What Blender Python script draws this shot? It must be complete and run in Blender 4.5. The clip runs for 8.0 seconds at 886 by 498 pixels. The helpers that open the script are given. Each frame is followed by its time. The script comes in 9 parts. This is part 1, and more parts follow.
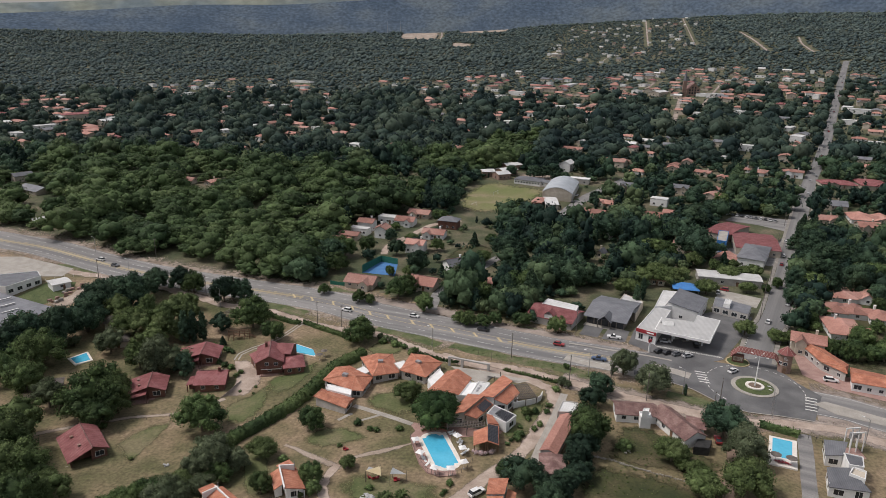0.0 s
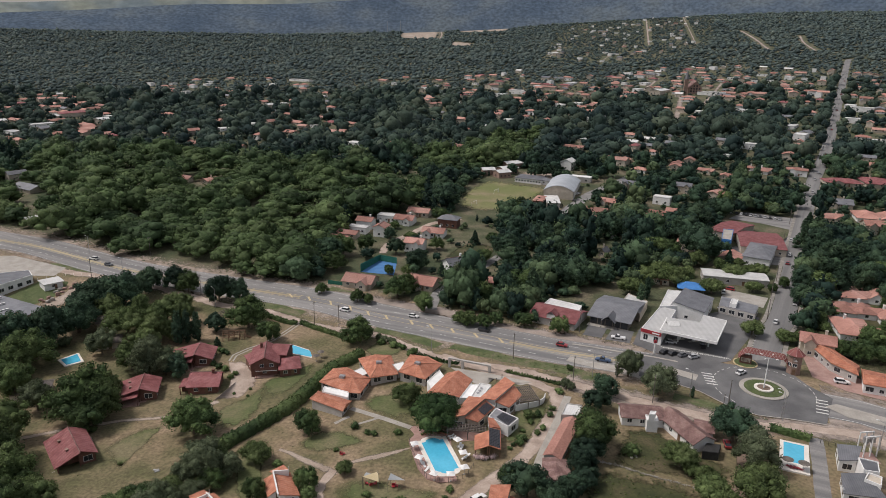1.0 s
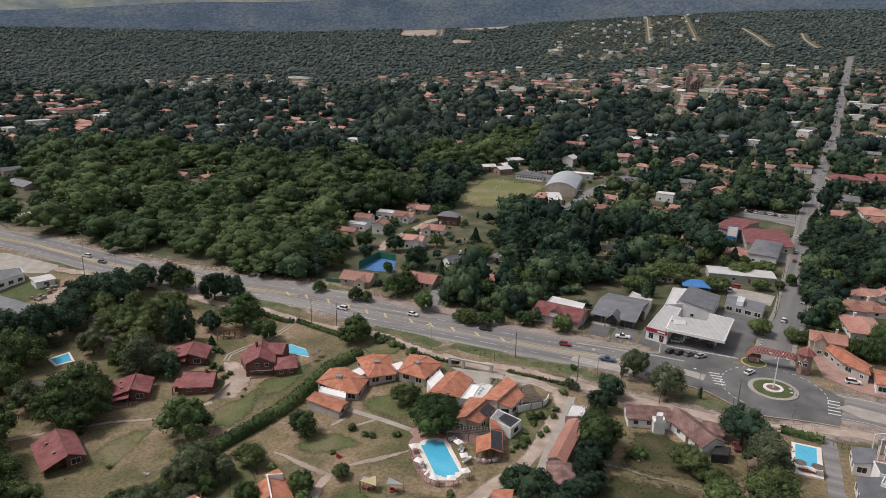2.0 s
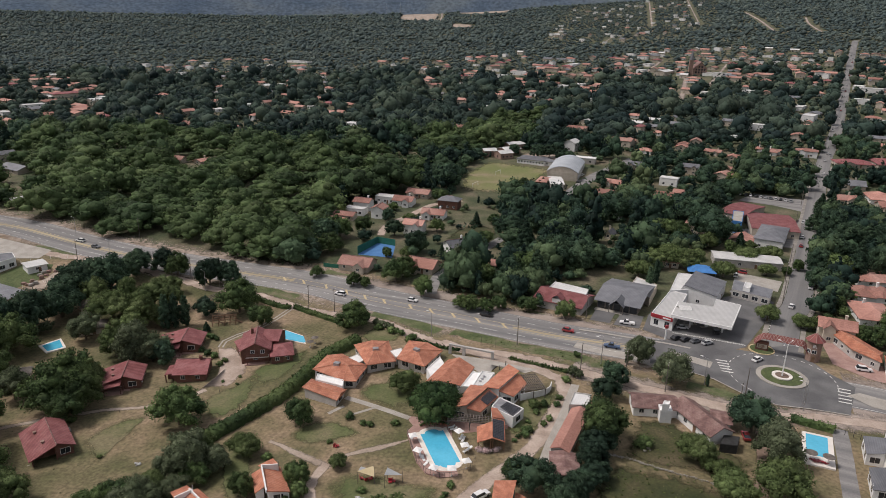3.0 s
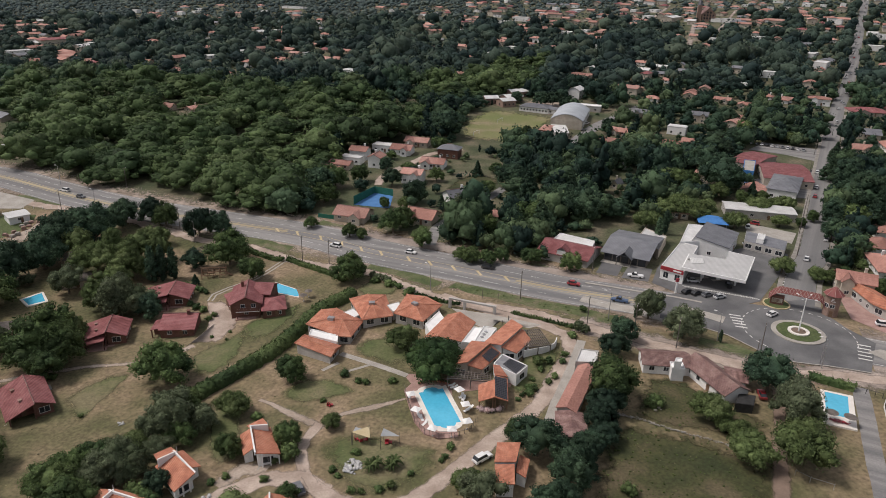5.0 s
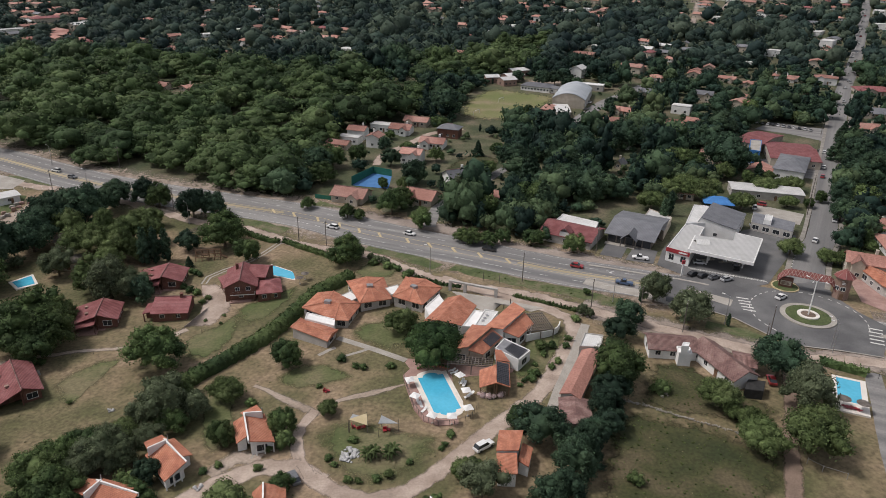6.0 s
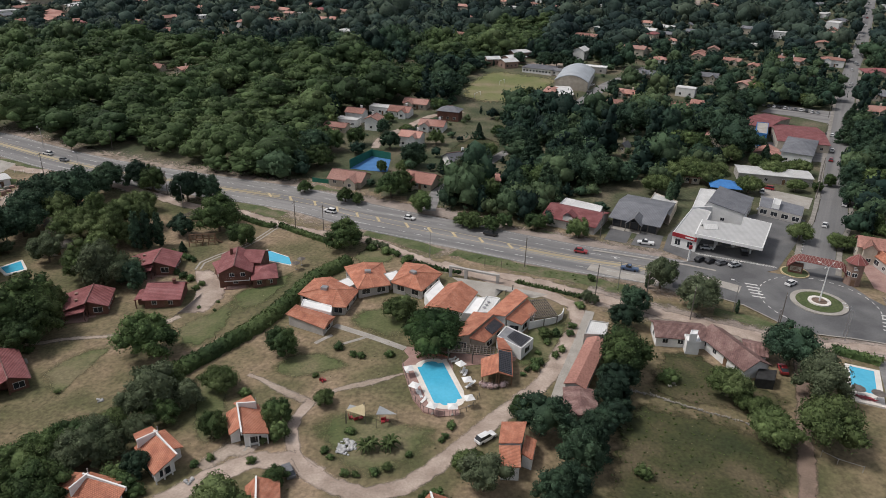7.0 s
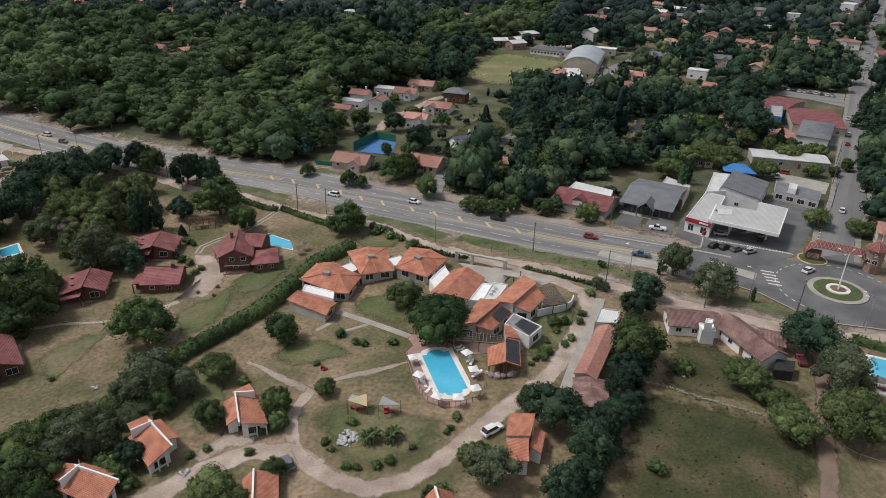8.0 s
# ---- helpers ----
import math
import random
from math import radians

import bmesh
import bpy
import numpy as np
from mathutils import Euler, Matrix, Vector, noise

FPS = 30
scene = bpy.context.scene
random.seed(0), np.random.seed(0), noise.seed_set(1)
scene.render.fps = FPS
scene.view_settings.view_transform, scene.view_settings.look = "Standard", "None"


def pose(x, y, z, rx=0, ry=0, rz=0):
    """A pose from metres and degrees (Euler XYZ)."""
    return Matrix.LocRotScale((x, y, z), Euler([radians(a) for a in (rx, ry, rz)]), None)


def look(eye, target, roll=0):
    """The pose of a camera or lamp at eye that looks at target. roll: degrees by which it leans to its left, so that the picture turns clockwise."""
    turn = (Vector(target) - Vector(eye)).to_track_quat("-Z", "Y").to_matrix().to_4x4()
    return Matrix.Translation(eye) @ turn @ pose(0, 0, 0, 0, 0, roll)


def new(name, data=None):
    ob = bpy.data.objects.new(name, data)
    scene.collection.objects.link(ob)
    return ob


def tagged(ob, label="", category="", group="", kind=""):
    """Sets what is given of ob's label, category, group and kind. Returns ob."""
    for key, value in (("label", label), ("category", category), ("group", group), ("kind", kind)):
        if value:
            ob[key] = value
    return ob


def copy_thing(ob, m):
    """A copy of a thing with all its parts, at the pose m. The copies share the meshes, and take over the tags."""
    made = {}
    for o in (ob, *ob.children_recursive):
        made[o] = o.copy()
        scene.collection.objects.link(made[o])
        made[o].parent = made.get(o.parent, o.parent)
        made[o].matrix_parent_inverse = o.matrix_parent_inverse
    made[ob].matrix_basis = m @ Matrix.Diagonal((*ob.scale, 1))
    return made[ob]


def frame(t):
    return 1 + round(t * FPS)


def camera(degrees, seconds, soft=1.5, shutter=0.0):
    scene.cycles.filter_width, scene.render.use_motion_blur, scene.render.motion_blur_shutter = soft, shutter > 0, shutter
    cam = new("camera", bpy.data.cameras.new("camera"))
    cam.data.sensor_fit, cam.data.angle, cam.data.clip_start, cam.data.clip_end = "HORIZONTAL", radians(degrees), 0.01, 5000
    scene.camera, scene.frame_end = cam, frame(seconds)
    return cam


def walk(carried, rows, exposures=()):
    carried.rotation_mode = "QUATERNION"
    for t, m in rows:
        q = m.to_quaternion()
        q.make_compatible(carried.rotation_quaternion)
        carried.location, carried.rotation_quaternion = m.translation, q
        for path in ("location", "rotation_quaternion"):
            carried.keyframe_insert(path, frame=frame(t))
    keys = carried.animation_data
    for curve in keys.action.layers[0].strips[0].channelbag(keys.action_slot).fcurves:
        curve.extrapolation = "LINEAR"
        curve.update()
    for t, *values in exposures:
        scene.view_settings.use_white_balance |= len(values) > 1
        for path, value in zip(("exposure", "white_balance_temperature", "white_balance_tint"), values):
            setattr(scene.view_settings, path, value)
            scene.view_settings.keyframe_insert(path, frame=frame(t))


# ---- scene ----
cam = camera(65.0, 8.0, 0.8)
ROWS = [
    (0.0, 0.01, -0.03, 108.01, 0.40, -16.97, 1.51),
    (0.5, 0.01, 2.96, 106.82, 0.40, -16.98, 1.49),
    (1.0, -0.01, 5.95, 105.57, 0.39, -16.97, 1.49),
    (1.5, -0.05, 8.92, 104.28, 0.39, -16.95, 1.49),
    (3.0, -0.11, 17.59, 100.41, 0.37, -18.20, 1.52),
    (3.5, -0.11, 20.40, 99.15, 0.34, -19.18, 1.54),
    (4.0, -0.11, 23.17, 97.91, 0.29, -20.19, 1.57),
    (4.5, -0.11, 25.91, 96.68, 0.27, -21.17, 1.59),
    (6.0, -0.14, 34.04, 93.02, 0.18, -23.54, 1.60),
    (6.5, -0.18, 36.73, 91.79, 0.18, -24.15, 1.62),
    (7.0, -0.23, 39.41, 90.53, 0.14, -24.76, 1.63),
    (7.5, -0.28, 42.07, 89.26, 0.28, -25.38, 1.64),
    (8.0, -0.32, 44.68, 87.98, 0.60, -26.01, 1.68),
]
walk(cam, [(t, pose(x, y, z, 90 + pitch, 0, yaw) @ pose(0, 0, 0, 0, 0, roll)) for t, x, y, z, yaw, pitch, roll in ROWS], [(0.0, -0.16, 6680, 12.0), (3.0, -0.16, 6800, 13.5), (4.5, -0.17, 6800, 13.5), (6.5, -0.2, 6600, 11.0), (8.0, -0.22, 6520, 10.0)])

# ---- light: bright overcast sky, weak wide sun ----
SUN_ELEVATION, SUN_TURN = 56.0, 275.0
world = bpy.data.worlds.new("overcast_sky")
scene.world = world
world.use_nodes = True
wn, wl = world.node_tree.nodes, world.node_tree.links
sky = wn.new("ShaderNodeTexSky")
sky.sky_type, sky.sun_disc = "NISHITA", False
sky.sun_elevation, sky.sun_rotation = radians(SUN_ELEVATION), radians(SUN_TURN)
sky.air_density, sky.dust_density, sky.ozone_density = 1.0, 4.0, 1.0
grey = wn.new("ShaderNodeHueSaturation")
grey.inputs["Saturation"].default_value = 0.8
wl.new(sky.outputs["Color"], grey.inputs["Color"])
cloud = wn.new("ShaderNodeMix")
cloud.data_type = "RGBA"
cloud.inputs["Factor"].default_value = 0.4
cloud.inputs[7].default_value = (6.1, 6.15, 6.4, 1)
wl.new(grey.outputs["Color"], cloud.inputs[6])
wl.new(cloud.outputs[2], wn["Background"].inputs["Color"])
wn["Background"].inputs["Strength"].default_value = 0.108
sun_data = bpy.data.lights.new("sun", "SUN")
sun_data.energy, sun_data.angle, sun_data.color = 2.65, radians(12), (1.0, 0.968, 0.94)
sun = new("sun", sun_data)
sun_way = Vector((math.sin(radians(SUN_TURN)) * math.cos(radians(SUN_ELEVATION)), math.cos(radians(SUN_TURN)) * math.cos(radians(SUN_ELEVATION)), math.sin(radians(SUN_ELEVATION))))
sun.matrix_world = look(sun_way * 500, (0, 0, 0))


# ---- lie of the land ----
LAND = [-2.16, 13.64, 46.91, -33.82, 72.81, 78.23, 36.91, -48.27, -23.38, -23.2, 7.05, -3.38, -3.23]


def ramp(v, k):
    return k * np.log1p(np.exp(np.clip(v / k, -30, 30)))


def ground_z(x, y):
    """Height of the ground; takes numbers or arrays."""
    x, y = np.asarray(x, float), np.asarray(y, float)
    xc = 0.9 * np.tanh(x / 900)
    r = [ramp(np.minimum(y, 2400) - q, 60 + q * 0.15) / 1000 for q in (280, 600, 1000, 1600)]
    n = np.exp(-(((y - 200) / 130) ** 2))
    terms = (1 + 0 * x, *r, xc * r[0], xc * xc * r[0], xc * r[2], xc * xc * r[2], xc * r[3], n * np.tanh((x + 30) / 70), n, np.tanh(x / 150))
    return sum(c * term for c, term in zip(LAND, terms))


def gz(x, y):
    return float(ground_z(x, y))


# ---- materials ----
def material(name, colors, scale=1.0, rough=0.85, bump=0.0, bump_scale=None, detail=6.0, spread=(0.35, 0.65), fine=0.25, fine_scale=None, island=0.0, obj_random=0.0, metal=0.0, coat=0.0, stripes=None, spec=0.4, soft=0.0, tint=0.0, streak=None):
    """A surface of two or three tones: broad patches, fine grain over them, and relief.
    scale: patches per metre. stripes: (axis, per metre, depth) for rows of tiles or sheets, in the object's own axes.
    streak: (turn in degrees, factor) draws the patches out along one way, as traffic wears a road."""
    m = bpy.data.materials.new(name)
    m.use_nodes = True
    n, l = m.node_tree.nodes, m.node_tree.links
    bsdf = n["Principled BSDF"]
    bsdf.inputs["Roughness"].default_value = rough
    bsdf.inputs["Metallic"].default_value = metal
    bsdf.inputs["Specular IOR Level"].default_value = spec
    bsdf.inputs["Coat Weight"].default_value = coat
    tc = n.new("ShaderNodeTexCoord")
    geo = n.new("ShaderNodeNewGeometry")
    place = geo.outputs["Position"]
    broad = n.new("ShaderNodeTexNoise")
    broad.inputs["Scale"].default_value, broad.inputs["Detail"].default_value = scale, detail
    if streak:
        along = n.new("ShaderNodeMapping")
        along.vector_type = "TEXTURE"
        along.inputs["Rotation"].default_value = (0, 0, radians(streak[0]))
        along.inputs["Scale"].default_value = (streak[1], 1, 1)
        l.new(place, along.inputs["Vector"])
        l.new(along.outputs["Vector"], broad.inputs["Vector"])
    else:
        l.new(place, broad.inputs["Vector"])
    tones = n.new("ShaderNodeValToRGB")
    tones.color_ramp.elements[0].position, tones.color_ramp.elements[1].position = spread
    tones.color_ramp.elements[0].color = (*colors[0], 1)
    tones.color_ramp.elements[1].color = (*colors[-1], 1)
    for i, c in enumerate(colors[1:-1]):
        e = tones.color_ramp.elements.new(spread[0] + (spread[1] - spread[0]) * (i + 1) / (len(colors) - 1))
        e.color = (*c, 1)
    if tint:
        # each crown of a wood has a tone of its own
        own = n.new("ShaderNodeAttribute")
        own.attribute_name = "tint"
        blend = n.new("ShaderNodeMix")
        blend.inputs["Factor"].default_value = tint
        l.new(broad.outputs["Fac"], blend.inputs["A"])
        l.new(own.outputs["Fac"], blend.inputs["B"])
        l.new(blend.outputs["Result"], tones.inputs["Fac"])
    else:
        l.new(broad.outputs["Fac"], tones.inputs["Fac"])
    grain = n.new("ShaderNodeTexNoise")
    grain.inputs["Scale"].default_value, grain.inputs["Detail"].default_value = fine_scale or scale * 12, 4.0
    l.new(place, grain.inputs["Vector"])
    value = n.new("ShaderNodeMapRange")
    value.inputs["From Min"].default_value, value.inputs["From Max"].default_value = 0.3, 0.7
    value.inputs["To Min"].default_value, value.inputs["To Max"].default_value = 1 - fine, 1 + fine
    l.new(grain.outputs["Fac"], value.inputs["Value"])
    strength = value.outputs["Result"]
    for source, amount in ((geo.outputs["Random Per Island"], island), (None, obj_random)):
        if amount:
            if source is None:
                source = n.new("ShaderNodeObjectInfo").outputs["Random"]
            mr = n.new("ShaderNodeMapRange")
            mr.inputs["To Min"].default_value, mr.inputs["To Max"].default_value = 1 - amount, 1 + amount
            l.new(source, mr.inputs["Value"])
            mul = n.new("ShaderNodeMath")
            mul.operation = "MULTIPLY"
            l.new(strength, mul.inputs[0])
            l.new(mr.outputs["Result"], mul.inputs[1])
            strength = mul.outputs[0]
    relief = grain.outputs["Fac"]
    if stripes:
        axis, per, depth = stripes
        wave = n.new("ShaderNodeTexWave")
        wave.bands_direction = axis
        wave.inputs["Scale"].default_value, wave.inputs["Distortion"].default_value = per * 0.314, 0.3
        l.new(tc.outputs["Object"], wave.inputs["Vector"])
        mr = n.new("ShaderNodeMapRange")
        mr.inputs["To Min"].default_value, mr.inputs["To Max"].default_value = 1 - depth, 1 + depth * 0.6
        l.new(wave.outputs["Fac"], mr.inputs["Value"])
        mul = n.new("ShaderNodeMath")
        mul.operation = "MULTIPLY"
        l.new(strength, mul.inputs[0])
        l.new(mr.outputs["Result"], mul.inputs[1])
        strength = mul.outputs[0]
        relief = wave.outputs["Fac"]
    scaled = n.new("ShaderNodeVectorMath")
    scaled.operation = "SCALE"
    l.new(tones.outputs["Color"], scaled.inputs[0])
    l.new(strength, scaled.inputs["Scale"])
    l.new(scaled.outputs["Vector"], bsdf.inputs["Base Color"])
    if bump:
        b = n.new("ShaderNodeBump")
        b.inputs["Strength"].default_value, b.inputs["Distance"].default_value = min(bump, 1.0), max(0.05, bump * 0.1)
        l.new(relief, b.inputs["Height"])
        l.new(b.outputs["Normal"], bsdf.inputs["Normal"])
    if soft:
        # uneven border: bare towards the edge of the sheet, so that the ground below shows through
        edge = n.new("ShaderNodeAttribute")
        edge.attribute_name = "edge"
        rough_edge = n.new("ShaderNodeTexNoise")
        rough_edge.inputs["Scale"].default_value, rough_edge.inputs["Detail"].default_value = 0.45, 5.0
        l.new(place, rough_edge.inputs["Vector"])
        add = n.new("ShaderNodeMath")
        add.operation = "ADD"
        l.new(edge.outputs["Fac"], add.inputs[0])
        l.new(rough_edge.outputs["Fac"], add.inputs[1])
        cover = n.new("ShaderNodeMapRange")
        cover.interpolation_type = "SMOOTHSTEP"
        cover.inputs["From Min"].default_value, cover.inputs["From Max"].default_value = 0.5, 0.5 + soft
        l.new(add.outputs[0], cover.inputs["Value"])
        clear = n.new("ShaderNodeBsdfTransparent")
        mix = n.new("ShaderNodeMixShader")
        l.new(cover.outputs["Result"], mix.inputs["Fac"])
        l.new(clear.outputs["BSDF"], mix.inputs[1])
        l.new(bsdf.outputs["BSDF"], mix.inputs[2])
        l.new(mix.outputs["Shader"], n["Material Output"].inputs["Surface"])
    return m


M = {}
M["soil"] = material("dry_grass_ground", [(0.080, 0.083, 0.036), (0.132, 0.116, 0.061), (0.200, 0.154, 0.094), (0.285, 0.210, 0.144)], 0.06, 0.95, 0.1, fine=0.34, fine_scale=1.1, detail=14, spread=(0.32, 0.68))
M["undergrowth"] = material("shaded_undergrowth", [(0.045, 0.06, 0.028), (0.08, 0.085, 0.045), (0.14, 0.12, 0.08)], 0.06, 0.95, 0.1, fine=0.35, fine_scale=1.2, detail=8)
M["green_field"] = material("green_meadow", [(0.030, 0.039, 0.014), (0.052, 0.055, 0.021), (0.098, 0.080, 0.046)], 0.09, 0.95, 0.12, fine=0.32, fine_scale=1.6, detail=10, soft=0.6)
M["lawn"] = material("mown_lawn", [(0.0815, 0.1030, 0.0380), (0.1115, 0.1200, 0.0530), (0.1697, 0.1480, 0.0850)], 0.09, 0.95, 0.1, fine=0.26, fine_scale=1.5, detail=10, soft=0.9)
M["dirt"] = material("bare_dirt", [(0.225, 0.180, 0.142), (0.310, 0.252, 0.205), (0.390, 0.325, 0.272)], 0.09, 0.95, 0.1, fine=0.18, fine_scale=1.8, detail=10, soft=0.8)
M["packed_dirt"] = material("packed_roadside_dirt", [(0.225, 0.185, 0.160), (0.295, 0.246, 0.214), (0.375, 0.320, 0.282)], 0.09, 0.95, 0.1, fine=0.18, fine_scale=1.8, detail=10, soft=0.8)
M["track"] = material("sandy_track", [(0.290, 0.228, 0.188), (0.370, 0.297, 0.248), (0.455, 0.372, 0.316)], 0.2, 0.95, 0.1, fine=0.14, fine_scale=2.4, soft=0.45)
M["red_dirt"] = material("reddish_dirt_track", [(0.17, 0.125, 0.095), (0.23, 0.165, 0.13)], 0.3, 0.95, 0.1, fine=0.2, soft=0.5)
M["asphalt"] = material("worn_asphalt", [(0.152, 0.150, 0.151), (0.200, 0.195, 0.193), (0.262, 0.254, 0.245)], 0.35, 0.85, 0.2, fine=0.12, fine_scale=2.5, streak=(-24, 40), detail=5)
M["avenue_asphalt"] = material("avenue_asphalt", [(0.14, 0.139, 0.14), (0.175, 0.173, 0.172), (0.215, 0.21, 0.205)], 0.35, 0.85, 0.2, fine=0.12, fine_scale=2.5, streak=(61, 40), detail=5)
M["dark_asphalt"] = material("fresh_asphalt", [(0.095, 0.095, 0.098), (0.125, 0.125, 0.127), (0.155, 0.154, 0.155)], 0.12, 0.85, 0.2, fine=0.1, fine_scale=2.5)
M["concrete"] = material("pale_concrete", [(0.30, 0.28, 0.25), (0.38, 0.355, 0.32)], 0.3, 0.85, 0.2, fine=0.14)
M["pavement"] = material("worn_pavement_slabs", [(0.20, 0.185, 0.165), (0.29, 0.27, 0.245)], 0.4, 0.9, 0.2, fine=0.18)
M["white_line"] = material("white_road_paint", [(0.50, 0.50, 0.48), (0.68, 0.68, 0.65)], 0.6, 0.8, fine=0.15)
M["median"] = material("worn_median_strip", [(0.30, 0.255, 0.17), (0.40, 0.34, 0.225)], 0.4, 0.9, fine=0.2, streak=(-24, 20))
M["yellow_line"] = material("yellow_road_paint", [(0.42, 0.34, 0.20), (0.53, 0.43, 0.265)], 0.6, 0.8, fine=0.15)
M["roof_orange"] = material("orange_clay_tiles", [(0.36, 0.135, 0.085), (0.46, 0.18, 0.11), (0.52, 0.23, 0.15)], 0.5, 0.75, 0.8, fine=0.14, fine_scale=3, obj_random=0.08, stripes=("X", 3.6, 0.22))
M["roof_red"] = material("dark_red_tiles", [(0.20, 0.062, 0.062), (0.25, 0.085, 0.087), (0.29, 0.115, 0.116)], 0.4, 0.7, 0.8, fine=0.14, fine_scale=3, obj_random=0.1, stripes=("X", 3.6, 0.2))
M["roof_brown"] = material("weathered_brown_tiles", [(0.16, 0.09, 0.082), (0.22, 0.13, 0.118), (0.29, 0.19, 0.17)], 0.5, 0.85, 0.8, fine=0.26, fine_scale=4, obj_random=0.12, stripes=("X", 3.6, 0.25))
M["roof_town"] = material("mixed_clay_tiles", [(0.275, 0.135, 0.108), (0.36, 0.185, 0.15), (0.42, 0.245, 0.205)], 0.06, 0.85, 0.5, fine=0.2, fine_scale=2, obj_random=0.3, stripes=("X", 3.0, 0.15))
M["roof_grey"] = material("dark_slate_sheet", [(0.12, 0.125, 0.14), (0.17, 0.175, 0.19)], 0.3, 0.6, 0.4, fine=0.12, obj_random=0.2, stripes=("X", 2.0, 0.12))
M["roof_metal"] = material("pale_metal_sheet", [(0.50, 0.50, 0.49), (0.62, 0.62, 0.61)], 0.2, 0.5, 0.3, fine=0.1, obj_random=0.12, stripes=("X", 2.0, 0.06))
M["white"] = material("white_painted_plaster", [(0.68, 0.68, 0.67), (0.78, 0.78, 0.77)], 0.4, 0.8, 0.1, fine=0.06, obj_random=0.05)
M["cream"] = material("cream_plaster", [(0.40, 0.35, 0.29), (0.50, 0.45, 0.38)], 0.4, 0.85, 0.1, fine=0.08, obj_random=0.15)
M["grey_wall"] = material("grey_plaster", [(0.36, 0.34, 0.32), (0.44, 0.42, 0.40)], 0.4, 0.85, 0.1, fine=0.08)
M["brick"] = material("red_brick", [(0.13, 0.06, 0.045), (0.185, 0.09, 0.068)], 0.6, 0.9, 0.5, fine=0.2, fine_scale=6, stripes=("Z", 8.0, 0.12))
M["wood"] = material("brown_wood", [(0.13, 0.075, 0.045), (0.20, 0.12, 0.075)], 0.8, 0.75, 0.3, fine=0.2)
M["dark_wood"] = material("grey_weathered_wood", [(0.10, 0.085, 0.075), (0.17, 0.15, 0.135)], 0.8, 0.8, 0.3, fine=0.2)
M["glass"] = material("dark_window_glass", [(0.02, 0.024, 0.03), (0.035, 0.04, 0.048)], 0.5, 0.08, fine=0.1, spec=0.6)
M["metal"] = material("galvanised_metal", [(0.32, 0.32, 0.33), (0.42, 0.42, 0.43)], 1.0, 0.45, metal=0.6, fine=0.08)
M["black"] = material("black_rubber", [(0.02, 0.02, 0.02), (0.035, 0.035, 0.035)], 1.0, 0.7, fine=0.1)
M["bark"] = material("tree_bark", [(0.10, 0.075, 0.055), (0.16, 0.13, 0.10)], 1.5, 0.95, 0.5, fine=0.25)


def foliage(name, colors, scale, island, obj_random=0.12, tint=0.0, fine_scale=1.1):
    m = material(name, colors, scale, 0.75, 0.0, fine=0.3, fine_scale=fine_scale, island=island, obj_random=obj_random, detail=3, spec=0.15, tint=tint, spread=(0.2, 0.8) if tint else (0.35, 0.65))
    # leaves let part of the light through
    n, l = m.node_tree.nodes, m.node_tree.links
    bsdf = n["Principled BSDF"]
    thin = n.new("ShaderNodeBsdfTranslucent")
    l.new(bsdf.inputs["Base Color"].links[0].from_socket, thin.inputs["Color"])
    mix = n.new("ShaderNodeMixShader")
    mix.inputs["Fac"].default_value = 0.2
    l.new(bsdf.outputs["BSDF"], mix.inputs[1])
    l.new(thin.outputs["BSDF"], mix.inputs[2])
    l.new(mix.outputs["Shader"], n["Material Output"].inputs["Surface"])
    return m


M["leaf"] = foliage("broad_leaves", [(0.046, 0.078, 0.033), (0.074, 0.114, 0.043), (0.118, 0.162, 0.064)], 0.09, 0.5, 0.3)
M["leaf_light"] = foliage("light_green_leaves", [(0.072, 0.104, 0.040), (0.098, 0.134, 0.052), (0.128, 0.165, 0.069)], 0.12, 0.4, 0.2)
M["leaf_dark"] = foliage("dark_needles", [(0.029, 0.055, 0.037), (0.044, 0.079, 0.048), (0.066, 0.108, 0.061)], 0.1, 0.5, 0.25)
M["leaf_deep"] = foliage("deep_green_leaves", [(0.024, 0.050, 0.020), (0.038, 0.072, 0.026), (0.064, 0.104, 0.037)], 0.12, 0.4, 0.15)
M["leaf_grey"] = foliage("grey_green_leaves", [(0.079, 0.102, 0.055), (0.126, 0.152, 0.091)], 0.12, 0.45, 0.2)
M["woods"] = foliage("mixed_woodland", [(0.014, 0.031, 0.025), (0.025, 0.052, 0.036), (0.042, 0.077, 0.044), (0.067, 0.107, 0.055), (0.102, 0.140, 0.068)], 0.03, 0.38, 0.0, 0.75)
M["grove"] = foliage("light_grove_leaves", [(0.039, 0.067, 0.030), (0.058, 0.094, 0.038), (0.080, 0.120, 0.048), (0.105, 0.146, 0.062)], 0.05, 0.38, 0.0, 0.7)
# bluish haze of distance is mixed into these two leaf colours
M["hazy_far_woods"] = foliage("hazy_distant_woodland", [(0.056, 0.083, 0.086), (0.074, 0.104, 0.100), (0.097, 0.128, 0.114), (0.126, 0.152, 0.130)], 0.006, 0.3, 0.0, 0.6, 0.3)
M["hazy_middle_woods"] = foliage("hazy_further_woodland", [(0.018, 0.035, 0.034), (0.033, 0.057, 0.047), (0.055, 0.083, 0.062), (0.086, 0.114, 0.080)], 0.02, 0.34, 0.0, 0.75)
M["verge_grass"] = material("roadside_grass", [(0.062, 0.084, 0.031), (0.092, 0.110, 0.047), (0.15, 0.135, 0.082)], 0.2, 0.95, 0.1, fine=0.3, fine_scale=2.0)
M["turf"] = material("island_turf", [(0.06, 0.085, 0.03), (0.09, 0.11, 0.045)], 0.3, 0.95, 0.1, fine=0.3, fine_scale=2.0)
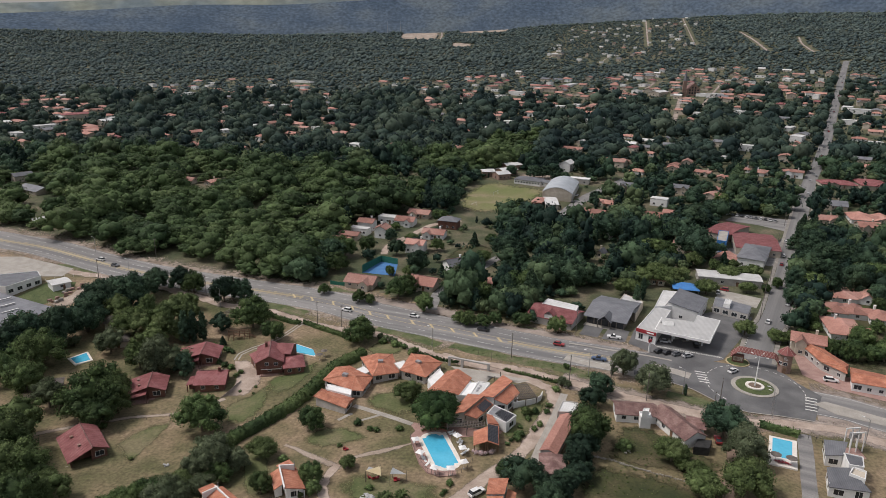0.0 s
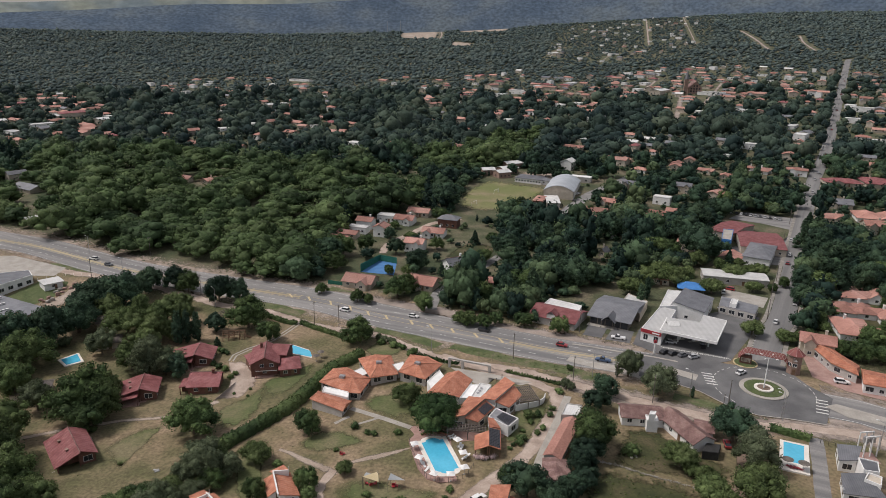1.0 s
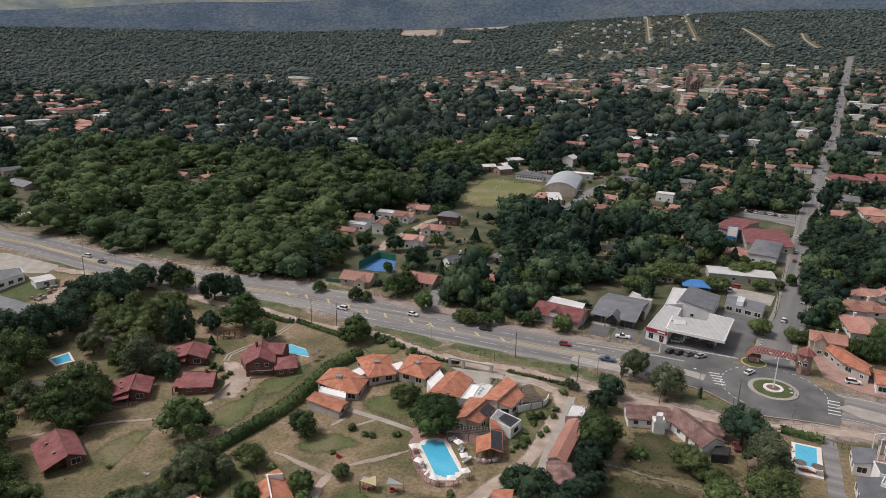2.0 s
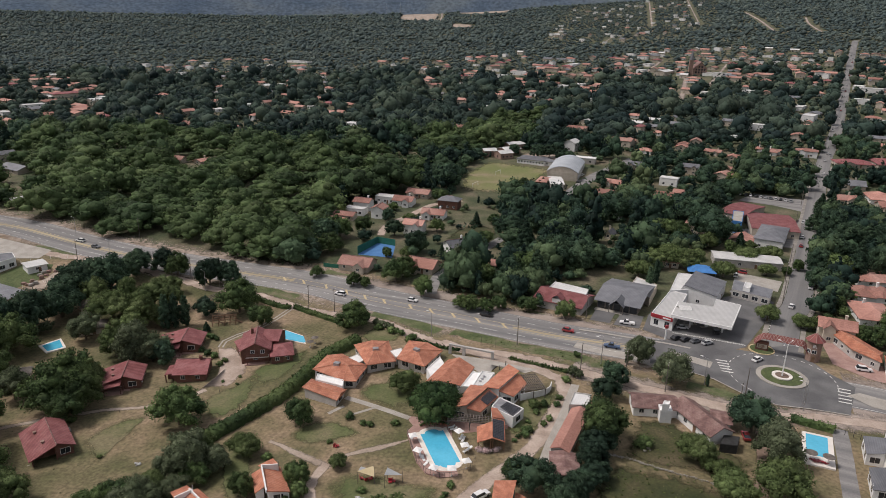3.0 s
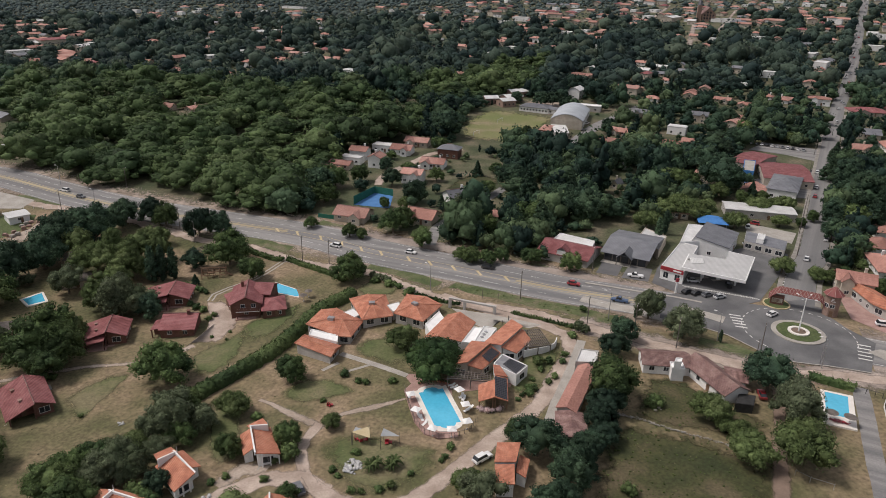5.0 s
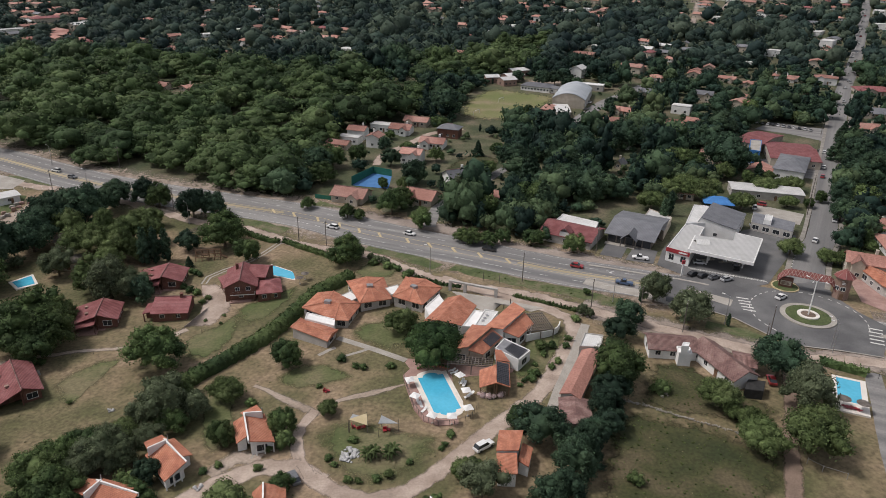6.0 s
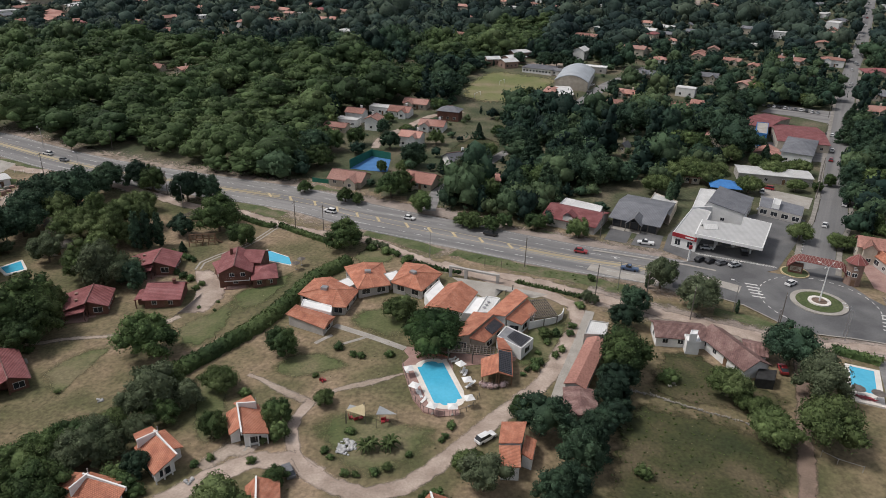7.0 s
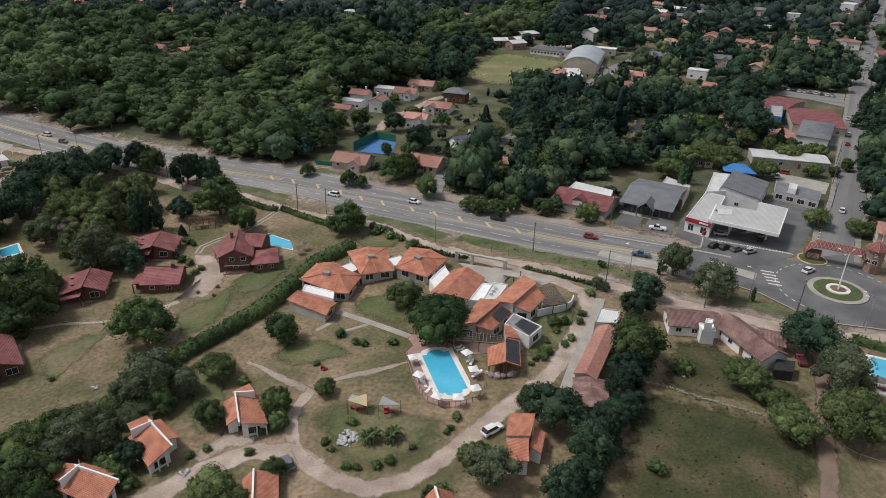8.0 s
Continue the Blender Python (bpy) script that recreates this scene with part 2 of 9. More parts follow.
M["bed_soil"] = material("garden_bed_soil", [(0.14, 0.10, 0.075), (0.19, 0.14, 0.11)], 0.5, 0.95, 0.1, fine=0.25)
M["canopy_sheet"] = material("grey_canopy_sheet", [(0.40, 0.40, 0.395), (0.46, 0.46, 0.455)], 0.25, 0.6, 0.1, fine=0.05, stripes=("X", 0.5, 0.05))
M["water"] = material("pool_water", [(0.065, 0.41, 0.61), (0.095, 0.48, 0.68)], 0.15, 0.12, 0.06, fine=0.05, fine_scale=1.5, spec=0.5)
M["tile_white"] = material("white_pool_tiles", [(0.66, 0.62, 0.56), (0.76, 0.72, 0.67)], 0.4, 0.6, 0.1, fine=0.08)
M["paving_red"] = material("reddish_paving", [(0.30, 0.185, 0.16), (0.38, 0.25, 0.22)], 0.5, 0.85, 0.2, fine=0.15)
M["pitch"] = material("worn_pitch_grass", [(0.135, 0.155, 0.055), (0.17, 0.17, 0.075), (0.25, 0.20, 0.13)], 0.05, 0.95, 0.1, fine=0.2, fine_scale=1.5, detail=8, soft=0.5)
M["roof_blue"] = material("blue_grey_sheet", [(0.33, 0.36, 0.39), (0.42, 0.45, 0.48)], 0.15, 0.55, 0.3, fine=0.1, stripes=("X", 1.0, 0.06))
M["brick_pale"] = material("pale_brown_brick", [(0.22, 0.145, 0.115), (0.29, 0.20, 0.165)], 0.4, 0.9, 0.3, fine=0.15, fine_scale=3)


# ---- building helpers ----
def mesh_object(name, bm, mat, smooth=False):
    me = bpy.data.meshes.new(name)
    bm.normal_update()
    bm.to_mesh(me)
    bm.free()
    if mat:
        me.materials.append(mat)
    if smooth:
        me.shade_smooth()
    return new(name, me)


def part(name, bm, mat, parent, label="", smooth=False):
    ob = mesh_object(name, bm, mat, smooth)
    ob.parent = parent
    if label:
        ob["label"] = label
    return ob


def bulk(name, verts, faces, mat, parent=None):
    """A mesh from arrays of corners and of faces, all faces with the same number of corners."""
    me = bpy.data.meshes.new(name)
    verts, faces = np.asarray(verts, np.float32), np.asarray(faces, np.int32)
    me.vertices.add(len(verts))
    me.vertices.foreach_set("co", verts.ravel())
    k = faces.shape[1]
    me.loops.add(faces.size)
    me.loops.foreach_set("vertex_index", faces.ravel())
    me.polygons.add(len(faces))
    me.polygons.foreach_set("loop_start", np.arange(len(faces), dtype=np.int32) * k)
    me.update(calc_edges=True)
    me.materials.append(mat)
    ob = new(name, me)
    if parent:
        ob.parent = parent
    return ob


def thing(name, x, y, turn, label, category, group="", z=None, kind=""):
    """An empty at a thing's base, on the ground unless z is given; turn in degrees."""
    e = new(name)
    e.matrix_world = pose(x, y, gz(x, y) if z is None else z, 0, 0, turn)
    return tagged(e, label, category, group, kind)


def box(bm, x0, x1, y0, y1, z0, z1):
    v = [bm.verts.new((x, y, z)) for z in (z0, z1) for y in (y0, y1) for x in (x0, x1)]
    for f in ((0, 2, 3, 1), (4, 5, 7, 6), (0, 1, 5, 4), (2, 6, 7, 3), (0, 4, 6, 2), (1, 3, 7, 5)):
        bm.faces.new([v[i] for i in f])
    return bm


def boxes(*rows):
    bm = bmesh.new()
    for r in rows:
        box(bm, *r)
    return bm


def solid(bm, outline, z0, z1):
    """An upright prism on an outline given counter-clockwise."""
    low, high = [bm.verts.new((*p, z0)) for p in outline], [bm.verts.new((*p, z1)) for p in outline]
    k = len(outline)
    bm.faces.new(low[::-1])
    bm.faces.new(high)
    for i in range(k):
        bm.faces.new((low[i], low[(i + 1) % k], high[(i + 1) % k], high[i]))
    return bm


def rod(bm, a, b, r0, r1, sides=8):
    a, b = Vector(a), Vector(b)
    q = (b - a).to_track_quat("Z", "Y").to_matrix()
    rings = []
    for p, r in ((a, r0), (b, r1)):
        rings.append([bm.verts.new(p + q @ Vector((r * math.cos(t * math.tau / sides), r * math.sin(t * math.tau / sides), 0))) for t in range(sides)])
    for i in range(sides):
        j = (i + 1) % sides
        bm.faces.new((rings[0][i], rings[0][j], rings[1][j], rings[1][i]))
    bm.faces.new(rings[0][::-1])
    bm.faces.new(rings[1])
    return bm


def slab(bm, corners, thick):
    """A sloping sheet with thickness: corners counter-clockwise seen from above, thick downwards."""
    top = [bm.verts.new(c) for c in corners]
    low = [bm.verts.new((c[0], c[1], c[2] - thick)) for c in corners]
    k = len(corners)
    bm.faces.new(top)
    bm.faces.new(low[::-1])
    for i in range(k):
        j = (i + 1) % k
        bm.faces.new((low[i], low[j], top[j], top[i]))
    return bm


def densify(points, step=4.0, closed=False):
    pts = [Vector(p) for p in points]
    out, k = [], len(pts)
    for i in range(k if closed else k - 1):
        p0, p1, p2, p3 = (pts[(i + d) % k] if closed else pts[min(max(i + d, 0), k - 1)] for d in (-1, 0, 1, 2))
        n = max(1, int((p2 - p1).length / step))
        for s in range(n):
            u = s / n
            out.append(0.5 * ((2 * p1) + (p2 - p0) * u + (2 * p0 - 5 * p1 + 4 * p2 - p3) * u * u + (3 * p1 - p0 - 3 * p2 + p3) * u ** 3))
    if not closed:
        out.append(pts[-1])
    return out


def ribbon(name, points, width, lift, mat, wobble=0.0, smooth_path=True, across=4, edges=None):
    """A strip that lies on the ground along a line; edges: metres to its two sides in place of half the width."""
    line = densify(points) if smooth_path else [Vector(p) for p in points]
    rng = random.Random(len(line) * 7 + int(width * 10))
    left, right = edges or (width / 2, width / 2)
    verts, faces = [], []
    for i, p in enumerate(line):
        d = (line[min(i + 1, len(line) - 1)] - line[max(i - 1, 0)]).normalized()
        nrm = Vector((-d.y, d.x))
        a, b = left + rng.uniform(-1, 1) * wobble, right + rng.uniform(-1, 1) * wobble
        for k in range(across + 1):
            q = p + nrm * (a + (-b - a) * k / across)
            verts.append((q.x, q.y, gz(q.x, q.y) + lift))
    for i in range(len(line) - 1):
        for k in range(across):
            s = i * (across + 1) + k
            faces.append((s, s + 1, s + across + 2, s + across + 1))
    ob = bulk(name, verts, [f[::-1] for f in faces], mat)
    if across > 2:
        side = [min(1.0, 2.0 * min(k, across - k) / across * (1.2 if across > 3 else 1.5)) for k in range(across + 1)]
        mark_edge(ob, side * len(line))
    return ob


def mark_edge(ob, values):
    """How far in from the sheet's border each corner lies, 0 to 1."""
    a = ob.data.attributes.new("edge", "FLOAT", "POINT")
    a.data.foreach_set("value", np.asarray(values, np.float32))


def patch(name, outline, lift, mat, smooth_path=True, rings=6, wobble=0.0):
    """An area on the ground within a closed line."""
    line = densify(outline, 4.0, True) if smooth_path else densify_straight(outline)
    rng = random.Random(len(line))
    line = [p + Vector((rng.uniform(-1, 1), rng.uniform(-1, 1))) * wobble for p in line]
    c = sum(line, Vector((0, 0))) / len(line)
    verts, faces, k = [], [], len(line)
    for r in range(rings):
        for p in line:
            q = c + (p - c) * (1 - r / rings)
            verts.append((q.x, q.y, gz(q.x, q.y) + lift))
    verts.append((c.x, c.y, gz(c.x, c.y) + lift))
    for r in range(rings - 1):
        for i in range(k):
            j = (i + 1) % k
            faces += [(r * k + i, r * k + j, r * k + k + j), (r * k + i, r * k + k + j, r * k + k + i)]
    for i in range(k):
        faces.append(((rings - 1) * k + i, (rings - 1) * k + (i + 1) % k, rings * k))
    area = sum(line[i].x * line[(i + 1) % k].y - line[(i + 1) % k].x * line[i].y for i in range(k))
    ob = bulk(name, verts, faces if area > 0 else [f[::-1] for f in faces], mat)
    mark_edge(ob, [min(1.0, r / rings * 2.2) for r in range(rings) for _ in line] + [1.0])
    return ob


def densify_straight(outline, step=4.0):
    pts, out = [Vector(p) for p in outline], []
    for i, p in enumerate(pts):
        q = pts[(i + 1) % len(pts)]
        n = max(1, int((q - p).length / step))
        out += [p.lerp(q, s / n) for s in range(n)]
    return out


def near_line(x, y, points, reach):
    """Which of the places x, y lie within reach of a line."""
    hit = np.zeros(len(x), bool)
    for (ax, ay), (bx, by) in zip(points, points[1:]):
        dx, dy = bx - ax, by - ay
        u = np.clip(((x - ax) * dx + (y - ay) * dy) / (dx * dx + dy * dy + 1e-9), 0, 1)
        hit |= np.hypot(x - ax - u * dx, y - ay - u * dy) < reach
    return hit


def within(x, y, outline):
    """Which of the places x, y lie inside a closed line."""
    inside = np.zeros(len(x), bool)
    for (ax, ay), (bx, by) in zip(outline, outline[1:] + outline[:1]):
        crosses = ((ay > y) != (by > y)) & (x < (bx - ax) * (y - ay) / ((by - ay) if by != ay else 1e-9) + ax)
        inside ^= crosses
    return inside


# ---- the ground, one sheet to the horizon ----
def ground_sheet():
    xs = np.unique(np.round(np.concatenate([np.arange(-280, 341, 5.0), np.arange(-1600, 1601, 40.0), np.arange(-4400, 4401, 200.0)]), 1))
    ys = np.unique(np.round(np.concatenate([np.arange(60, 441, 5.0), np.arange(440, 1400, 25.0), np.arange(1400, 3001, 80.0), np.arange(-1200, 60, 60.0), np.array([3200.0, 3600.0, 4000.0, 4600.0])]), 1))
    gx, gy = np.meshgrid(xs, ys)
    gzv = ground_z(gx, gy)
    verts = np.stack([gx, gy, gzv], -1).reshape(-1, 3)
    i = np.arange(len(ys) - 1)[:, None] * len(xs) + np.arange(len(xs) - 1)[None]
    faces = np.stack([i, i + 1, i + len(xs) + 1, i + len(xs)], -1).reshape(-1, 4)
    ob = bulk("ground", verts, faces, M["soil"])
    ob.data.shade_smooth()
    return tagged(ob, "dry grass and bare earth of a wide valley", "ground", kind="structure")


ground_sheet()


def far_ridge(name, dist, profile, mat, label):
    """A long wooded ridge closing the valley; profile gives its height along the turn from the y axis."""
    turns = np.linspace(-62, 62, 240)
    verts, rows = [], 7
    for k in range(rows):
        u = k / (rows - 1)
        for i, a in enumerate(turns):
            d = dist + u * 320
            h = profile(a) * (u ** 0.8) * (1 + 0.05 * noise.noise((a * 0.12, k * 0.5, dist)))
            x, y = d * math.sin(radians(a)), d * math.cos(radians(a))
            verts.append((x, y, 20 + h if k else -40))
    n = len(turns)
    faces = [(r * n + i, r * n + i + 1, r * n + n + i + 1, r * n + n + i) for r in range(rows - 1) for i in range(n - 1)]
    ob = bulk(name, verts, faces, mat)
    ob.data.shade_smooth()
    return tagged(ob, label, "hill", kind="structure")


# ridge colours carry painted haze: blue in front, pale and sunlit behind
M["hill"] = material("haze_blue_distant_woods", [(0.070, 0.098, 0.136), (0.088, 0.117, 0.153), (0.110, 0.136, 0.158)], 0.006, 1.0, fine=0.3, fine_scale=0.07, spec=0.0)
M["hill_pale"] = material("haze_pale_distant_slopes", [(0.15, 0.185, 0.20), (0.24, 0.26, 0.22)], 0.004, 1.0, fine=0.2, fine_scale=0.02, spec=0.0)
far_ridge("backdrop_ridge", 3100, lambda a: 260 + 3.0 * a - 0.03 * a * a, M["hill"], "long wooded ridge behind the town, painted blue with haze")
far_ridge("backdrop_far_ridge", 4000, lambda a: min(385, 195 + 6.1 * (a + 32)) + 4 * math.sin(a * 0.15 + 1), M["hill_pale"], "ridge beyond the nearer one, painted paler with haze and sunlight")

# ---- highway, roundabout and streets ----
HIGHWAY = [(-420, 412), (-320, 380), (-237.2, 350.4), (-205.8, 339.8), (-149.2, 313.5), (-63.1, 286.2), (-29.2, 266.8), (0.1, 250.7), (34.1, 233.2), (57.2, 225.0), (78.7, 217.2)]
HIGHWAY_EAST = [(116.9, 197.4), (125.6, 193.9), (134.0, 187.9), (160, 174), (220, 146), (320, 100)]
ROUND = (101.9, 206.4)
AVENUE = [(110.4, 225.8), (124.2, 251.5), (136.8, 270.0), (174.9, 341.2), (271.2, 521.0), (369.3, 690.9), (672.7, 1243.2), (715.9, 1317.2)]
FRONTAGE = [(-300, 352), (-186.6, 312.3), (-144.3, 302.4), (-94.9, 278.5), (-76.1, 272.8), (-48.6, 256.0), (-26.9, 248.0), (-9.8, 232.7), (5.3, 222.7), (24.0, 216.4), (38.3, 208.5), (57.8, 198.0), (72.2, 190.8), (84.9, 185.4), (103.5, 183.9), (118.6, 180.8), (126.7, 175.6), (170, 156)]
tagged(ribbon("shoulder", HIGHWAY, 0, 0.03, M["dirt"], 1.0, edges=(22.0, 19.0), across=8), "bare sandy shoulder along the highway", "shoulder", kind="structure")
tagged(ribbon("shoulder_east", HIGHWAY_EAST, 0, 0.03, M["packed_dirt"], 1.0, edges=(18.0, 20.0), across=8), "bare sandy shoulder along the highway", "shoulder", kind="structure")
tagged(ribbon("road", HIGHWAY, 0, 0.10, M["asphalt"], 0.15, edges=(10.5, 9.5), across=6), "grey worn asphalt highway with two lanes each way", "road", kind="structure")
tagged(ribbon("road_east", HIGHWAY_EAST, 0, 0.10, M["asphalt"], 0.15, edges=(8.0, 8.0), across=6), "grey worn asphalt highway", "road", kind="structure")
tagged(ribbon("road_avenue", AVENUE, 9.6, 0.11, M["avenue_asphalt"], 0.1, across=4), "straight grey avenue running into the town", "road", kind="structure")
tagged(ribbon("frontage_dirt", FRONTAGE[10:], 13.0, 0.055, M["packed_dirt"], 1.0, across=6), "wide strip of packed dirt beside the highway", "ground", kind="structure")
tagged(ribbon("road_frontage", FRONTAGE, 5.5, 0.07, M["track"], 0.4), "sandy service track beside the highway", "road", kind="structure")


def circle(cx, cy, r, n=48):
    return [(cx + r * math.cos(i * math.tau / n), cy + r * math.sin(i * math.tau / n)) for i in range(n)]


KERB_SOUTH = [(63.8, 212.4), (74.3, 208.0), (80.5, 203.6), (83.9, 198.6), (87.4, 193.4), (93.3, 189.9), (101.5, 188.4), (111.4, 185.6)]
JUNCTION = KERB_SOUTH + [(121.4, 201.4), (117.6, 210.0), (116.2, 216.7), (116.2, 222.5), (117.7, 229.5), (106.5, 226.6), (100.0, 222.8), (92.4, 225.0), (81.1, 229.0), (69.1, 229.8)]
tagged(ribbon("kerb", KERB_SOUTH, 0.45, 0.26, M["concrete"], 0, across=2), "pale concrete kerb round the junction", "kerb", kind="structure")
tagged(patch("road_roundabout", JUNCTION, 0.13, M["dark_asphalt"], False), "dark asphalt of a roundabout", "road", kind="structure")

# tracks of the holiday park
LOOP = [(34.9, 201.5), (34.6, 193.2), (29.0, 180.7), (23.8, 169.8), (16.3, 160.4), (7.9, 151.4), (0.4, 142.4), (-6.4, 136.5), (-13.1, 134.4), (-19.4, 136.6), (-25.4, 141.2), (-30.0, 145.5)]
SPUR = [(-25.4, 141.2), (-29.6, 148.7), (-30.4, 157.3), (-28.0, 162.9)]
SPUR_WEST = [(-23.0, 139.4), (-29.1, 143.9), (-36.6, 144.1), (-42.7, 140.0), (-48.0, 134.8), (-53.0, 130.2)]
DRIVE = [(-1.2, 228.4), (16.2, 215.5), (29.1, 207.4), (34.9, 201.5)]
for line, width in ((LOOP, 5.0), (SPUR, 3.2), (SPUR_WEST, 6.0), (DRIVE, 5.0)):
    tagged(ribbon("track", line, width, 0.08, M["track"], 0.3), "pale sandy drive through the holiday park", "track", kind="structure")


# ---- trees ----
def ico(subdiv):
    bm = bmesh.new()
    bmesh.ops.create_icosphere(bm, subdivisions=subdiv, radius=1.0)
    v = np.array([p.co[:] for p in bm.verts])
    f = np.array([[q.index for q in p.verts] for p in bm.faces])
    bm.free()
    return v, f


ICO = {k: ico(k) for k in (1, 2, 3)}


def lump(rng, subdiv, amount):
    """A ball with an uneven skin."""
    v, f = ICO[subdiv]
    v = v * (1 + rng.uniform(-amount, amount, (len(v), 1)))
    return v, f


def crown_template(seed, lumps, subdiv, leaves, leaf, shape, flat=0.8, amount=0.22, core=True):
    """Corners and triangles of a crown about 1 in radius, base near z = 0: clumps of foliage set over an uneven
    dome, cone or column, with loose sprays of leaves standing off them."""
    rng = np.random.default_rng(seed)
    verts, faces, count = [], [], 0
    centres, sizes, outward = [], [], []
    waves = rng.uniform(0, math.tau, 4)
    for b in range(lumps):
        a = b * 2.39996 + rng.uniform(-0.5, 0.5)
        u = (b + 0.5) / lumps
        if shape == "cone":
            reach = 0.66 * (1 - u) ** 0.85 * rng.uniform(0.7, 1.12)
            r = (0.30 * (1 - u) + 0.10) * min(1.3, (22 / lumps) ** 0.4)
            c = np.array([reach * math.cos(a), reach * math.sin(a), 0.25 + 2.1 * u])
            out = np.array([math.cos(a), math.sin(a), 0.5])
            s = np.array([r, r, r * 0.72])
        elif shape == "column":
            reach = 0.34 * math.sin(math.pi * (0.16 + 0.78 * u)) * rng.uniform(0.7, 1.1)
            r = (0.30 - 0.16 * u) * min(1.4, (20 / lumps) ** 0.4)
            c = np.array([reach * math.cos(a), reach * math.sin(a), 0.25 + 2.9 * u])
            out = np.array([math.cos(a), math.sin(a), 0.3])
            s = np.array([r, r, r * 1.5])
        else:
            h = 1 - 1.45 * u  # from the top of the dome down past its middle
            ring = math.sqrt(max(0.0, 1 - h * h))
            out = np.array([ring * math.cos(a), ring * math.sin(a), h])
            bulge = 0.86 + 0.13 * math.sin(2 * a + waves[0]) + 0.10 * math.sin(3 * a + waves[1]) + 0.1 * math.sin(5 * h + waves[2]) + rng.uniform(-0.09, 0.09)
            r = (1.35 / math.sqrt(lumps) + 0.06) * rng.uniform(0.75, 1.3)
            c = out * np.array([1, 1, 0.95 * flat]) * max(0.25, bulge - r * 0.7) + np.array([0, 0, 0.72 * flat + 0.1])
            s = np.array([r, r, r * 0.82])
        v, f = lump(rng, subdiv, amount)
        verts.append(v * s * 0.82 + c)
        faces.append(f + count)
        count += len(v)
        centres.append(c)
        sizes.append(s)
        outward.append(out / np.linalg.norm(out))
    if core:
        v, f = lump(rng, 1, 0.15)
        m = np.mean(centres, axis=0)
        fill = {"cone": (0.34, 0.34, 1.0), "column": (0.24, 0.24, 1.3)}.get(shape, (0.66, 0.66, 0.6 * flat))
        verts.append(v * np.array(fill) + (m if shape == "round" else np.array([0, 0, 1.15 if shape == "cone" else 1.6])))
        faces.append(f + count)
        count += len(v)
    if leaves:
        pick = rng.integers(0, lumps, leaves)
        cs, ss, outs = np.array(centres)[pick], np.array(sizes)[pick], np.array(outward)[pick]
        way = rng.normal(size=(leaves, 3)) + outs * 0.9 + np.array([0, 0, 0.25])
        way /= np.linalg.norm(way, axis=1)[:, None]
        mid = cs + ss * way * rng.uniform(0.72, 1.3, (leaves, 1))
        face_way = way + rng.normal(size=(leaves, 3)) * 0.6
        a = np.cross(face_way, rng.normal(size=(leaves, 3)))
        a = a / np.linalg.norm(a, axis=1)[:, None]
        b = np.cross(face_way, a)
        b = b / np.linalg.norm(b, axis=1)[:, None] * leaf * rng.uniform(0.6, 1.4, (leaves, 1))
        a = a * leaf * rng.uniform(0.6, 1.4, (leaves, 1))
        verts.append(np.stack([mid - a, mid + a * 0.7 - b * 0.9, mid + a * 0.5 + b], 1).reshape(-1, 3))
        faces.append(np.arange(leaves * 3).reshape(-1, 3) + count)
    return np.concatenate(verts), np.concatenate(faces)


def scatter(name, templates, x, y, radius, height, mat, label, category="woodland", sink=0.0, dark=99, smooth=False):
    """Many crowns joined into one mesh, each on its own spot."""
    rng = np.random.default_rng(len(x))
    turn, pick = rng.uniform(0, math.tau, len(x)), rng.integers(0, len(templates), len(x))
    z = ground_z(x, y) - sink
    stand = np.array([noise.noise((a / 70, b / 70, 7.0)) for a, b in zip(x, y)])
    tone = np.clip(0.44 + 0.5 * stand + rng.normal(0, 0.22, len(x)), 0.02, 0.98)
    tone = np.where(pick >= dark, tone * 0.35, tone)
    vs, fs, ts, count = [], [], [], 0
    for k, (tv, tf) in enumerate(templates):
        w = np.where(pick == k)[0]
        if not len(w):
            continue
        c, s = np.cos(turn[w])[:, None], np.sin(turn[w])[:, None]
        px = (tv[:, 0] * c - tv[:, 1] * s) * radius[w][:, None] + x[w][:, None]
        py = (tv[:, 0] * s + tv[:, 1] * c) * radius[w][:, None] + y[w][:, None]
        pz = tv[:, 2] * height[w][:, None] + z[w][:, None]
        vs.append(np.stack([px, py, pz], -1).reshape(-1, 3))
        ts.append(np.repeat(tone[w], len(tv)))
        fs.append((tf[None] + (np.arange(len(w)) * len(tv))[:, None, None] + count).reshape(-1, 3))
        count += len(w) * len(tv)
    ob = bulk(name, np.concatenate(vs), np.concatenate(fs), mat)
    ob.data.attributes.new("tint", "FLOAT", "POINT").data.foreach_set("value", np.concatenate(ts).astype(np.float32))
    if smooth:
        ob.data.shade_smooth()
    return tagged(ob, label, category, kind="stuff")


CLEAR_LINES = [([p for p in HIGHWAY if p[0] > -70], 19.0), (HIGHWAY, 14.0), (HIGHWAY_EAST, 18.0), (AVENUE, 6.6)]
CLEAR_AREAS = []
CLEAR_SPOTS = []
YARDS = []


def free_spots(x, y, gap=1.0):
    keep = np.ones(len(x), bool)
    for line, reach in CLEAR_LINES:
        keep &= ~near_line(x, y, line, reach)
    for area in CLEAR_AREAS:
        keep &= ~within(x, y, area)
    for sx, sy, r in CLEAR_SPOTS:
        keep &= np.hypot(x - sx, y - sy) > r * gap
    return keep


def in_yard(x, y):
    hit = np.zeros(len(x), bool)
    for ax, ay, bx, by, r in YARDS:
        hit |= near_line(x, y, [(ax, ay), (bx, by)], r)
    return hit


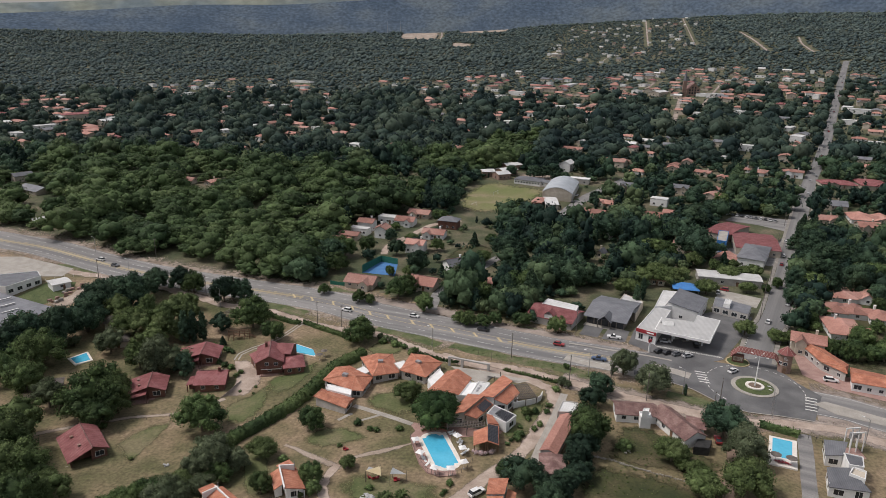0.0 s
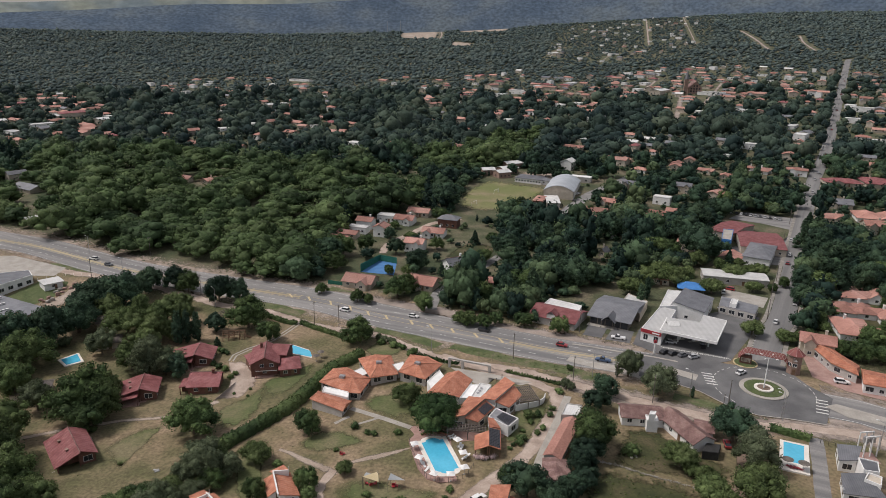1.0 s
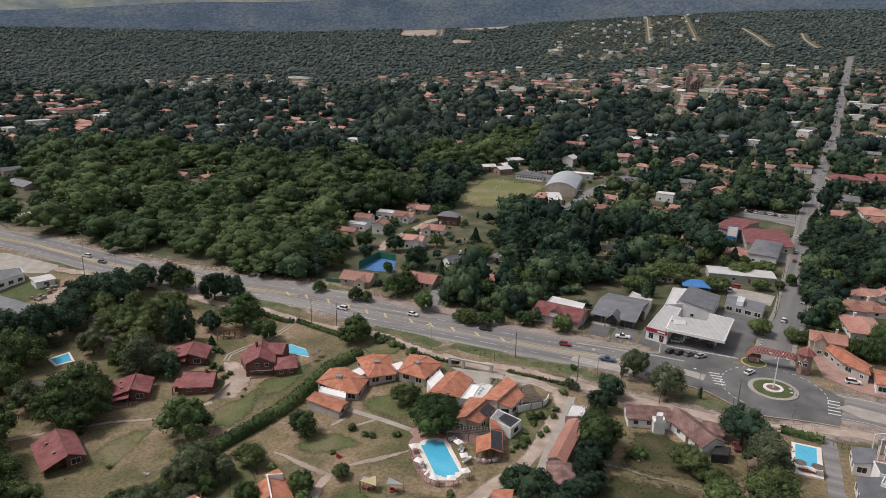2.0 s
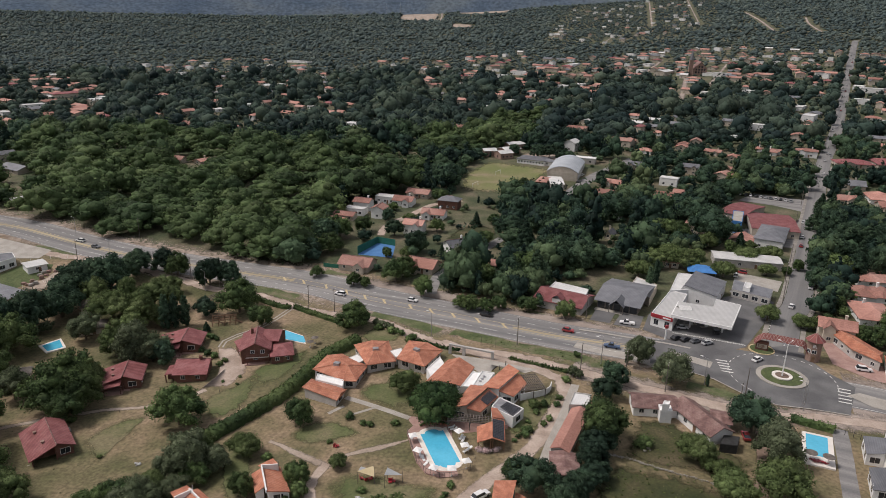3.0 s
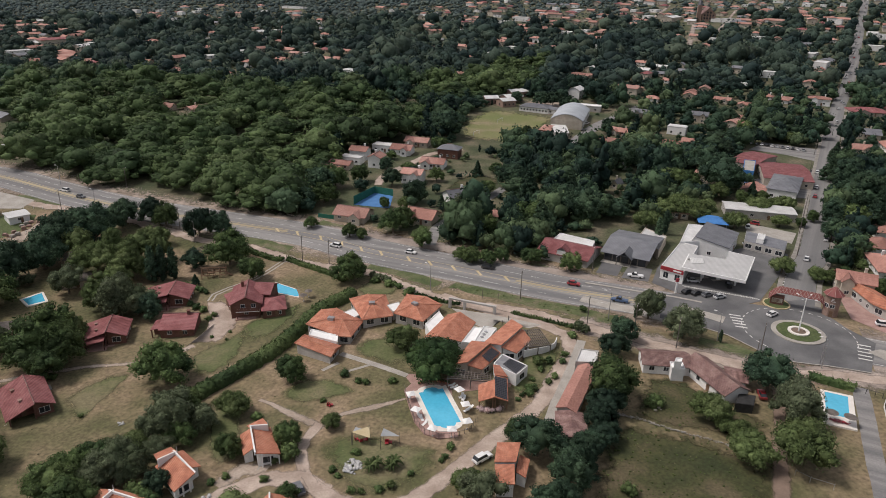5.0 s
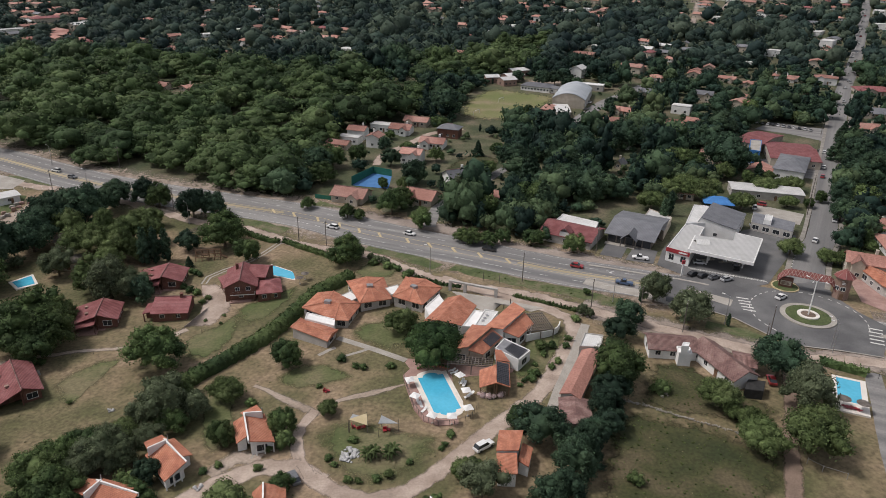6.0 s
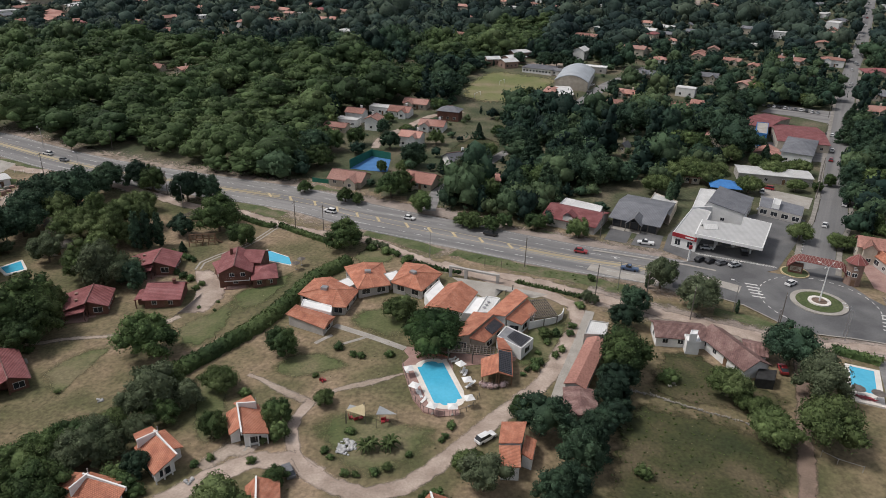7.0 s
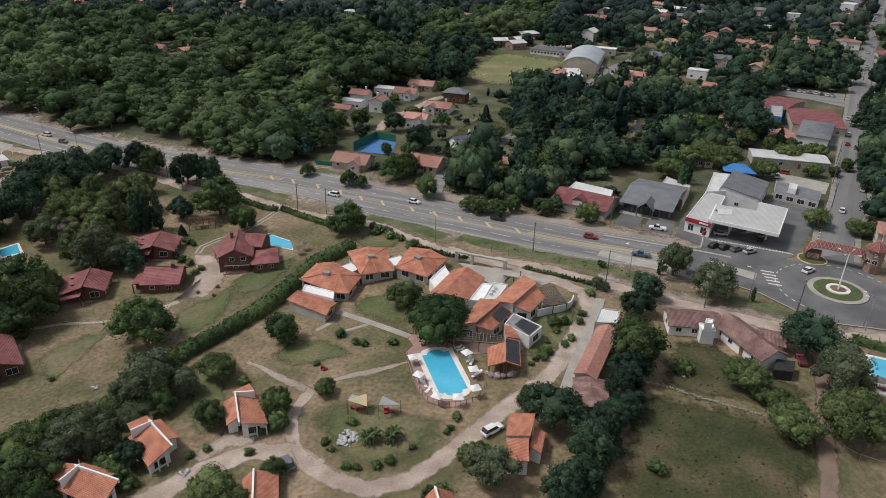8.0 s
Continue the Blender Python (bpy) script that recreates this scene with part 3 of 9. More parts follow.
def jittered(x0, x1, y0, y1, step, seed, spread=0.48):
    rng = np.random.default_rng(seed)
    gx, gy = np.meshgrid(np.arange(x0, x1, step), np.arange(y0, y1, step))
    gx, gy = gx.ravel(), gy.ravel()
    return gx + rng.uniform(-spread, spread, len(gx)) * step, gy + rng.uniform(-spread, spread, len(gx)) * step


def in_cone(x, y, margin=60):
    return np.abs(x) < 0.68 * y + margin


def north_of_highway(x, y, off=20.0):
    line = HIGHWAY + [(ROUND[0], ROUND[1] + 30)] + HIGHWAY_EAST[1:]
    lx, ly = np.array([p[0] for p in line]), np.array([p[1] for p in line])
    order = np.argsort(lx)
    return y > np.interp(x, lx[order], ly[order]) + np.where(x < -60, min(off, 14.0), off)


def undergrowth():
    """Shaded green floor north of the highway."""
    me = bpy.data.objects["ground"].data
    me.materials.append(M["undergrowth"])
    c = np.empty(len(me.polygons) * 3, np.float32)
    me.polygons.foreach_get("center", c)
    c = c.reshape(-1, 3)
    far = (c[:, 1] > 120) & north_of_highway(c[:, 0], c[:, 1], 24.0)
    me.polygons.foreach_set("material_index", far.astype(np.int32))
    me.update()


undergrowth()


# ---- houses ----
def window_mesh(w, h):
    bm = boxes((-w / 2 - 0.08, w / 2 + 0.08, -0.05, 0.04, -0.08, 0.0), (-w / 2 - 0.08, w / 2 + 0.08, -0.05, 0.04, h, h + 0.08), (-w / 2 - 0.08, -w / 2, -0.05, 0.04, 0, h), (w / 2, w / 2 + 0.08, -0.05, 0.04, 0, h), (-0.03, 0.03, -0.05, 0.03, 0, h))
    me = bpy.data.meshes.new("window")
    bm.to_mesh(me)
    bm.free()
    me.materials.append(M["white"])
    pane = bpy.data.meshes.new("pane")
    bm = boxes((-w / 2, w / 2, -0.04, 0.02, 0, h))
    bm.to_mesh(pane)
    bm.free()
    pane.materials.append(M["glass"])
    return me, pane


WINDOWS = {"small": window_mesh(1.2, 1.1), "wide": window_mesh(2.2, 1.5), "tall": window_mesh(1.6, 2.0)}
DOOR_MESH = bpy.data.meshes.new("door")
_bm = boxes((-0.5, 0.5, -0.05, 0.05, 0, 2.05), (0.3, 0.38, 0.05, 0.1, 0.95, 1.05))
_bm.to_mesh(DOOR_MESH)
_bm.free()
DOOR_MESH.materials.append(M["wood"])


def add_window(parent, x, y, z, turn, size="small", panes=True):
    """turn 0 faces the thing's own +y."""
    frame_mesh, pane_mesh = WINDOWS[size]
    w = new("window", frame_mesh if panes else pane_mesh)
    w.parent = parent
    w.matrix_local = pose(x, y, z, 0, 0, turn)
    if panes:
        p = new("pane", pane_mesh)
        p.parent = w
    return w


def add_door(parent, x, y, turn, z=0.0):
    d = new("door", DOOR_MESH)
    d.parent = parent
    d.matrix_local = pose(x, y, z, 0, 0, turn)
    return d


def gable_roof(bm, w, d, eave, rise, over, thick=0.2, top=0.0):
    x, y = w / 2 + over, d / 2 + over
    e = eave + 0.1 - over * rise / (d / 2 + top)
    f = eave + 0.1 - over * rise / (d / 2 - top)
    slab(bm, [(-x, -y, e), (x, -y, e), (x, top, eave + rise), (-x, top, eave + rise)], thick)
    slab(bm, [(x, y, f), (-x, y, f), (-x, top, eave + rise), (x, top, eave + rise)], thick)


def hip_roof(bm, w, d, eave, rise, over, thick=0.2):
    x, y = w / 2 + over, d / 2 + over
    r = max(w / 2 - d / 2, 0.3)
    e, t = eave - 0.1, eave + rise
    slab(bm, [(-x, -y, e), (x, -y, e), (r, 0, t), (-r, 0, t)], thick)
    slab(bm, [(x, y, e), (-x, y, e), (-r, 0, t), (r, 0, t)], thick)
    slab(bm, [(x, -y, e), (x, y, e), (r, 0, t)], thick)
    slab(bm, [(-x, y, e), (-x, -y, e), (-r, 0, t)], thick)


def gable_walls(bm, w, d, eave, rise, top=0.0):
    """Walls with pointed ends."""
    x, y = w / 2, d / 2
    solid(bm, [(-x, -y), (x, -y), (x, y), (-x, y)], -1.2, eave - 0.02)
    if rise:
        for s in (-1, 1):
            a = [(s * x, -y, eave - 0.02), (s * x, y, eave - 0.02), (s * x, top, eave + rise - 0.22)]
            b = [(s * (x - 0.25), p[1], p[2]) for p in a]
            va, vb = [bm.verts.new(p) for p in a], [bm.verts.new(p) for p in b]
            bm.faces.new(va if s > 0 else va[::-1])
            bm.faces.new(vb[::-1] if s > 0 else vb)
            for i in range(3):
                bm.faces.new((va[i], vb[i], vb[(i + 1) % 3], va[(i + 1) % 3]))


def yard(x, y, w):
    """Open garden ground on the sunny side of a house, towards the highway."""
    if y > 240:
        far = math.hypot(x, y)
        reach = min(5.6 * far / 100, 44 if y < 1100 else 75) + w * 0.3
        YARDS.append((x, y, x - x / far * reach, y - y / far * reach, w * 0.42 + 0.5))


def house(x, y, w, d, turn, eave, rise, style, roof_mat, wall_mat, label, category="house", group="", over=0.5, windows=2, panes=True, chimney=False, name="house", ridge=None, shift=0.0):
    """A house: w along its ridge, d across; style gable, hip or flat."""
    h = thing(name, x, y, turn, label, category, group)
    bm = bmesh.new()
    gable_walls(bm, w, d, eave, rise if style == "gable" else 0, shift * d)
    part("wall", bm, wall_mat, h)
    bm = bmesh.new()
    if style == "gable":
        gable_roof(bm, w, d, eave, rise, over, 0.2, shift * d)
    elif style == "hip":
        hip_roof(bm, w, d, eave, rise, over)
    else:
        box(bm, -w / 2 - 0.1, w / 2 + 0.1, -d / 2 - 0.1, d / 2 + 0.1, eave, eave + 0.15)
        for a in ((-w / 2 - 0.1, w / 2 + 0.1, -d / 2 - 0.1, -d / 2 + 0.1), (-w / 2 - 0.1, w / 2 + 0.1, d / 2 - 0.1, d / 2 + 0.1), (-w / 2 - 0.1, -w / 2 + 0.1, -d / 2 + 0.1, d / 2 - 0.1), (w / 2 - 0.1, w / 2 + 0.1, -d / 2 + 0.1, d / 2 - 0.1)):
            box(bm, *a, eave + 0.15, eave + 0.5)
    roof = part("roof", bm, roof_mat, h)
    if ridge and style != "flat":
        r = w / 2 + over if style == "gable" else max(w / 2 - d / 2, 0.3)
        part("ridge_cap", rod(bmesh.new(), (-r, shift * d, eave + rise + 0.05), (r, shift * d, eave + rise + 0.05), 0.16, 0.16, 6), ridge, roof)
    if chimney:
        part("chimney", boxes((w * 0.2, w * 0.2 + 0.8, d * 0.12, d * 0.12 + 0.8, eave, eave + rise + 1.0), (w * 0.2 - 0.1, w * 0.2 + 0.9, d * 0.12 - 0.1, d * 0.12 + 0.9, eave + rise + 1.0, eave + rise + 1.12)), wall_mat, roof)
    for i in range(windows):
        px = -w / 2 + w * (i + 0.6) / (windows + 0.2)
        add_window(h, px, -d / 2 - 0.01, 1.0, 180, "small", panes)
        if eave > 5:
            add_window(h, px, -d / 2 - 0.01, 3.9, 180, "small", panes)
        if panes:
            add_window(h, px, d / 2 + 0.01, 1.0, 0, "small", panes)
    if windows > 1:
        add_window(h, -w / 2 - 0.01, 0, 1.0, 90, "small", panes)
    if windows and panes:
        add_door(h, w * 0.12, -d / 2 - 0.04, 180)
    CLEAR_SPOTS.append((x, y, max(w, d) * 0.5 + 2.0))
    yard(x, y, max(w, d))
    return h


def corners(a, b, c):
    """Middle, length, depth and turn of a rectangle from three corners in a row."""
    a, b, c = Vector(a), Vector(b), Vector(c)
    mid = (a + c) / 2
    return mid.x, mid.y, (b - a).length, (c - b).length, math.degrees(math.atan2(b.y - a.y, b.x - a.x))


def wing(x0, outline, peaks, eave, peak, roof_mat, wall_mat, label, name="hotel_wing", turn=0.0, over=0.7, windows=(), ridge=None, base=-1.2, thick=0.22, group="", skylight=False, category="building"):
    """A wing on any plan: a roof that climbs from its eaves to one or more peaks, over walls set in under it."""
    pts = [Vector(p) for p in outline]
    area = sum(pts[i].x * pts[(i + 1) % len(pts)].y - pts[(i + 1) % len(pts)].x * pts[i].y for i in range(len(pts)))
    if area < 0:
        pts = pts[::-1]
    c = sum(pts, Vector((0, 0))) / len(pts)
    h = thing(name, c.x, c.y, turn, label, category, group)
    back = Matrix.Rotation(radians(-turn), 2)
    loc = [back @ (p - c) for p in pts]
    tops = [back @ (Vector(p) - c) for p in peaks]
    tops_h = [peak] * len(tops)
    k = len(loc)
    near = [min(range(len(tops)), key=lambda i: (tops[i] - p).length) for p in loc]
    roof = None
    for i in range(k):
        j = (i + 1) % k
        a, b = (*loc[i], eave), (*loc[j], eave)
        ta, tb = (*tops[near[i]], peak), (*tops[near[j]], peak)
        r = part("roof_slope", slab(bmesh.new(), [a, b, tb, ta] if near[i] != near[j] else [a, b, ta], thick), roof_mat, h)
        roof = roof or r
    if ridge:
        for i in range(k):
            part("ridge_cap", rod(bmesh.new(), (*loc[i], eave + 0.05), (*tops[near[i]], peak + 0.02), 0.1, 0.1, 5), ridge, roof)
        for a, b in zip(tops, tops[1:]):
            part("ridge_cap", rod(bmesh.new(), (*a, peak + 0.05), (*b, peak + 0.02), 0.1, 0.1, 5), ridge, roof)
    inner = [p * (1 - over / max(p.length, 1.5)) for p in loc]
    part("wall", solid(bmesh.new(), inner, base, eave - thick + 0.1), wall_mat, h)
    for i in windows:
        a, b = inner[i % k], inner[(i + 1) % k]
        d = b - a
        n = max(1, int(d.length / 3.2))
        for s in range(n):
            q = a + d * (s + 0.5) / n
            add_window(h, q.x, q.y, 0.9, math.degrees(math.atan2(d.y, d.x)) + 180, "small" if s % 3 else "wide")
    if skylight:
        q = tops[0]
        part("skylight", boxes((q.x - 0.9, q.x + 0.9, q.y - 0.7, q.y + 0.7, peak - 0.5, peak + 0.35)), M["metal"], roof)
    CLEAR_SPOTS.append((c.x, c.y, max(p.length for p in loc) + 2))
    return h


def block(outline, eave, roof_mat, wall_mat, label, name="flat_building", base=-1.2, windows=(), parapet=0.35, category="building", group="", turn=0.0, z_low=None, size="wide"):
    """A flat-roofed block on any plan, with a parapet; z_low lifts it off the ground."""
    pts = [Vector(p) for p in outline]
    area = sum(pts[i].x * pts[(i + 1) % len(pts)].y - pts[(i + 1) % len(pts)].x * pts[i].y for i in range(len(pts)))
    if area < 0:
        pts = pts[::-1]
    c = sum(pts, Vector((0, 0))) / len(pts)
    h = thing(name, c.x, c.y, 0, label, category, group)
    loc = [p - c for p in pts]
    k = len(loc)
    part("wall", solid(bmesh.new(), loc, base, eave), wall_mat, h)
    part("roof", solid(bmesh.new(), [p * (1 - 0.12 / max(p.length, 1)) for p in loc], eave + 0.004, eave + 0.1), roof_mat, h)
    if parapet:
        for i in range(k):
            a, b = loc[i], loc[(i + 1) % k]
            d = (b - a).normalized()
            n = Vector((-d.y, d.x)) * 0.22
            part("parapet", solid(bmesh.new(), [a, b, b + n, a + n], eave + 0.004, eave + parapet), wall_mat, h)
    for i in windows:
        a, b = loc[i % k], loc[(i + 1) % k]
        d = b - a
        n = max(1, int(d.length / 3.5))
        for s in range(n):
            q = a + d * (s + 0.5) / n
            add_window(h, q.x, q.y, 0.9, math.degrees(math.atan2(d.y, d.x)) + 180, size)
    CLEAR_SPOTS.append((c.x, c.y, max(p.length for p in loc) + 1.5))
    return h


# ---- the hotel ----
RIDGE = material("pale_ridge_mortar", [(0.44, 0.19, 0.12), (0.50, 0.25, 0.17)], 1.0, 0.85, fine=0.1)
ORANGE_WING = "hotel wing with an orange clay tile roof and grey plaster walls"
wing(0, [(-39.9, 206.0), (-37.1, 215.4), (-32.6, 216.7), (-23.5, 209.1), (-25.8, 199.2), (-29.6, 199.5)], [(-32.5, 206.2), (-29.1, 205.3)], 3.0, 5.0, M["roof_orange"], M["grey_wall"], ORANGE_WING, turn=-15, ridge=RIDGE, windows=(0, 1, 2, 3, 4, 5), skylight=True)
wing(0, [(-29.5, 221.6), (-24.1, 225.1), (-18.5, 225.0), (-14.9, 211.0), (-19.5, 209.4), (-23.7, 207.8)], [(-21.7, 214.8)], 3.0, 5.1, M["roof_orange"], M["grey_wall"], ORANGE_WING, turn=5, ridge=RIDGE, windows=(0, 1, 2, 3, 4, 5), skylight=True)
wing(0, [(-14.9, 210.7), (-11.8, 223.8), (-5.6, 222.6), (-0.6, 217.1), (-6.0, 206.0), (-10.0, 208.1)], [(-8.8, 213.1)], 3.0, 5.1, M["roof_orange"], M["grey_wall"], ORANGE_WING, turn=-40, ridge=RIDGE, windows=(0, 1, 2, 3, 4, 5), skylight=True)
wing(0, [(-41.0, 195.9), (-39.2, 200.9), (-28.0, 195.2), (-29.8, 189.1)], [(-39.3, 197.0), (-29.0, 191.0)], 2.8, 4.0, M["roof_orange"], M["grey_wall"], "low grey outbuilding with an orange tile roof beside the hotel", turn=-20, ridge=RIDGE, windows=(0, 2))
block([(-37.8, 203.1), (-29.5, 199.8), (-29.2, 196.1), (-37.8, 199.6)], 3.0, M["white"], M["white"], "white flat-roofed link with a tank on top", "hotel_link")
block([(-5.3, 204.4), (-1.5, 212.4), (0.1, 207.8), (-3.6, 198.4)], 2.6, M["white"], M["white"], "white flat-roofed stair link of the hotel", "hotel_link")
for link in ([(-31.5, 212.0), (-27.6, 216.4), (-24.6, 212.6), (-28.0, 208.5)], [(-17.5, 217.0), (-14.0, 219.5), (-12.4, 216.0), (-15.2, 212.6)]):
    block(link, 2.7, M["white"], M["grey_wall"], "low white flat-roofed link between hotel wings", "hotel_link", parapet=0.2)


def pitched(name, label, planes, wall, roof="roof_orange", bare=False, inset=0.45, group="", panes=9):
    """A building under sloping roof planes, each given by four corners (x, y, height over the ground); bare: on posts."""
    cx, cy = sum(p[0] for p in planes[0]) / 4, sum(p[1] for p in planes[0]) / 4
    turn = math.degrees(math.atan2(planes[0][1][1] - planes[0][0][1], planes[0][1][0] - planes[0][0][0]))
    h = thing(name, cx, cy, turn, label, "building", group)
    back, z0 = Matrix.Rotation(radians(-turn), 2), gz(cx, cy)
    for plane in planes:
        pts = []
        for x, y, up in plane:
            q = back @ Vector((x - cx, y - cy))
            pts.append(Vector((q.x, q.y, gz(x, y) + up - z0)))
        area = sum(pts[i].x * pts[(i + 1) % 4].y - pts[(i + 1) % 4].x * pts[i].y for i in range(4))
        if area < 0:
            pts = pts[::-1]
        part("roof_slope", slab(bmesh.new(), [tuple(p) for p in pts], 0.2), M[roof], h)
        mid = sum(pts, Vector((0, 0, 0))) / 4
        inner = [p + (mid - p).normalized() * inset for p in pts]
        if bare:
            for p in inner:
                part("post", boxes((p.x - 0.12, p.x + 0.12, p.y - 0.12, p.y + 0.12, -0.5, p.z - 0.2)), M["wood"], h)
            continue
        bm = bmesh.new()
        low, high = [bm.verts.new((p.x, p.y, -1.2)) for p in inner], [bm.verts.new((p.x, p.y, p.z - 0.14)) for p in inner]
        bm.faces.new(low[::-1])
        bm.faces.new(high)
        for i in range(4):
            bm.faces.new((low[i], low[(i + 1) % 4], high[(i + 1) % 4], high[i]))
        part("wall", bm, wall, h)
        for i in range(4):
            a, b = inner[i], inner[(i + 1) % 4]
            d = b - a
            d.z = 0
            if d.length > 3 and i < panes:
                for k in range(int(d.length / 3.4)):
                    q = a + d * (k + 0.5) / int(d.length / 3.4)
                    add_window(h, q.x, q.y, 0.8, math.degrees(math.atan2(d.y, d.x)) + 180, "tall" if k % 2 else "wide")
    CLEAR_SPOTS.append((cx, cy, 9.0))
    return h


pitched("hotel_hall", "hotel dining hall under a broad orange tile roof", [
    [(-5.3, 196.5, 3.2), (1.0, 209.4, 3.2), (4.6, 206.6, 5.4), (-1.6, 193.0, 5.4)], [(-1.6, 193.0, 5.4), (4.6, 206.6, 5.4), (9.1, 204.3, 3.2), (4.8, 193.5, 3.2)]], M["white"])
block([(4.9, 192.5), (8.4, 201.4), (11.0, 201.0), (8.0, 192.2)], 3.1, M["white"], M["white"], "white flat-roofed kitchen wing of the hotel", "hotel_kitchen")
block([(8.1, 192.1), (11.1, 200.9), (14.8, 200.0), (11.6, 192.2)], 3.5, M["roof_metal"], M["white"], "white flat roof with pale skylights over the kitchen", "hotel_kitchen")
for q in ((11.6, 197.6), (11.0, 196.2), (10.4, 194.8)):
    dome = thing("skylight_dome", *q, 20, "small pale skylight box on the kitchen roof", "skylight", "kitchen skylights", z=gz(*q) + 3.55)
    part("kerb", boxes((-0.45, 0.45, -0.45, 0.45, 0.0, 0.25)), M["white"], dome)
    part("cover", boxes((-0.38, 0.38, -0.38, 0.38, 0.25, 0.36)), M["metal"], dome)
pitched("hotel_lobby", "hotel lobby with two stepped slopes of orange tiles", [
    [(10.7, 191.4, 4.0), (19.2, 204.5, 4.0), (21.7, 197.5, 5.4), (15.2, 187.7, 5.4)], [(15.2, 188.0, 4.6), (21.6, 197.6, 4.6), (23.8, 194.3, 3.0), (19.3, 187.4, 3.0)]], M["white"], inset=0.7)
pitched("hotel_restaurant", "hotel restaurant with two stepped slopes of orange tiles", [
    [(2.1, 180.7, 4.0), (7.6, 192.6, 4.0), (12.4, 188.8, 5.4), (6.3, 179.6, 5.4)], [(6.2, 179.4, 4.6), (12.5, 189.1, 4.6), (15.2, 187.5, 3.0), (9.9, 179.7, 3.0)]], M["cream"], inset=0.8)
for lean in (((18.2, 203.2), (16.2, 200.4)),):
    for q in lean:
        flue = thing("flue", *q, 0, "thin dark flue pipe on the lobby roof", "flue", "roof flues", z=gz(*q) + 4.2)
        part("pipe", rod(bmesh.new(), (0, 0, 0), (0, 0, 1.3), 0.1, 0.1, 8), M["black"], flue)
        part("cowl", rod(bmesh.new(), (0, 0, 1.3), (0, 0, 1.5), 0.18, 0.05, 8), M["black"], flue)
block([(12.9, 181.8), (15.5, 186.7), (21.6, 181.2), (18.3, 176.6)], 3.0, M["metal"], M["white"], "white flat-roofed hotel annex with dark solar mats", "hotel_annex", windows=(0, 2), parapet=0.3)
pitched("barbecue_house", "open barbecue house with orange tiles on timber posts", [
    [(8.8, 173.4, 2.7), (12.7, 173.4, 4.2), (12.3, 166.0, 4.2), (8.6, 166.4, 2.7)], [(12.8, 175.1, 4.2), (16.1, 175.9, 2.8), (15.6, 166.3, 2.8), (12.3, 166.0, 4.2)]], M["wood"], bare=True, inset=0.7)
pitched("barbecue_link", "narrow sloping orange tile roof beside the annex", [[(12.7, 180.2, 4.1), (14.4, 180.4, 3.7), (16.2, 176.3, 3.0), (12.8, 175.3, 4.2)]], M["cream"], inset=0.5)
bbq = thing("barbecue_oven", 12.4, 172.6, 0, "dark brick oven and counter under the open roof", "oven")
part("body", boxes((-2.6, 2.6, -0.5, 0.6, -0.3, 1.1)), M["brick"], bbq)
part("hood", boxes((-0.9, 0.9, -0.4, 0.6, 1.1, 2.6)), M["brick"], bbq)
part("counter", boxes((-2.7, 2.7, -0.6, 0.7, 1.1, 1.2)), M["concrete"], bbq)
# ---- cottages with dark red roofs ----
def prism_along(bm, profile, y0, y1):
    """A prism with its outline (x, z) upright, drawn out along y."""
    near, far_side = [bm.verts.new((x, y0, z)) for x, z in profile], [bm.verts.new((x, y1, z)) for x, z in profile]
    k = len(profile)
    bm.faces.new(near)
    bm.faces.new(far_side[::-1])
    for i in range(k):
        bm.faces.new((near[i], far_side[i], far_side[(i + 1) % k], near[(i + 1) % k]))
    bmesh.ops.recalc_face_normals(bm, faces=bm.faces[:])
    return bm


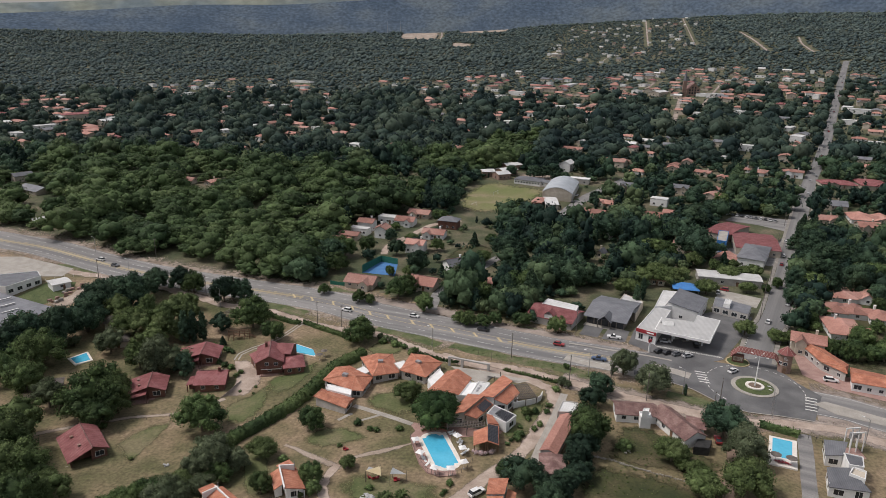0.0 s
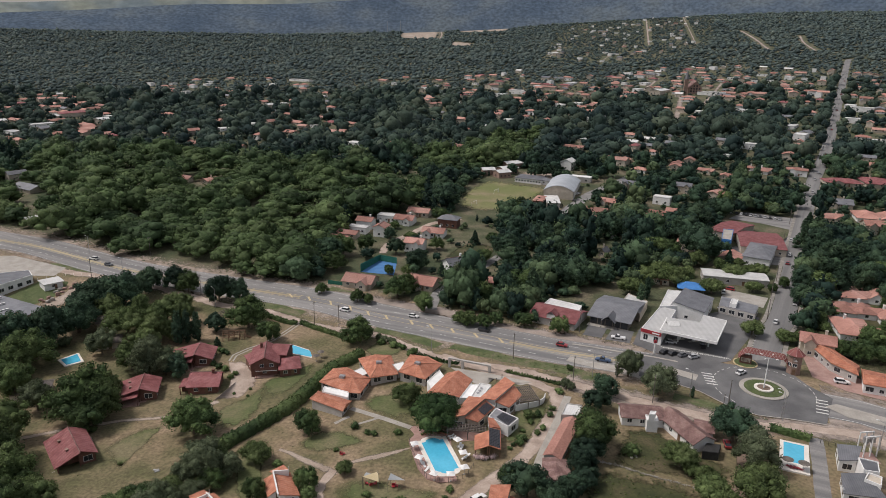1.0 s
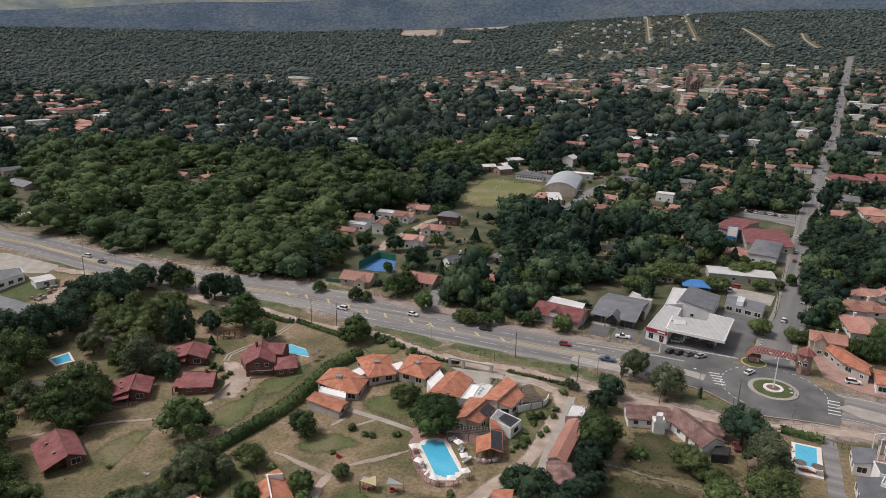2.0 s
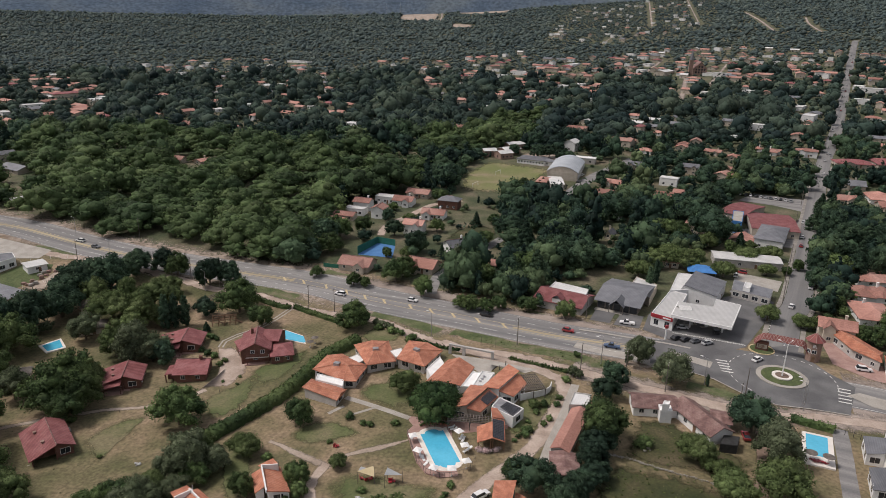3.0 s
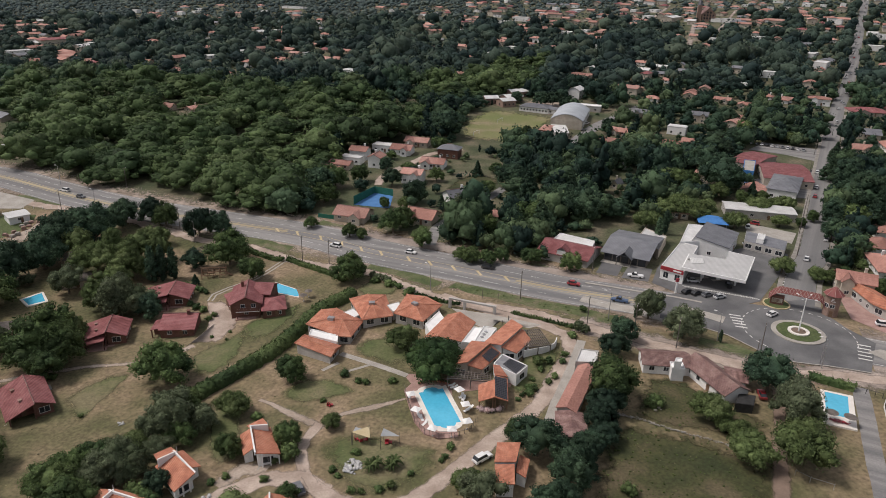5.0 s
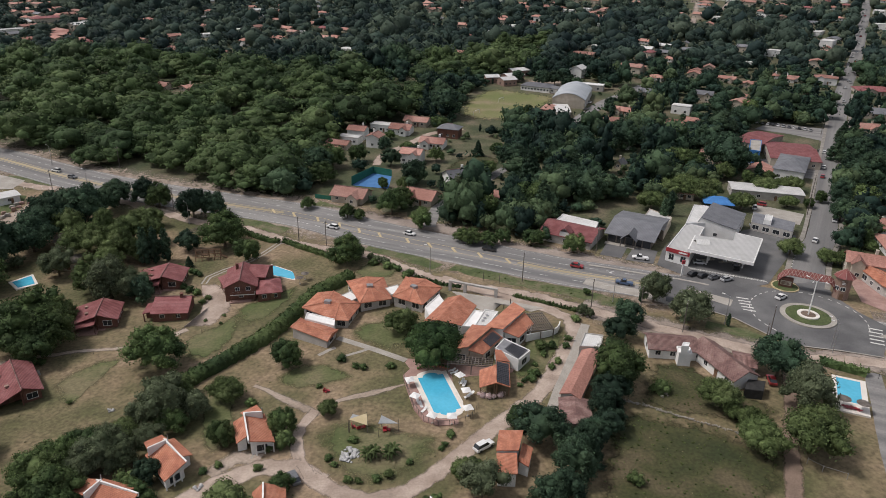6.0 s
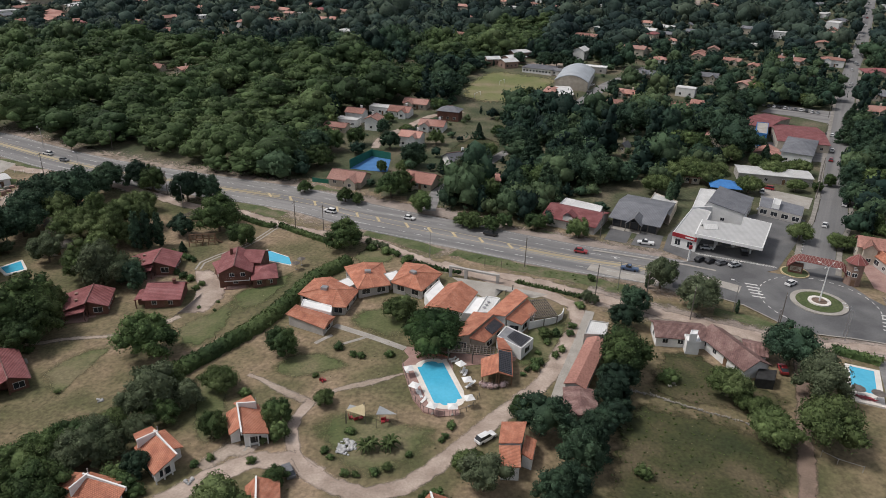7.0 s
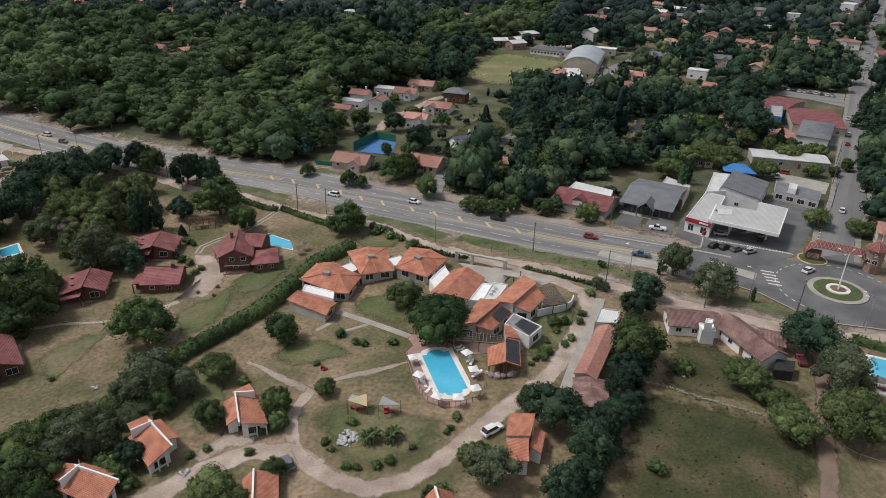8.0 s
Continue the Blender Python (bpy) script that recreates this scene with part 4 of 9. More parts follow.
def red_cottage(a, b, c, hood):
    """A brick cottage whose ridge runs back from its front: one slope long and low over a porch, the other short."""
    x, y, w, d, turn = corners(a, b, c)
    h = thing("cottage", x, y, turn, "brick holiday cottage with a dark red tiled roof and a porch", "house", "red-roofed cottages")
    r, top, low, high = w * 0.1, 4.9, 2.35, 2.95
    left, right, front, back = -w / 2 - 0.5, w / 2 + 0.4, -d / 2 - 0.5, d / 2 + 0.4
    height = lambda px: (low + (top - low) * (px - left) / (r - left)) if px < r else (top + (high - top) * (px - r) / (right - r))
    roof = part("roof_slope", slab(bmesh.new(), [(left, front, low), (r, front, top), (r, back, top), (left, back, low)], 0.2), M["roof_red"], h)
    part("roof_slope", slab(bmesh.new(), [(r, front + 0.9, top), (right, front + 0.9, high), (right, back, high), (r, back, top)], 0.2), M["roof_red"], h)
    part("ridge_cap", rod(bmesh.new(), (r, front, top + 0.04), (r, back, top + 0.04), 0.15, 0.15, 6), M["roof_brown"], roof)
    x0, x1, y0, y1 = -w / 2 + 0.3, w / 2 - 0.2, -d / 2 + 0.5, d / 2 - 0.2
    part("wall", prism_along(bmesh.new(), [(r, -1), (x1, -1), (x1, height(x1) - 0.2), (r, top - 0.22)], y0 + 0.6, y1), M["brick"], h)
    part("wall", prism_along(bmesh.new(), [(x0, -1), (r - 0.01, -1), (r - 0.01, top - 0.24), (x0, height(x0) - 0.2)], y0 + 3.0, y1), M["brick"], h)
    part("porch_floor", boxes((left + 0.3, r, front + 0.1, y0 + 2.98, -1, 0.14), (r + 0.01, right + 0.3, front + 0.5, y0 + 0.58, -1, 0.1), (x1 + 0.02, right + 0.5, y0 + 0.6, y1, -1, 0.12)), M["paving_red"], h, "red tiled porch floor")
    part("step", boxes((left - 0.3, left + 0.28, front - 0.1, front + 2.6, -1, 0.2), (right + 0.52, right + 1.0, y1 - 2.4, y1, -1, 0.2)), M["concrete"], h, "pale concrete edging")
    for px in (x0 + 0.1, r - 0.25):
        part("post", boxes((px - 0.14, px + 0.14, y0 - 0.2, y0 + 0.08, -0.5, height(px) - 0.22)), M["brick"], h)
    add_window(h, (r + x1) / 2, y0 + 0.59, 1.0, 180, "wide")
    for k in range(3):
        add_window(h, x1 + 0.01, y0 + 2.4 + (y1 - y0 - 3) * k / 2.6, 1.0, -90, "small")
    add_door(h, (x0 + r) / 2 + 0.6, y0 + 2.96, 180, 0.14)
    add_window(h, (x0 + r) / 2 - 1.4, y0 + 2.99, 1.0, 180, "small")
    if hood:
        part("porch_roof", slab(bmesh.new(), [(left + w * 0.16, front - 1.5, 2.1), (r - 0.3, front - 1.5, 3.15), (r - 0.3, front + 1.2, 3.75), (left + w * 0.16, front + 1.2, 2.7)], 0.16), M["roof_red"], h)
        for px, pz in ((left + w * 0.2, 1.95), (r - 0.5, 2.9)):
            part("post", boxes((px - 0.1, px + 0.1, front - 1.3, front - 1.1, -0.6, pz)), M["brick"], h)
        part("porch_slab", boxes((left + w * 0.14, r, front - 1.5, front + 0.09, -0.9, 0.1)), M["paving_red"], h)
    for u, v in ((0.62, 0.3), (0.5, 0.7)):
        px, py = left + (r - left) * u, front + (back - front) * v
        part("roof_vent", boxes((px - 0.3, px + 0.3, py - 0.3, py + 0.3, height(px) - 0.05, height(px) + 0.45), (px - 0.42, px + 0.42, py - 0.42, py + 0.42, height(px) + 0.45, height(px) + 0.53)), M["brick_pale"], roof, "small brick flue")
    CLEAR_SPOTS.append((x, y, max(w, d) * 0.5 + 2.0))


red_cottage((-102.0, 162.7), (-94.2, 169.0), (-102.8, 181.3), False)
red_cottage((-101.9, 200.7), (-89.7, 203.8), (-95.8, 212.5), True)
red_cottage((-93.6, 225.0), (-79.3, 226.7), (-85.0, 235.2), True)
x, y, w, d, turn = corners((-81.0, 206.8), (-70.6, 208.1), (-76.2, 216.6))
h = house(x, y, w - 1, d - 1, turn, 2.7, 1.9, "gable", M["roof_red"], M["brick"], "small brick cottage with a dark red tiled roof", group="red-roofed cottages", name="cottage", ridge=M["roof_brown"], chimney=True, shift=0.2)
part("side_roof", slab(bmesh.new(), [(-w / 2 - 2.4, -d * 0.42, 2.3), (-w / 2 + 0.4, -d * 0.42, 2.9), (-w / 2 + 0.4, d * 0.2, 2.9), (-w / 2 - 2.4, d * 0.2, 2.3)], 0.16), M["roof_red"], h)
part("side_wall", boxes((-w / 2 - 2.0, -w / 2 + 0.3, -d * 0.2, d * 0.16, -0.8, 2.2)), M["brick"], h)
part("post", boxes((-w / 2 - 2.2, -w / 2 - 2.0, -d * 0.4, -d * 0.36, -0.8, 2.2)), M["brick"], h)
x, y, w, d, turn = corners((-55.8, 218.3), (-58.3, 231.4), (-68.1, 231.2))
h = house(x, y, w - 0.8, d - 0.8, turn, 4.6, 2.3, "gable", M["roof_red"], M["brick"], "two-storey brick house with a steep dark red roof", name="cottage", windows=3, ridge=M["roof_brown"], chimney=True)
e = -(w - 0.8) / 2
for py in (-2.2, 0.9):
    add_window(h, e - 0.01, py, 3.2, 90, "small")
part("trim_band", boxes((e - 1.5, e - 0.01, -d * 0.42, d * 0.3, 2.35, 2.6)), M["white"], h, "white edge of the balcony slab")
part("balcony_rail", boxes((e - 1.5, e - 1.42, -d * 0.42, d * 0.3, 2.6, 3.3)), M["brick"], h)
for py in (-d * 0.4, d * 0.27):
    part("post", boxes((e - 1.45, e - 1.2, py - 0.12, py + 0.12, -0.5, 2.35)), M["brick"], h)
part("porch_floor", boxes((e - 1.7, e - 0.02, -d * 0.45, d * 0.33, -0.6, 0.14)), M["paving_red"], h)
x, y, w, d, turn = corners((-67.9, 225.9), (-63.2, 218.0), (-61.9, 223.5))
house(x, y, w, d, turn, 3.2, 1.4, "gable", M["roof_red"], M["brick"], "low brick wing under a dark red lean-to roof", name="cottage_wing", windows=1, shift=0.4)
x, y, w, d, turn = corners((-58.7, 225.6), (-53.7, 225.2), (-55.9, 232.8))
house(x, y, w, d, turn, 4.6, 1.8, "gable", M["roof_red"], M["brick"], "brick cross wing with a dark red gable roof", name="cottage_wing", windows=1)
x, y, w, d, turn = corners((-55.4, 216.4), (-48.0, 218.6), (-51.2, 228.0))
house(x, y, w - 1, d - 1, turn, 2.8, 1.5, "hip", M["roof_red"], M["brick"], "low brick wing with a dark red roof beside the tall house", name="cottage_wing", windows=2)
# ---- cottages with orange roofs ----
def orange_cottage(main, side, rear, shift=(0.0, 0.0), turn=0.0):
    """A white cottage: a broad slope and a narrow one either side of a white parapet, and a raised block at the rear.
    Corners as pitched() takes them, the parapet from main[0] to main[3]; turned about main[0] and shifted."""
    about = Vector(main[0][:2])
    spin = Matrix.Rotation(radians(turn), 2)
    placed = []
    for plane in (main, side, rear):
        row = []
        for x, y, up in plane:
            q = spin @ (Vector((x, y)) - about) + about + Vector(shift)
            row.append((q.x, q.y, up))
        placed.append(row)
    h = pitched("cottage", "white holiday cottage with a bright orange tile roof", placed, M["white"], inset=1.0, group="orange-roofed cottages", panes=3)
    way = radians(-math.degrees(h.matrix_world.to_euler().z))
    c, z0 = h.matrix_world.translation.xy, h.matrix_world.translation.z
    back = Matrix.Rotation(way, 2)

    def local(x, y):
        return back @ (Vector((x, y)) - c)

    m = placed[0]
    a, b = local(*m[0][:2]), local(*m[3][:2])
    n = (b - a).normalized()
    n = Vector((-n.y, n.x)) * 0.16
    outline = [a - n, b - n, b + n, a + n]
    part("parapet", solid(bmesh.new(), outline, m[0][2] - 0.5, m[0][2] + 0.35), M["white"], h, "white parapet along the ridge")
    r = placed[2]
    p, q = local(*r[3][:2]), local(*r[2][:2])
    n = (q - p).normalized()
    n = Vector((-n.y, n.x)) * 0.14
    part("rear_wall", solid(bmesh.new(), [p - n, q - n, q + n, p + n], 2.6, 4.75), M["white"], h)
    # veranda on white posts under the front edge of the broad slope
    e, f = local(*m[2][:2]), local(*m[3][:2])
    for u in (0.04, 0.4, 0.75):
        k = e.lerp(f, u)
        k = k + (Vector((0, 0)) - k).normalized() * 0.35
        part("post", boxes((k.x - 0.12, k.x + 0.12, k.y - 0.12, k.y + 0.12, -0.6, m[2][2] + (m[3][2] - m[2][2]) * u - 0.25)), M["white"], h)
    floor_pts = [e * 1.06, f * 1.06, f * 0.55, e * 0.55]
    area = sum(floor_pts[t].x * floor_pts[(t + 1) % 4].y - floor_pts[(t + 1) % 4].x * floor_pts[t].y for t in range(4))
    part("veranda_floor", solid(bmesh.new(), floor_pts if area > 0 else floor_pts[::-1], -0.8, 0.16), M["concrete"], h)
    flue = local(*placed[2][2][:2])
    part("flue", rod(bmesh.new(), (flue.x, flue.y, 4.2), (flue.x, flue.y, 5.7), 0.1, 0.1, 7), M["metal"], h)
    return h


WEST = (
    [(-56.4, 148.0, 4.3), (-59.6, 145.4, 2.7), (-52.5, 137.4, 2.7), (-49.4, 141.3, 4.3)],
    [(-56.5, 148.2, 4.1), (-55.5, 150.6, 2.9), (-49.7, 145.1, 2.9), (-51.0, 143.1, 4.1)],
    [(-60.7, 147.9, 4.0), (-57.9, 150.3, 4.0), (-55.5, 147.7, 4.8), (-58.5, 144.8, 4.4)],
)
orange_cottage(*WEST)
orange_cottage(*WEST, shift=(-8.0, -12.4), turn=25)
orange_cottage(
    [(-42.3, 156.3, 4.3), (-38.5, 158.5, 2.8), (-33.9, 148.8, 2.8), (-38.8, 147.1, 4.3)],
    [(-42.4, 156.2, 4.1), (-44.6, 155.6, 2.9), (-41.8, 148.3, 2.9), (-39.6, 149.3, 4.1)],
    [(-43.5, 157.4, 4.0), (-40.6, 160.2, 4.0), (-38.4, 156.6, 4.8), (-42.2, 156.0, 4.4)],
)
for a, b, c in (((-27.1, 127.8), (-28.8, 134.9), (-34.8, 135.3)), ((2.6, 126.7), (1.5, 131.2), (-3.0, 130.6))):
    x, y, w, d, turn = corners(a, b, c)
    h = house(x, y, w - 0.8, d - 0.8, turn, 2.5, 1.6, "gable", M["roof_orange"], M["white"], "white holiday cottage with a bright orange tile roof", group="orange-roofed cottages", name="cottage", ridge=M["white"], shift=0.18)
    part("parapet", boxes((-w / 2 - 0.1, w / 2 - 0.3, (d - 0.8) * 0.18 - 0.16, (d - 0.8) * 0.18 + 0.16, 3.7, 4.5)), M["white"], h, "white parapet along the ridge")
pitched("cottage", "tall white cottage with stepped orange and brown roofs", [
    [(10.9, 142.2, 5.1), (11.8, 147.9, 5.4), (16.7, 147.9, 5.4), (15.3, 142.2, 5.1)],
    [(11.0, 142.1, 4.6), (15.0, 142.1, 4.6), (14.8, 137.6, 3.4), (11.0, 137.8, 3.4)],
    [(16.5, 146.5, 3.4), (18.6, 145.7, 2.8), (17.2, 140.2, 2.8), (15.2, 141.3, 3.4)]], M["white"], inset=0.35, group="orange-roofed cottages")
# ---- long shed, brown-tiled house ----
x, y, w, d, turn = corners((26.4, 162.7), (34.6, 181.4), (38.9, 181.5))
house(x, y, w, d, turn, 2.8, 0.9, "gable", M["roof_town"], M["grey_wall"], "long shed with a faded orange tile roof along the drive", name="long_shed", windows=4, over=0.3)
x, y, w, d, turn = corners((25.2, 152.5), (26.2, 161.8), (32.6, 162.3))
house(x, y, w, d, turn, 2.6, 0.7, "gable", M["roof_brown"], M["grey_wall"], "low annex with weathered brown tiles", name="shed_annex", windows=1, over=0.3)
tagged(ribbon("path", [(24.6, 162.0), (27.3, 169.4), (31.8, 180.8), (35.6, 191.0), (38.4, 199.0)], 2.4, 0.12, M["concrete"], 0.1), "pale concrete strip along the shed", "path", kind="structure")
block([(33.7, 182.2), (36.2, 188.9), (40.8, 188.0), (38.9, 182.0)], 3.2, M["roof_metal"], M["grey_wall"], "small store with a pale sheet roof", "store")
x, y, w, d, turn = corners((50.1, 183.3), (61.5, 182.3), (64.6, 188.9))
house(x, y, w, d, turn, 2.8, 1.6, "gable", M["roof_brown"], M["white"], "white rural house with a weathered brown tile roof", name="rural_house", windows=3)
x, y, w, d, turn = corners((62.2, 183.8), (67.5, 169.1), (73.5, 172.5))
house(x, y, w, d, turn, 2.9, 1.9, "gable", M["roof_brown"], M["white"], "long white wing with a weathered brown tile roof", name="rural_house", windows=4)
x, y, w, d, turn = corners((70.0, 177.4), (74.4, 175.9), (76.8, 181.0))
house(x, y, w, d, turn, 2.6, 0.9, "gable", M["roof_brown"], M["white"], "small outbuilding with weathered brown tiles", name="outbuilding", windows=1)
house(*corners((57.1, 179.8), (60.1, 179.5), (61.2, 182.1)), 3.3, 0, "flat", M["white"], M["white"], "white stepped chimney block of the rural house", "building", name="chimney_block", windows=0)
block([(57.7, 179.5), (59.3, 179.3), (60.2, 181.2), (58.6, 181.4)], 5.4, M["white"], M["white"], "white chimney stack with a stepped top", "chimney_stack", base=3.4)
block([(68.8, 167.1), (72.9, 166.5), (75.1, 170.6), (71.2, 171.2)], 2.3, M["black"], M["black"], "black shade-net shelter beside the rural house", "net_shelter", parapet=0, category="shelter")

# ---- filling station ----
block([(71.7, 241.9), (77.8, 237.2), (90.2, 260.9), (84.9, 264.5)], 4.4, M["canopy_sheet"], M["white"], "white filling station shop with a flat roof", "station_shop", windows=(0, 3), size="tall")
# roof planes of the station's back buildings
block([(84.4, 263.4), (93.4, 282.9), (100.9, 281.3), (92.2, 264.2)], 5.0, M["roof_metal"], M["white"], "white flat-roofed workshop behind the filling station", "workshop")
x, y, w, d, turn = corners((96.6, 255.9), (106.0, 272.0), (102.5, 284.5))
house(x, y, w, d, turn, 5.0, 2.0, "gable", M["roof_grey"], M["white"], "tall white building with a dark grey sheet roof", "building", name="station_office", windows=2, over=0.3, shift=0.42)


def canopy_thing():
    pts = [Vector(p) for p in ((77.3, 238.6), (94.6, 229.0), (105.6, 249.1), (98.4, 254.1), (94.8, 246.7), (83.4, 250.8))]
    c = sum(pts, Vector((0, 0))) / len(pts)
    t = thing("station_canopy", c.x, c.y, 0, "wide white filling station canopy on pillars", "canopy")
    loc = [p - c for p in pts]
    part("fascia", solid(bmesh.new(), loc, 4.7, 5.7), M["white"], t)
    part("deck", solid(bmesh.new(), [p * 0.965 for p in loc], 5.7, 5.74), M["canopy_sheet"], t)
    a, b, e, f = loc[0], loc[1], loc[2], loc[5]
    for u in (0.3, 0.82):
        for v in (0.35, 0.8):
            q = (a + (b - a) * u) * (1 - v) + (f + (e - f) * u) * v
            part("pillar", boxes((q.x - 0.25, q.x + 0.25, q.y - 0.25, q.y + 0.25, -0.5, 4.7)), M["white"], t)
    q = a * 0.42 + f * 0.42 + b * 0.08 + e * 0.08
    bm = bmesh.new()
    slab(bm, [(q.x - 2.2, q.y - 1.8, 5.9), (q.x + 2.2, q.y - 1.8, 5.9), (q.x + 2.2, q.y, 7.0), (q.x - 2.2, q.y, 7.0)], 0.15)
    slab(bm, [(q.x + 2.2, q.y + 1.8, 5.9), (q.x - 2.2, q.y + 1.8, 5.9), (q.x - 2.2, q.y, 7.0), (q.x + 2.2, q.y, 7.0)], 0.15)
    part("dormer", bm, M["roof_metal"], t)
    for u in (0.3, 0.55, 0.82):
        q = (a + (b - a) * u) * 0.5 + (f + (e - f) * u) * 0.5
        pump = thing("fuel_pump", c.x + q.x, c.y + q.y, 15, "fuel pump on a kerbed island under the canopy", "fuel pump", "fuel pumps")
        part("island", boxes((-2.2, 2.2, -0.6, 0.6, -0.3, 0.25)), M["concrete"], pump)
        part("body", boxes((-0.5, 0.5, -0.3, 0.3, 0.25, 1.5)), M["white"], pump)
        part("head", boxes((-0.55, 0.55, -0.34, 0.34, 1.5, 2.0)), M["sign_red"], pump)


M["sign_red"] = material("red_sign_panel", [(0.28, 0.025, 0.035), (0.34, 0.035, 0.045)], 0.8, 0.45, fine=0.05)
M["blue_sheet"] = material("blue_sheeting", [(0.04, 0.16, 0.42), (0.06, 0.22, 0.52)], 0.5, 0.55, 0.3, fine=0.12)
M["green_net"] = material("green_windbreak_net", [(0.015, 0.12, 0.085), (0.025, 0.16, 0.11)], 0.8, 0.8, fine=0.15)
M["court"] = material("blue_court_surface", [(0.05, 0.16, 0.36), (0.075, 0.20, 0.42)], 0.3, 0.8, fine=0.08)
M["solar"] = material("dark_solar_panels", [(0.03, 0.032, 0.04), (0.05, 0.05, 0.058)], 1.0, 0.35, fine=0.1, stripes=("X", 2.0, 0.4))
canopy_thing()
tagged(patch("forecourt", [(68.1, 237.9), (79.7, 224.6), (90.2, 222.5), (98.9, 226.0), (114.1, 247.1), (126.1, 267.1), (119.8, 277.1), (102.2, 267.4), (86.1, 271.1), (73.3, 250.4)], 0.12, M["dark_asphalt"], False), "dark asphalt forecourt of the filling station", "forecourt", kind="structure")
CLEAR_AREAS.append([(62.2, 298.4), (48.9, 236.0), (94.2, 217.0), (114.3, 232.8), (164.0, 338.0), (127.9, 335.7), (104.7, 309.5), (84.7, 294.2)])
# red band and plain sign shapes on the shop front
q0, q1 = Vector((71.7, 241.9)), Vector((77.8, 237.2))
way = (q1 - q0).normalized()
out = Vector((way.y, -way.x)) * 0.15
sign = thing("shop_sign", *((q0 + q1) / 2 + out * 2), math.degrees(math.atan2(way.y, way.x)), "red sign band with a white mark on the shop front", "sign", z=gz(*q0))
part("panel", boxes((-(q1 - q0).length / 2, (q1 - q0).length / 2, -0.12, 0.12, 3.6, 4.9)), M["sign_red"], sign)
part("mark", boxes((0.4, 3.2, -0.18, -0.13, 4.0, 4.5)), M["white"], sign)
pylon = thing("pylon_sign", 73.6, 230.2, 20, "white sign pylon with a red head at the station entrance", "sign")
part("post", boxes((-0.25, 0.25, -0.15, 0.15, -0.3, 4.2)), M["white"], pylon)
part("head", boxes((-0.55, 0.55, -0.2, 0.2, 4.2, 5.3)), M["sign_red"], pylon)
part("base", boxes((-0.6, 0.6, -0.4, 0.4, -0.3, 0.3)), M["concrete"], pylon)
# shops and houses along the highway
x, y, w, d, turn = corners((34.4, 257.0), (50.3, 248.2), (53.9, 262.5))
h = house(x, y, w, d, turn, 3.0, 2.2, "gable", M["roof_red"], M["grey_wall"], "stone shop with a maroon roof and a dormer", "shop", name="shop", windows=3)
part("dormer", boxes((-2.0, 1.5, -d / 2 - 0.2, -d / 2 + 2.5, 3.0, 4.6)), M["white"], h)
bm = bmesh.new()
slab(bm, [(-2.4, -d / 2 - 0.6, 4.4), (-0.25, -d / 2 - 0.6, 6.4), (-0.25, -d / 2 + 3, 6.4), (-2.4, -d / 2 + 3, 4.4)], 0.15)
slab(bm, [(-0.25, -d / 2 - 0.6, 6.4), (1.9, -d / 2 - 0.6, 4.4), (1.9, -d / 2 + 3, 4.4), (-0.25, -d / 2 + 3, 6.4)], 0.15)
part("dormer_roof", bm, M["roof_red"], h)
block([(38.9, 265.3), (42.4, 272.0), (54.0, 264.6), (51.8, 258.3)], 4.0, M["roof_metal"], M["white"], "white flat-roofed rear of the maroon shop", "storeroom")
x, y, w, d, turn = corners((57.1, 256.7), (70.3, 250.0), (78.9, 271.9))
h = house(x, y, w, d, turn, 3.4, 2.0, "gable", M["roof_grey"], M["dark_wood"], "shop with a dark grey sheet roof and glazed front", "shop", name="shop", windows=0, over=1.2)
for k in range(5):
    q = -w / 2 + w * (k + 0.5) / 5
    part("window", boxes((q - w * 0.085, q + w * 0.085, -d / 2 - 0.06, -d / 2 + 0.02, 0.3, 2.9)), M["glass"], h)
bm = bmesh.new()
slab(bm, [(-2.6, -d / 2 - 3.0, 2.9), (0.2, -d / 2 - 3.2, 5.4), (0.2, -d / 2 + 4.0, 5.4), (-2.6, -d / 2 + 4.0, 2.9)], 0.15)
slab(bm, [(0.2, -d / 2 - 3.2, 5.4), (3.0, -d / 2 - 3.0, 2.9), (3.0, -d / 2 + 4.0, 2.9), (0.2, -d / 2 + 4.0, 5.4)], 0.15)
part("porch_roof", bm, M["roof_grey"], h)
for px in (-2.3, 2.7):
    part("post", boxes((px - 0.12, px + 0.12, -d / 2 - 2.8, -d / 2 - 2.56, -0.4, 2.9)), M["dark_wood"], h)
part("terrace", boxes((-w / 2 - 0.4, w / 2 + 0.4, -d / 2 - 2.6, -d / 2 - 0.1, -0.8, 0.12)), M["concrete"], h)
block([(71.8, 272.4), (76.7, 282.1), (82.6, 273.4), (75.6, 258.6)], 3.2, M["roof_metal"], M["cream"], "long low annex with a pale flat roof", "shop_annex")
block([(111.1, 271.8), (116.1, 282.5), (127.5, 272.3), (122.2, 262.9)], 3.2, M["roof_grey"], M["grey_wall"], "low grey building with a flat sheet roof", "office", windows=(0, 1, 2, 3), parapet=0)
block([(114.7, 270.1), (117.8, 276.0), (119.9, 274.5), (116.8, 268.7)], 4.6, M["roof_metal"], M["white"], "white water tank room on the low office", "tank_room", base=3.3)
tagged(patch("yard", [(119.6, 290.4), (124.6, 301.0), (139.8, 290.6), (132.4, 278.3)], 0.13, M["concrete"], False), "worn concrete yard behind the office", "yard", kind="structure")
x, y, w, d, turn = corners((116.8, 310.5), (144.2, 304.5), (149.1, 314.0))
house(x, y, w, d, turn, 3.4, 0.6, "gable", M["roof_metal"], M["grey_wall"], "long shed with a pale metal roof", "shed", name="long_store", windows=4, over=0.3)
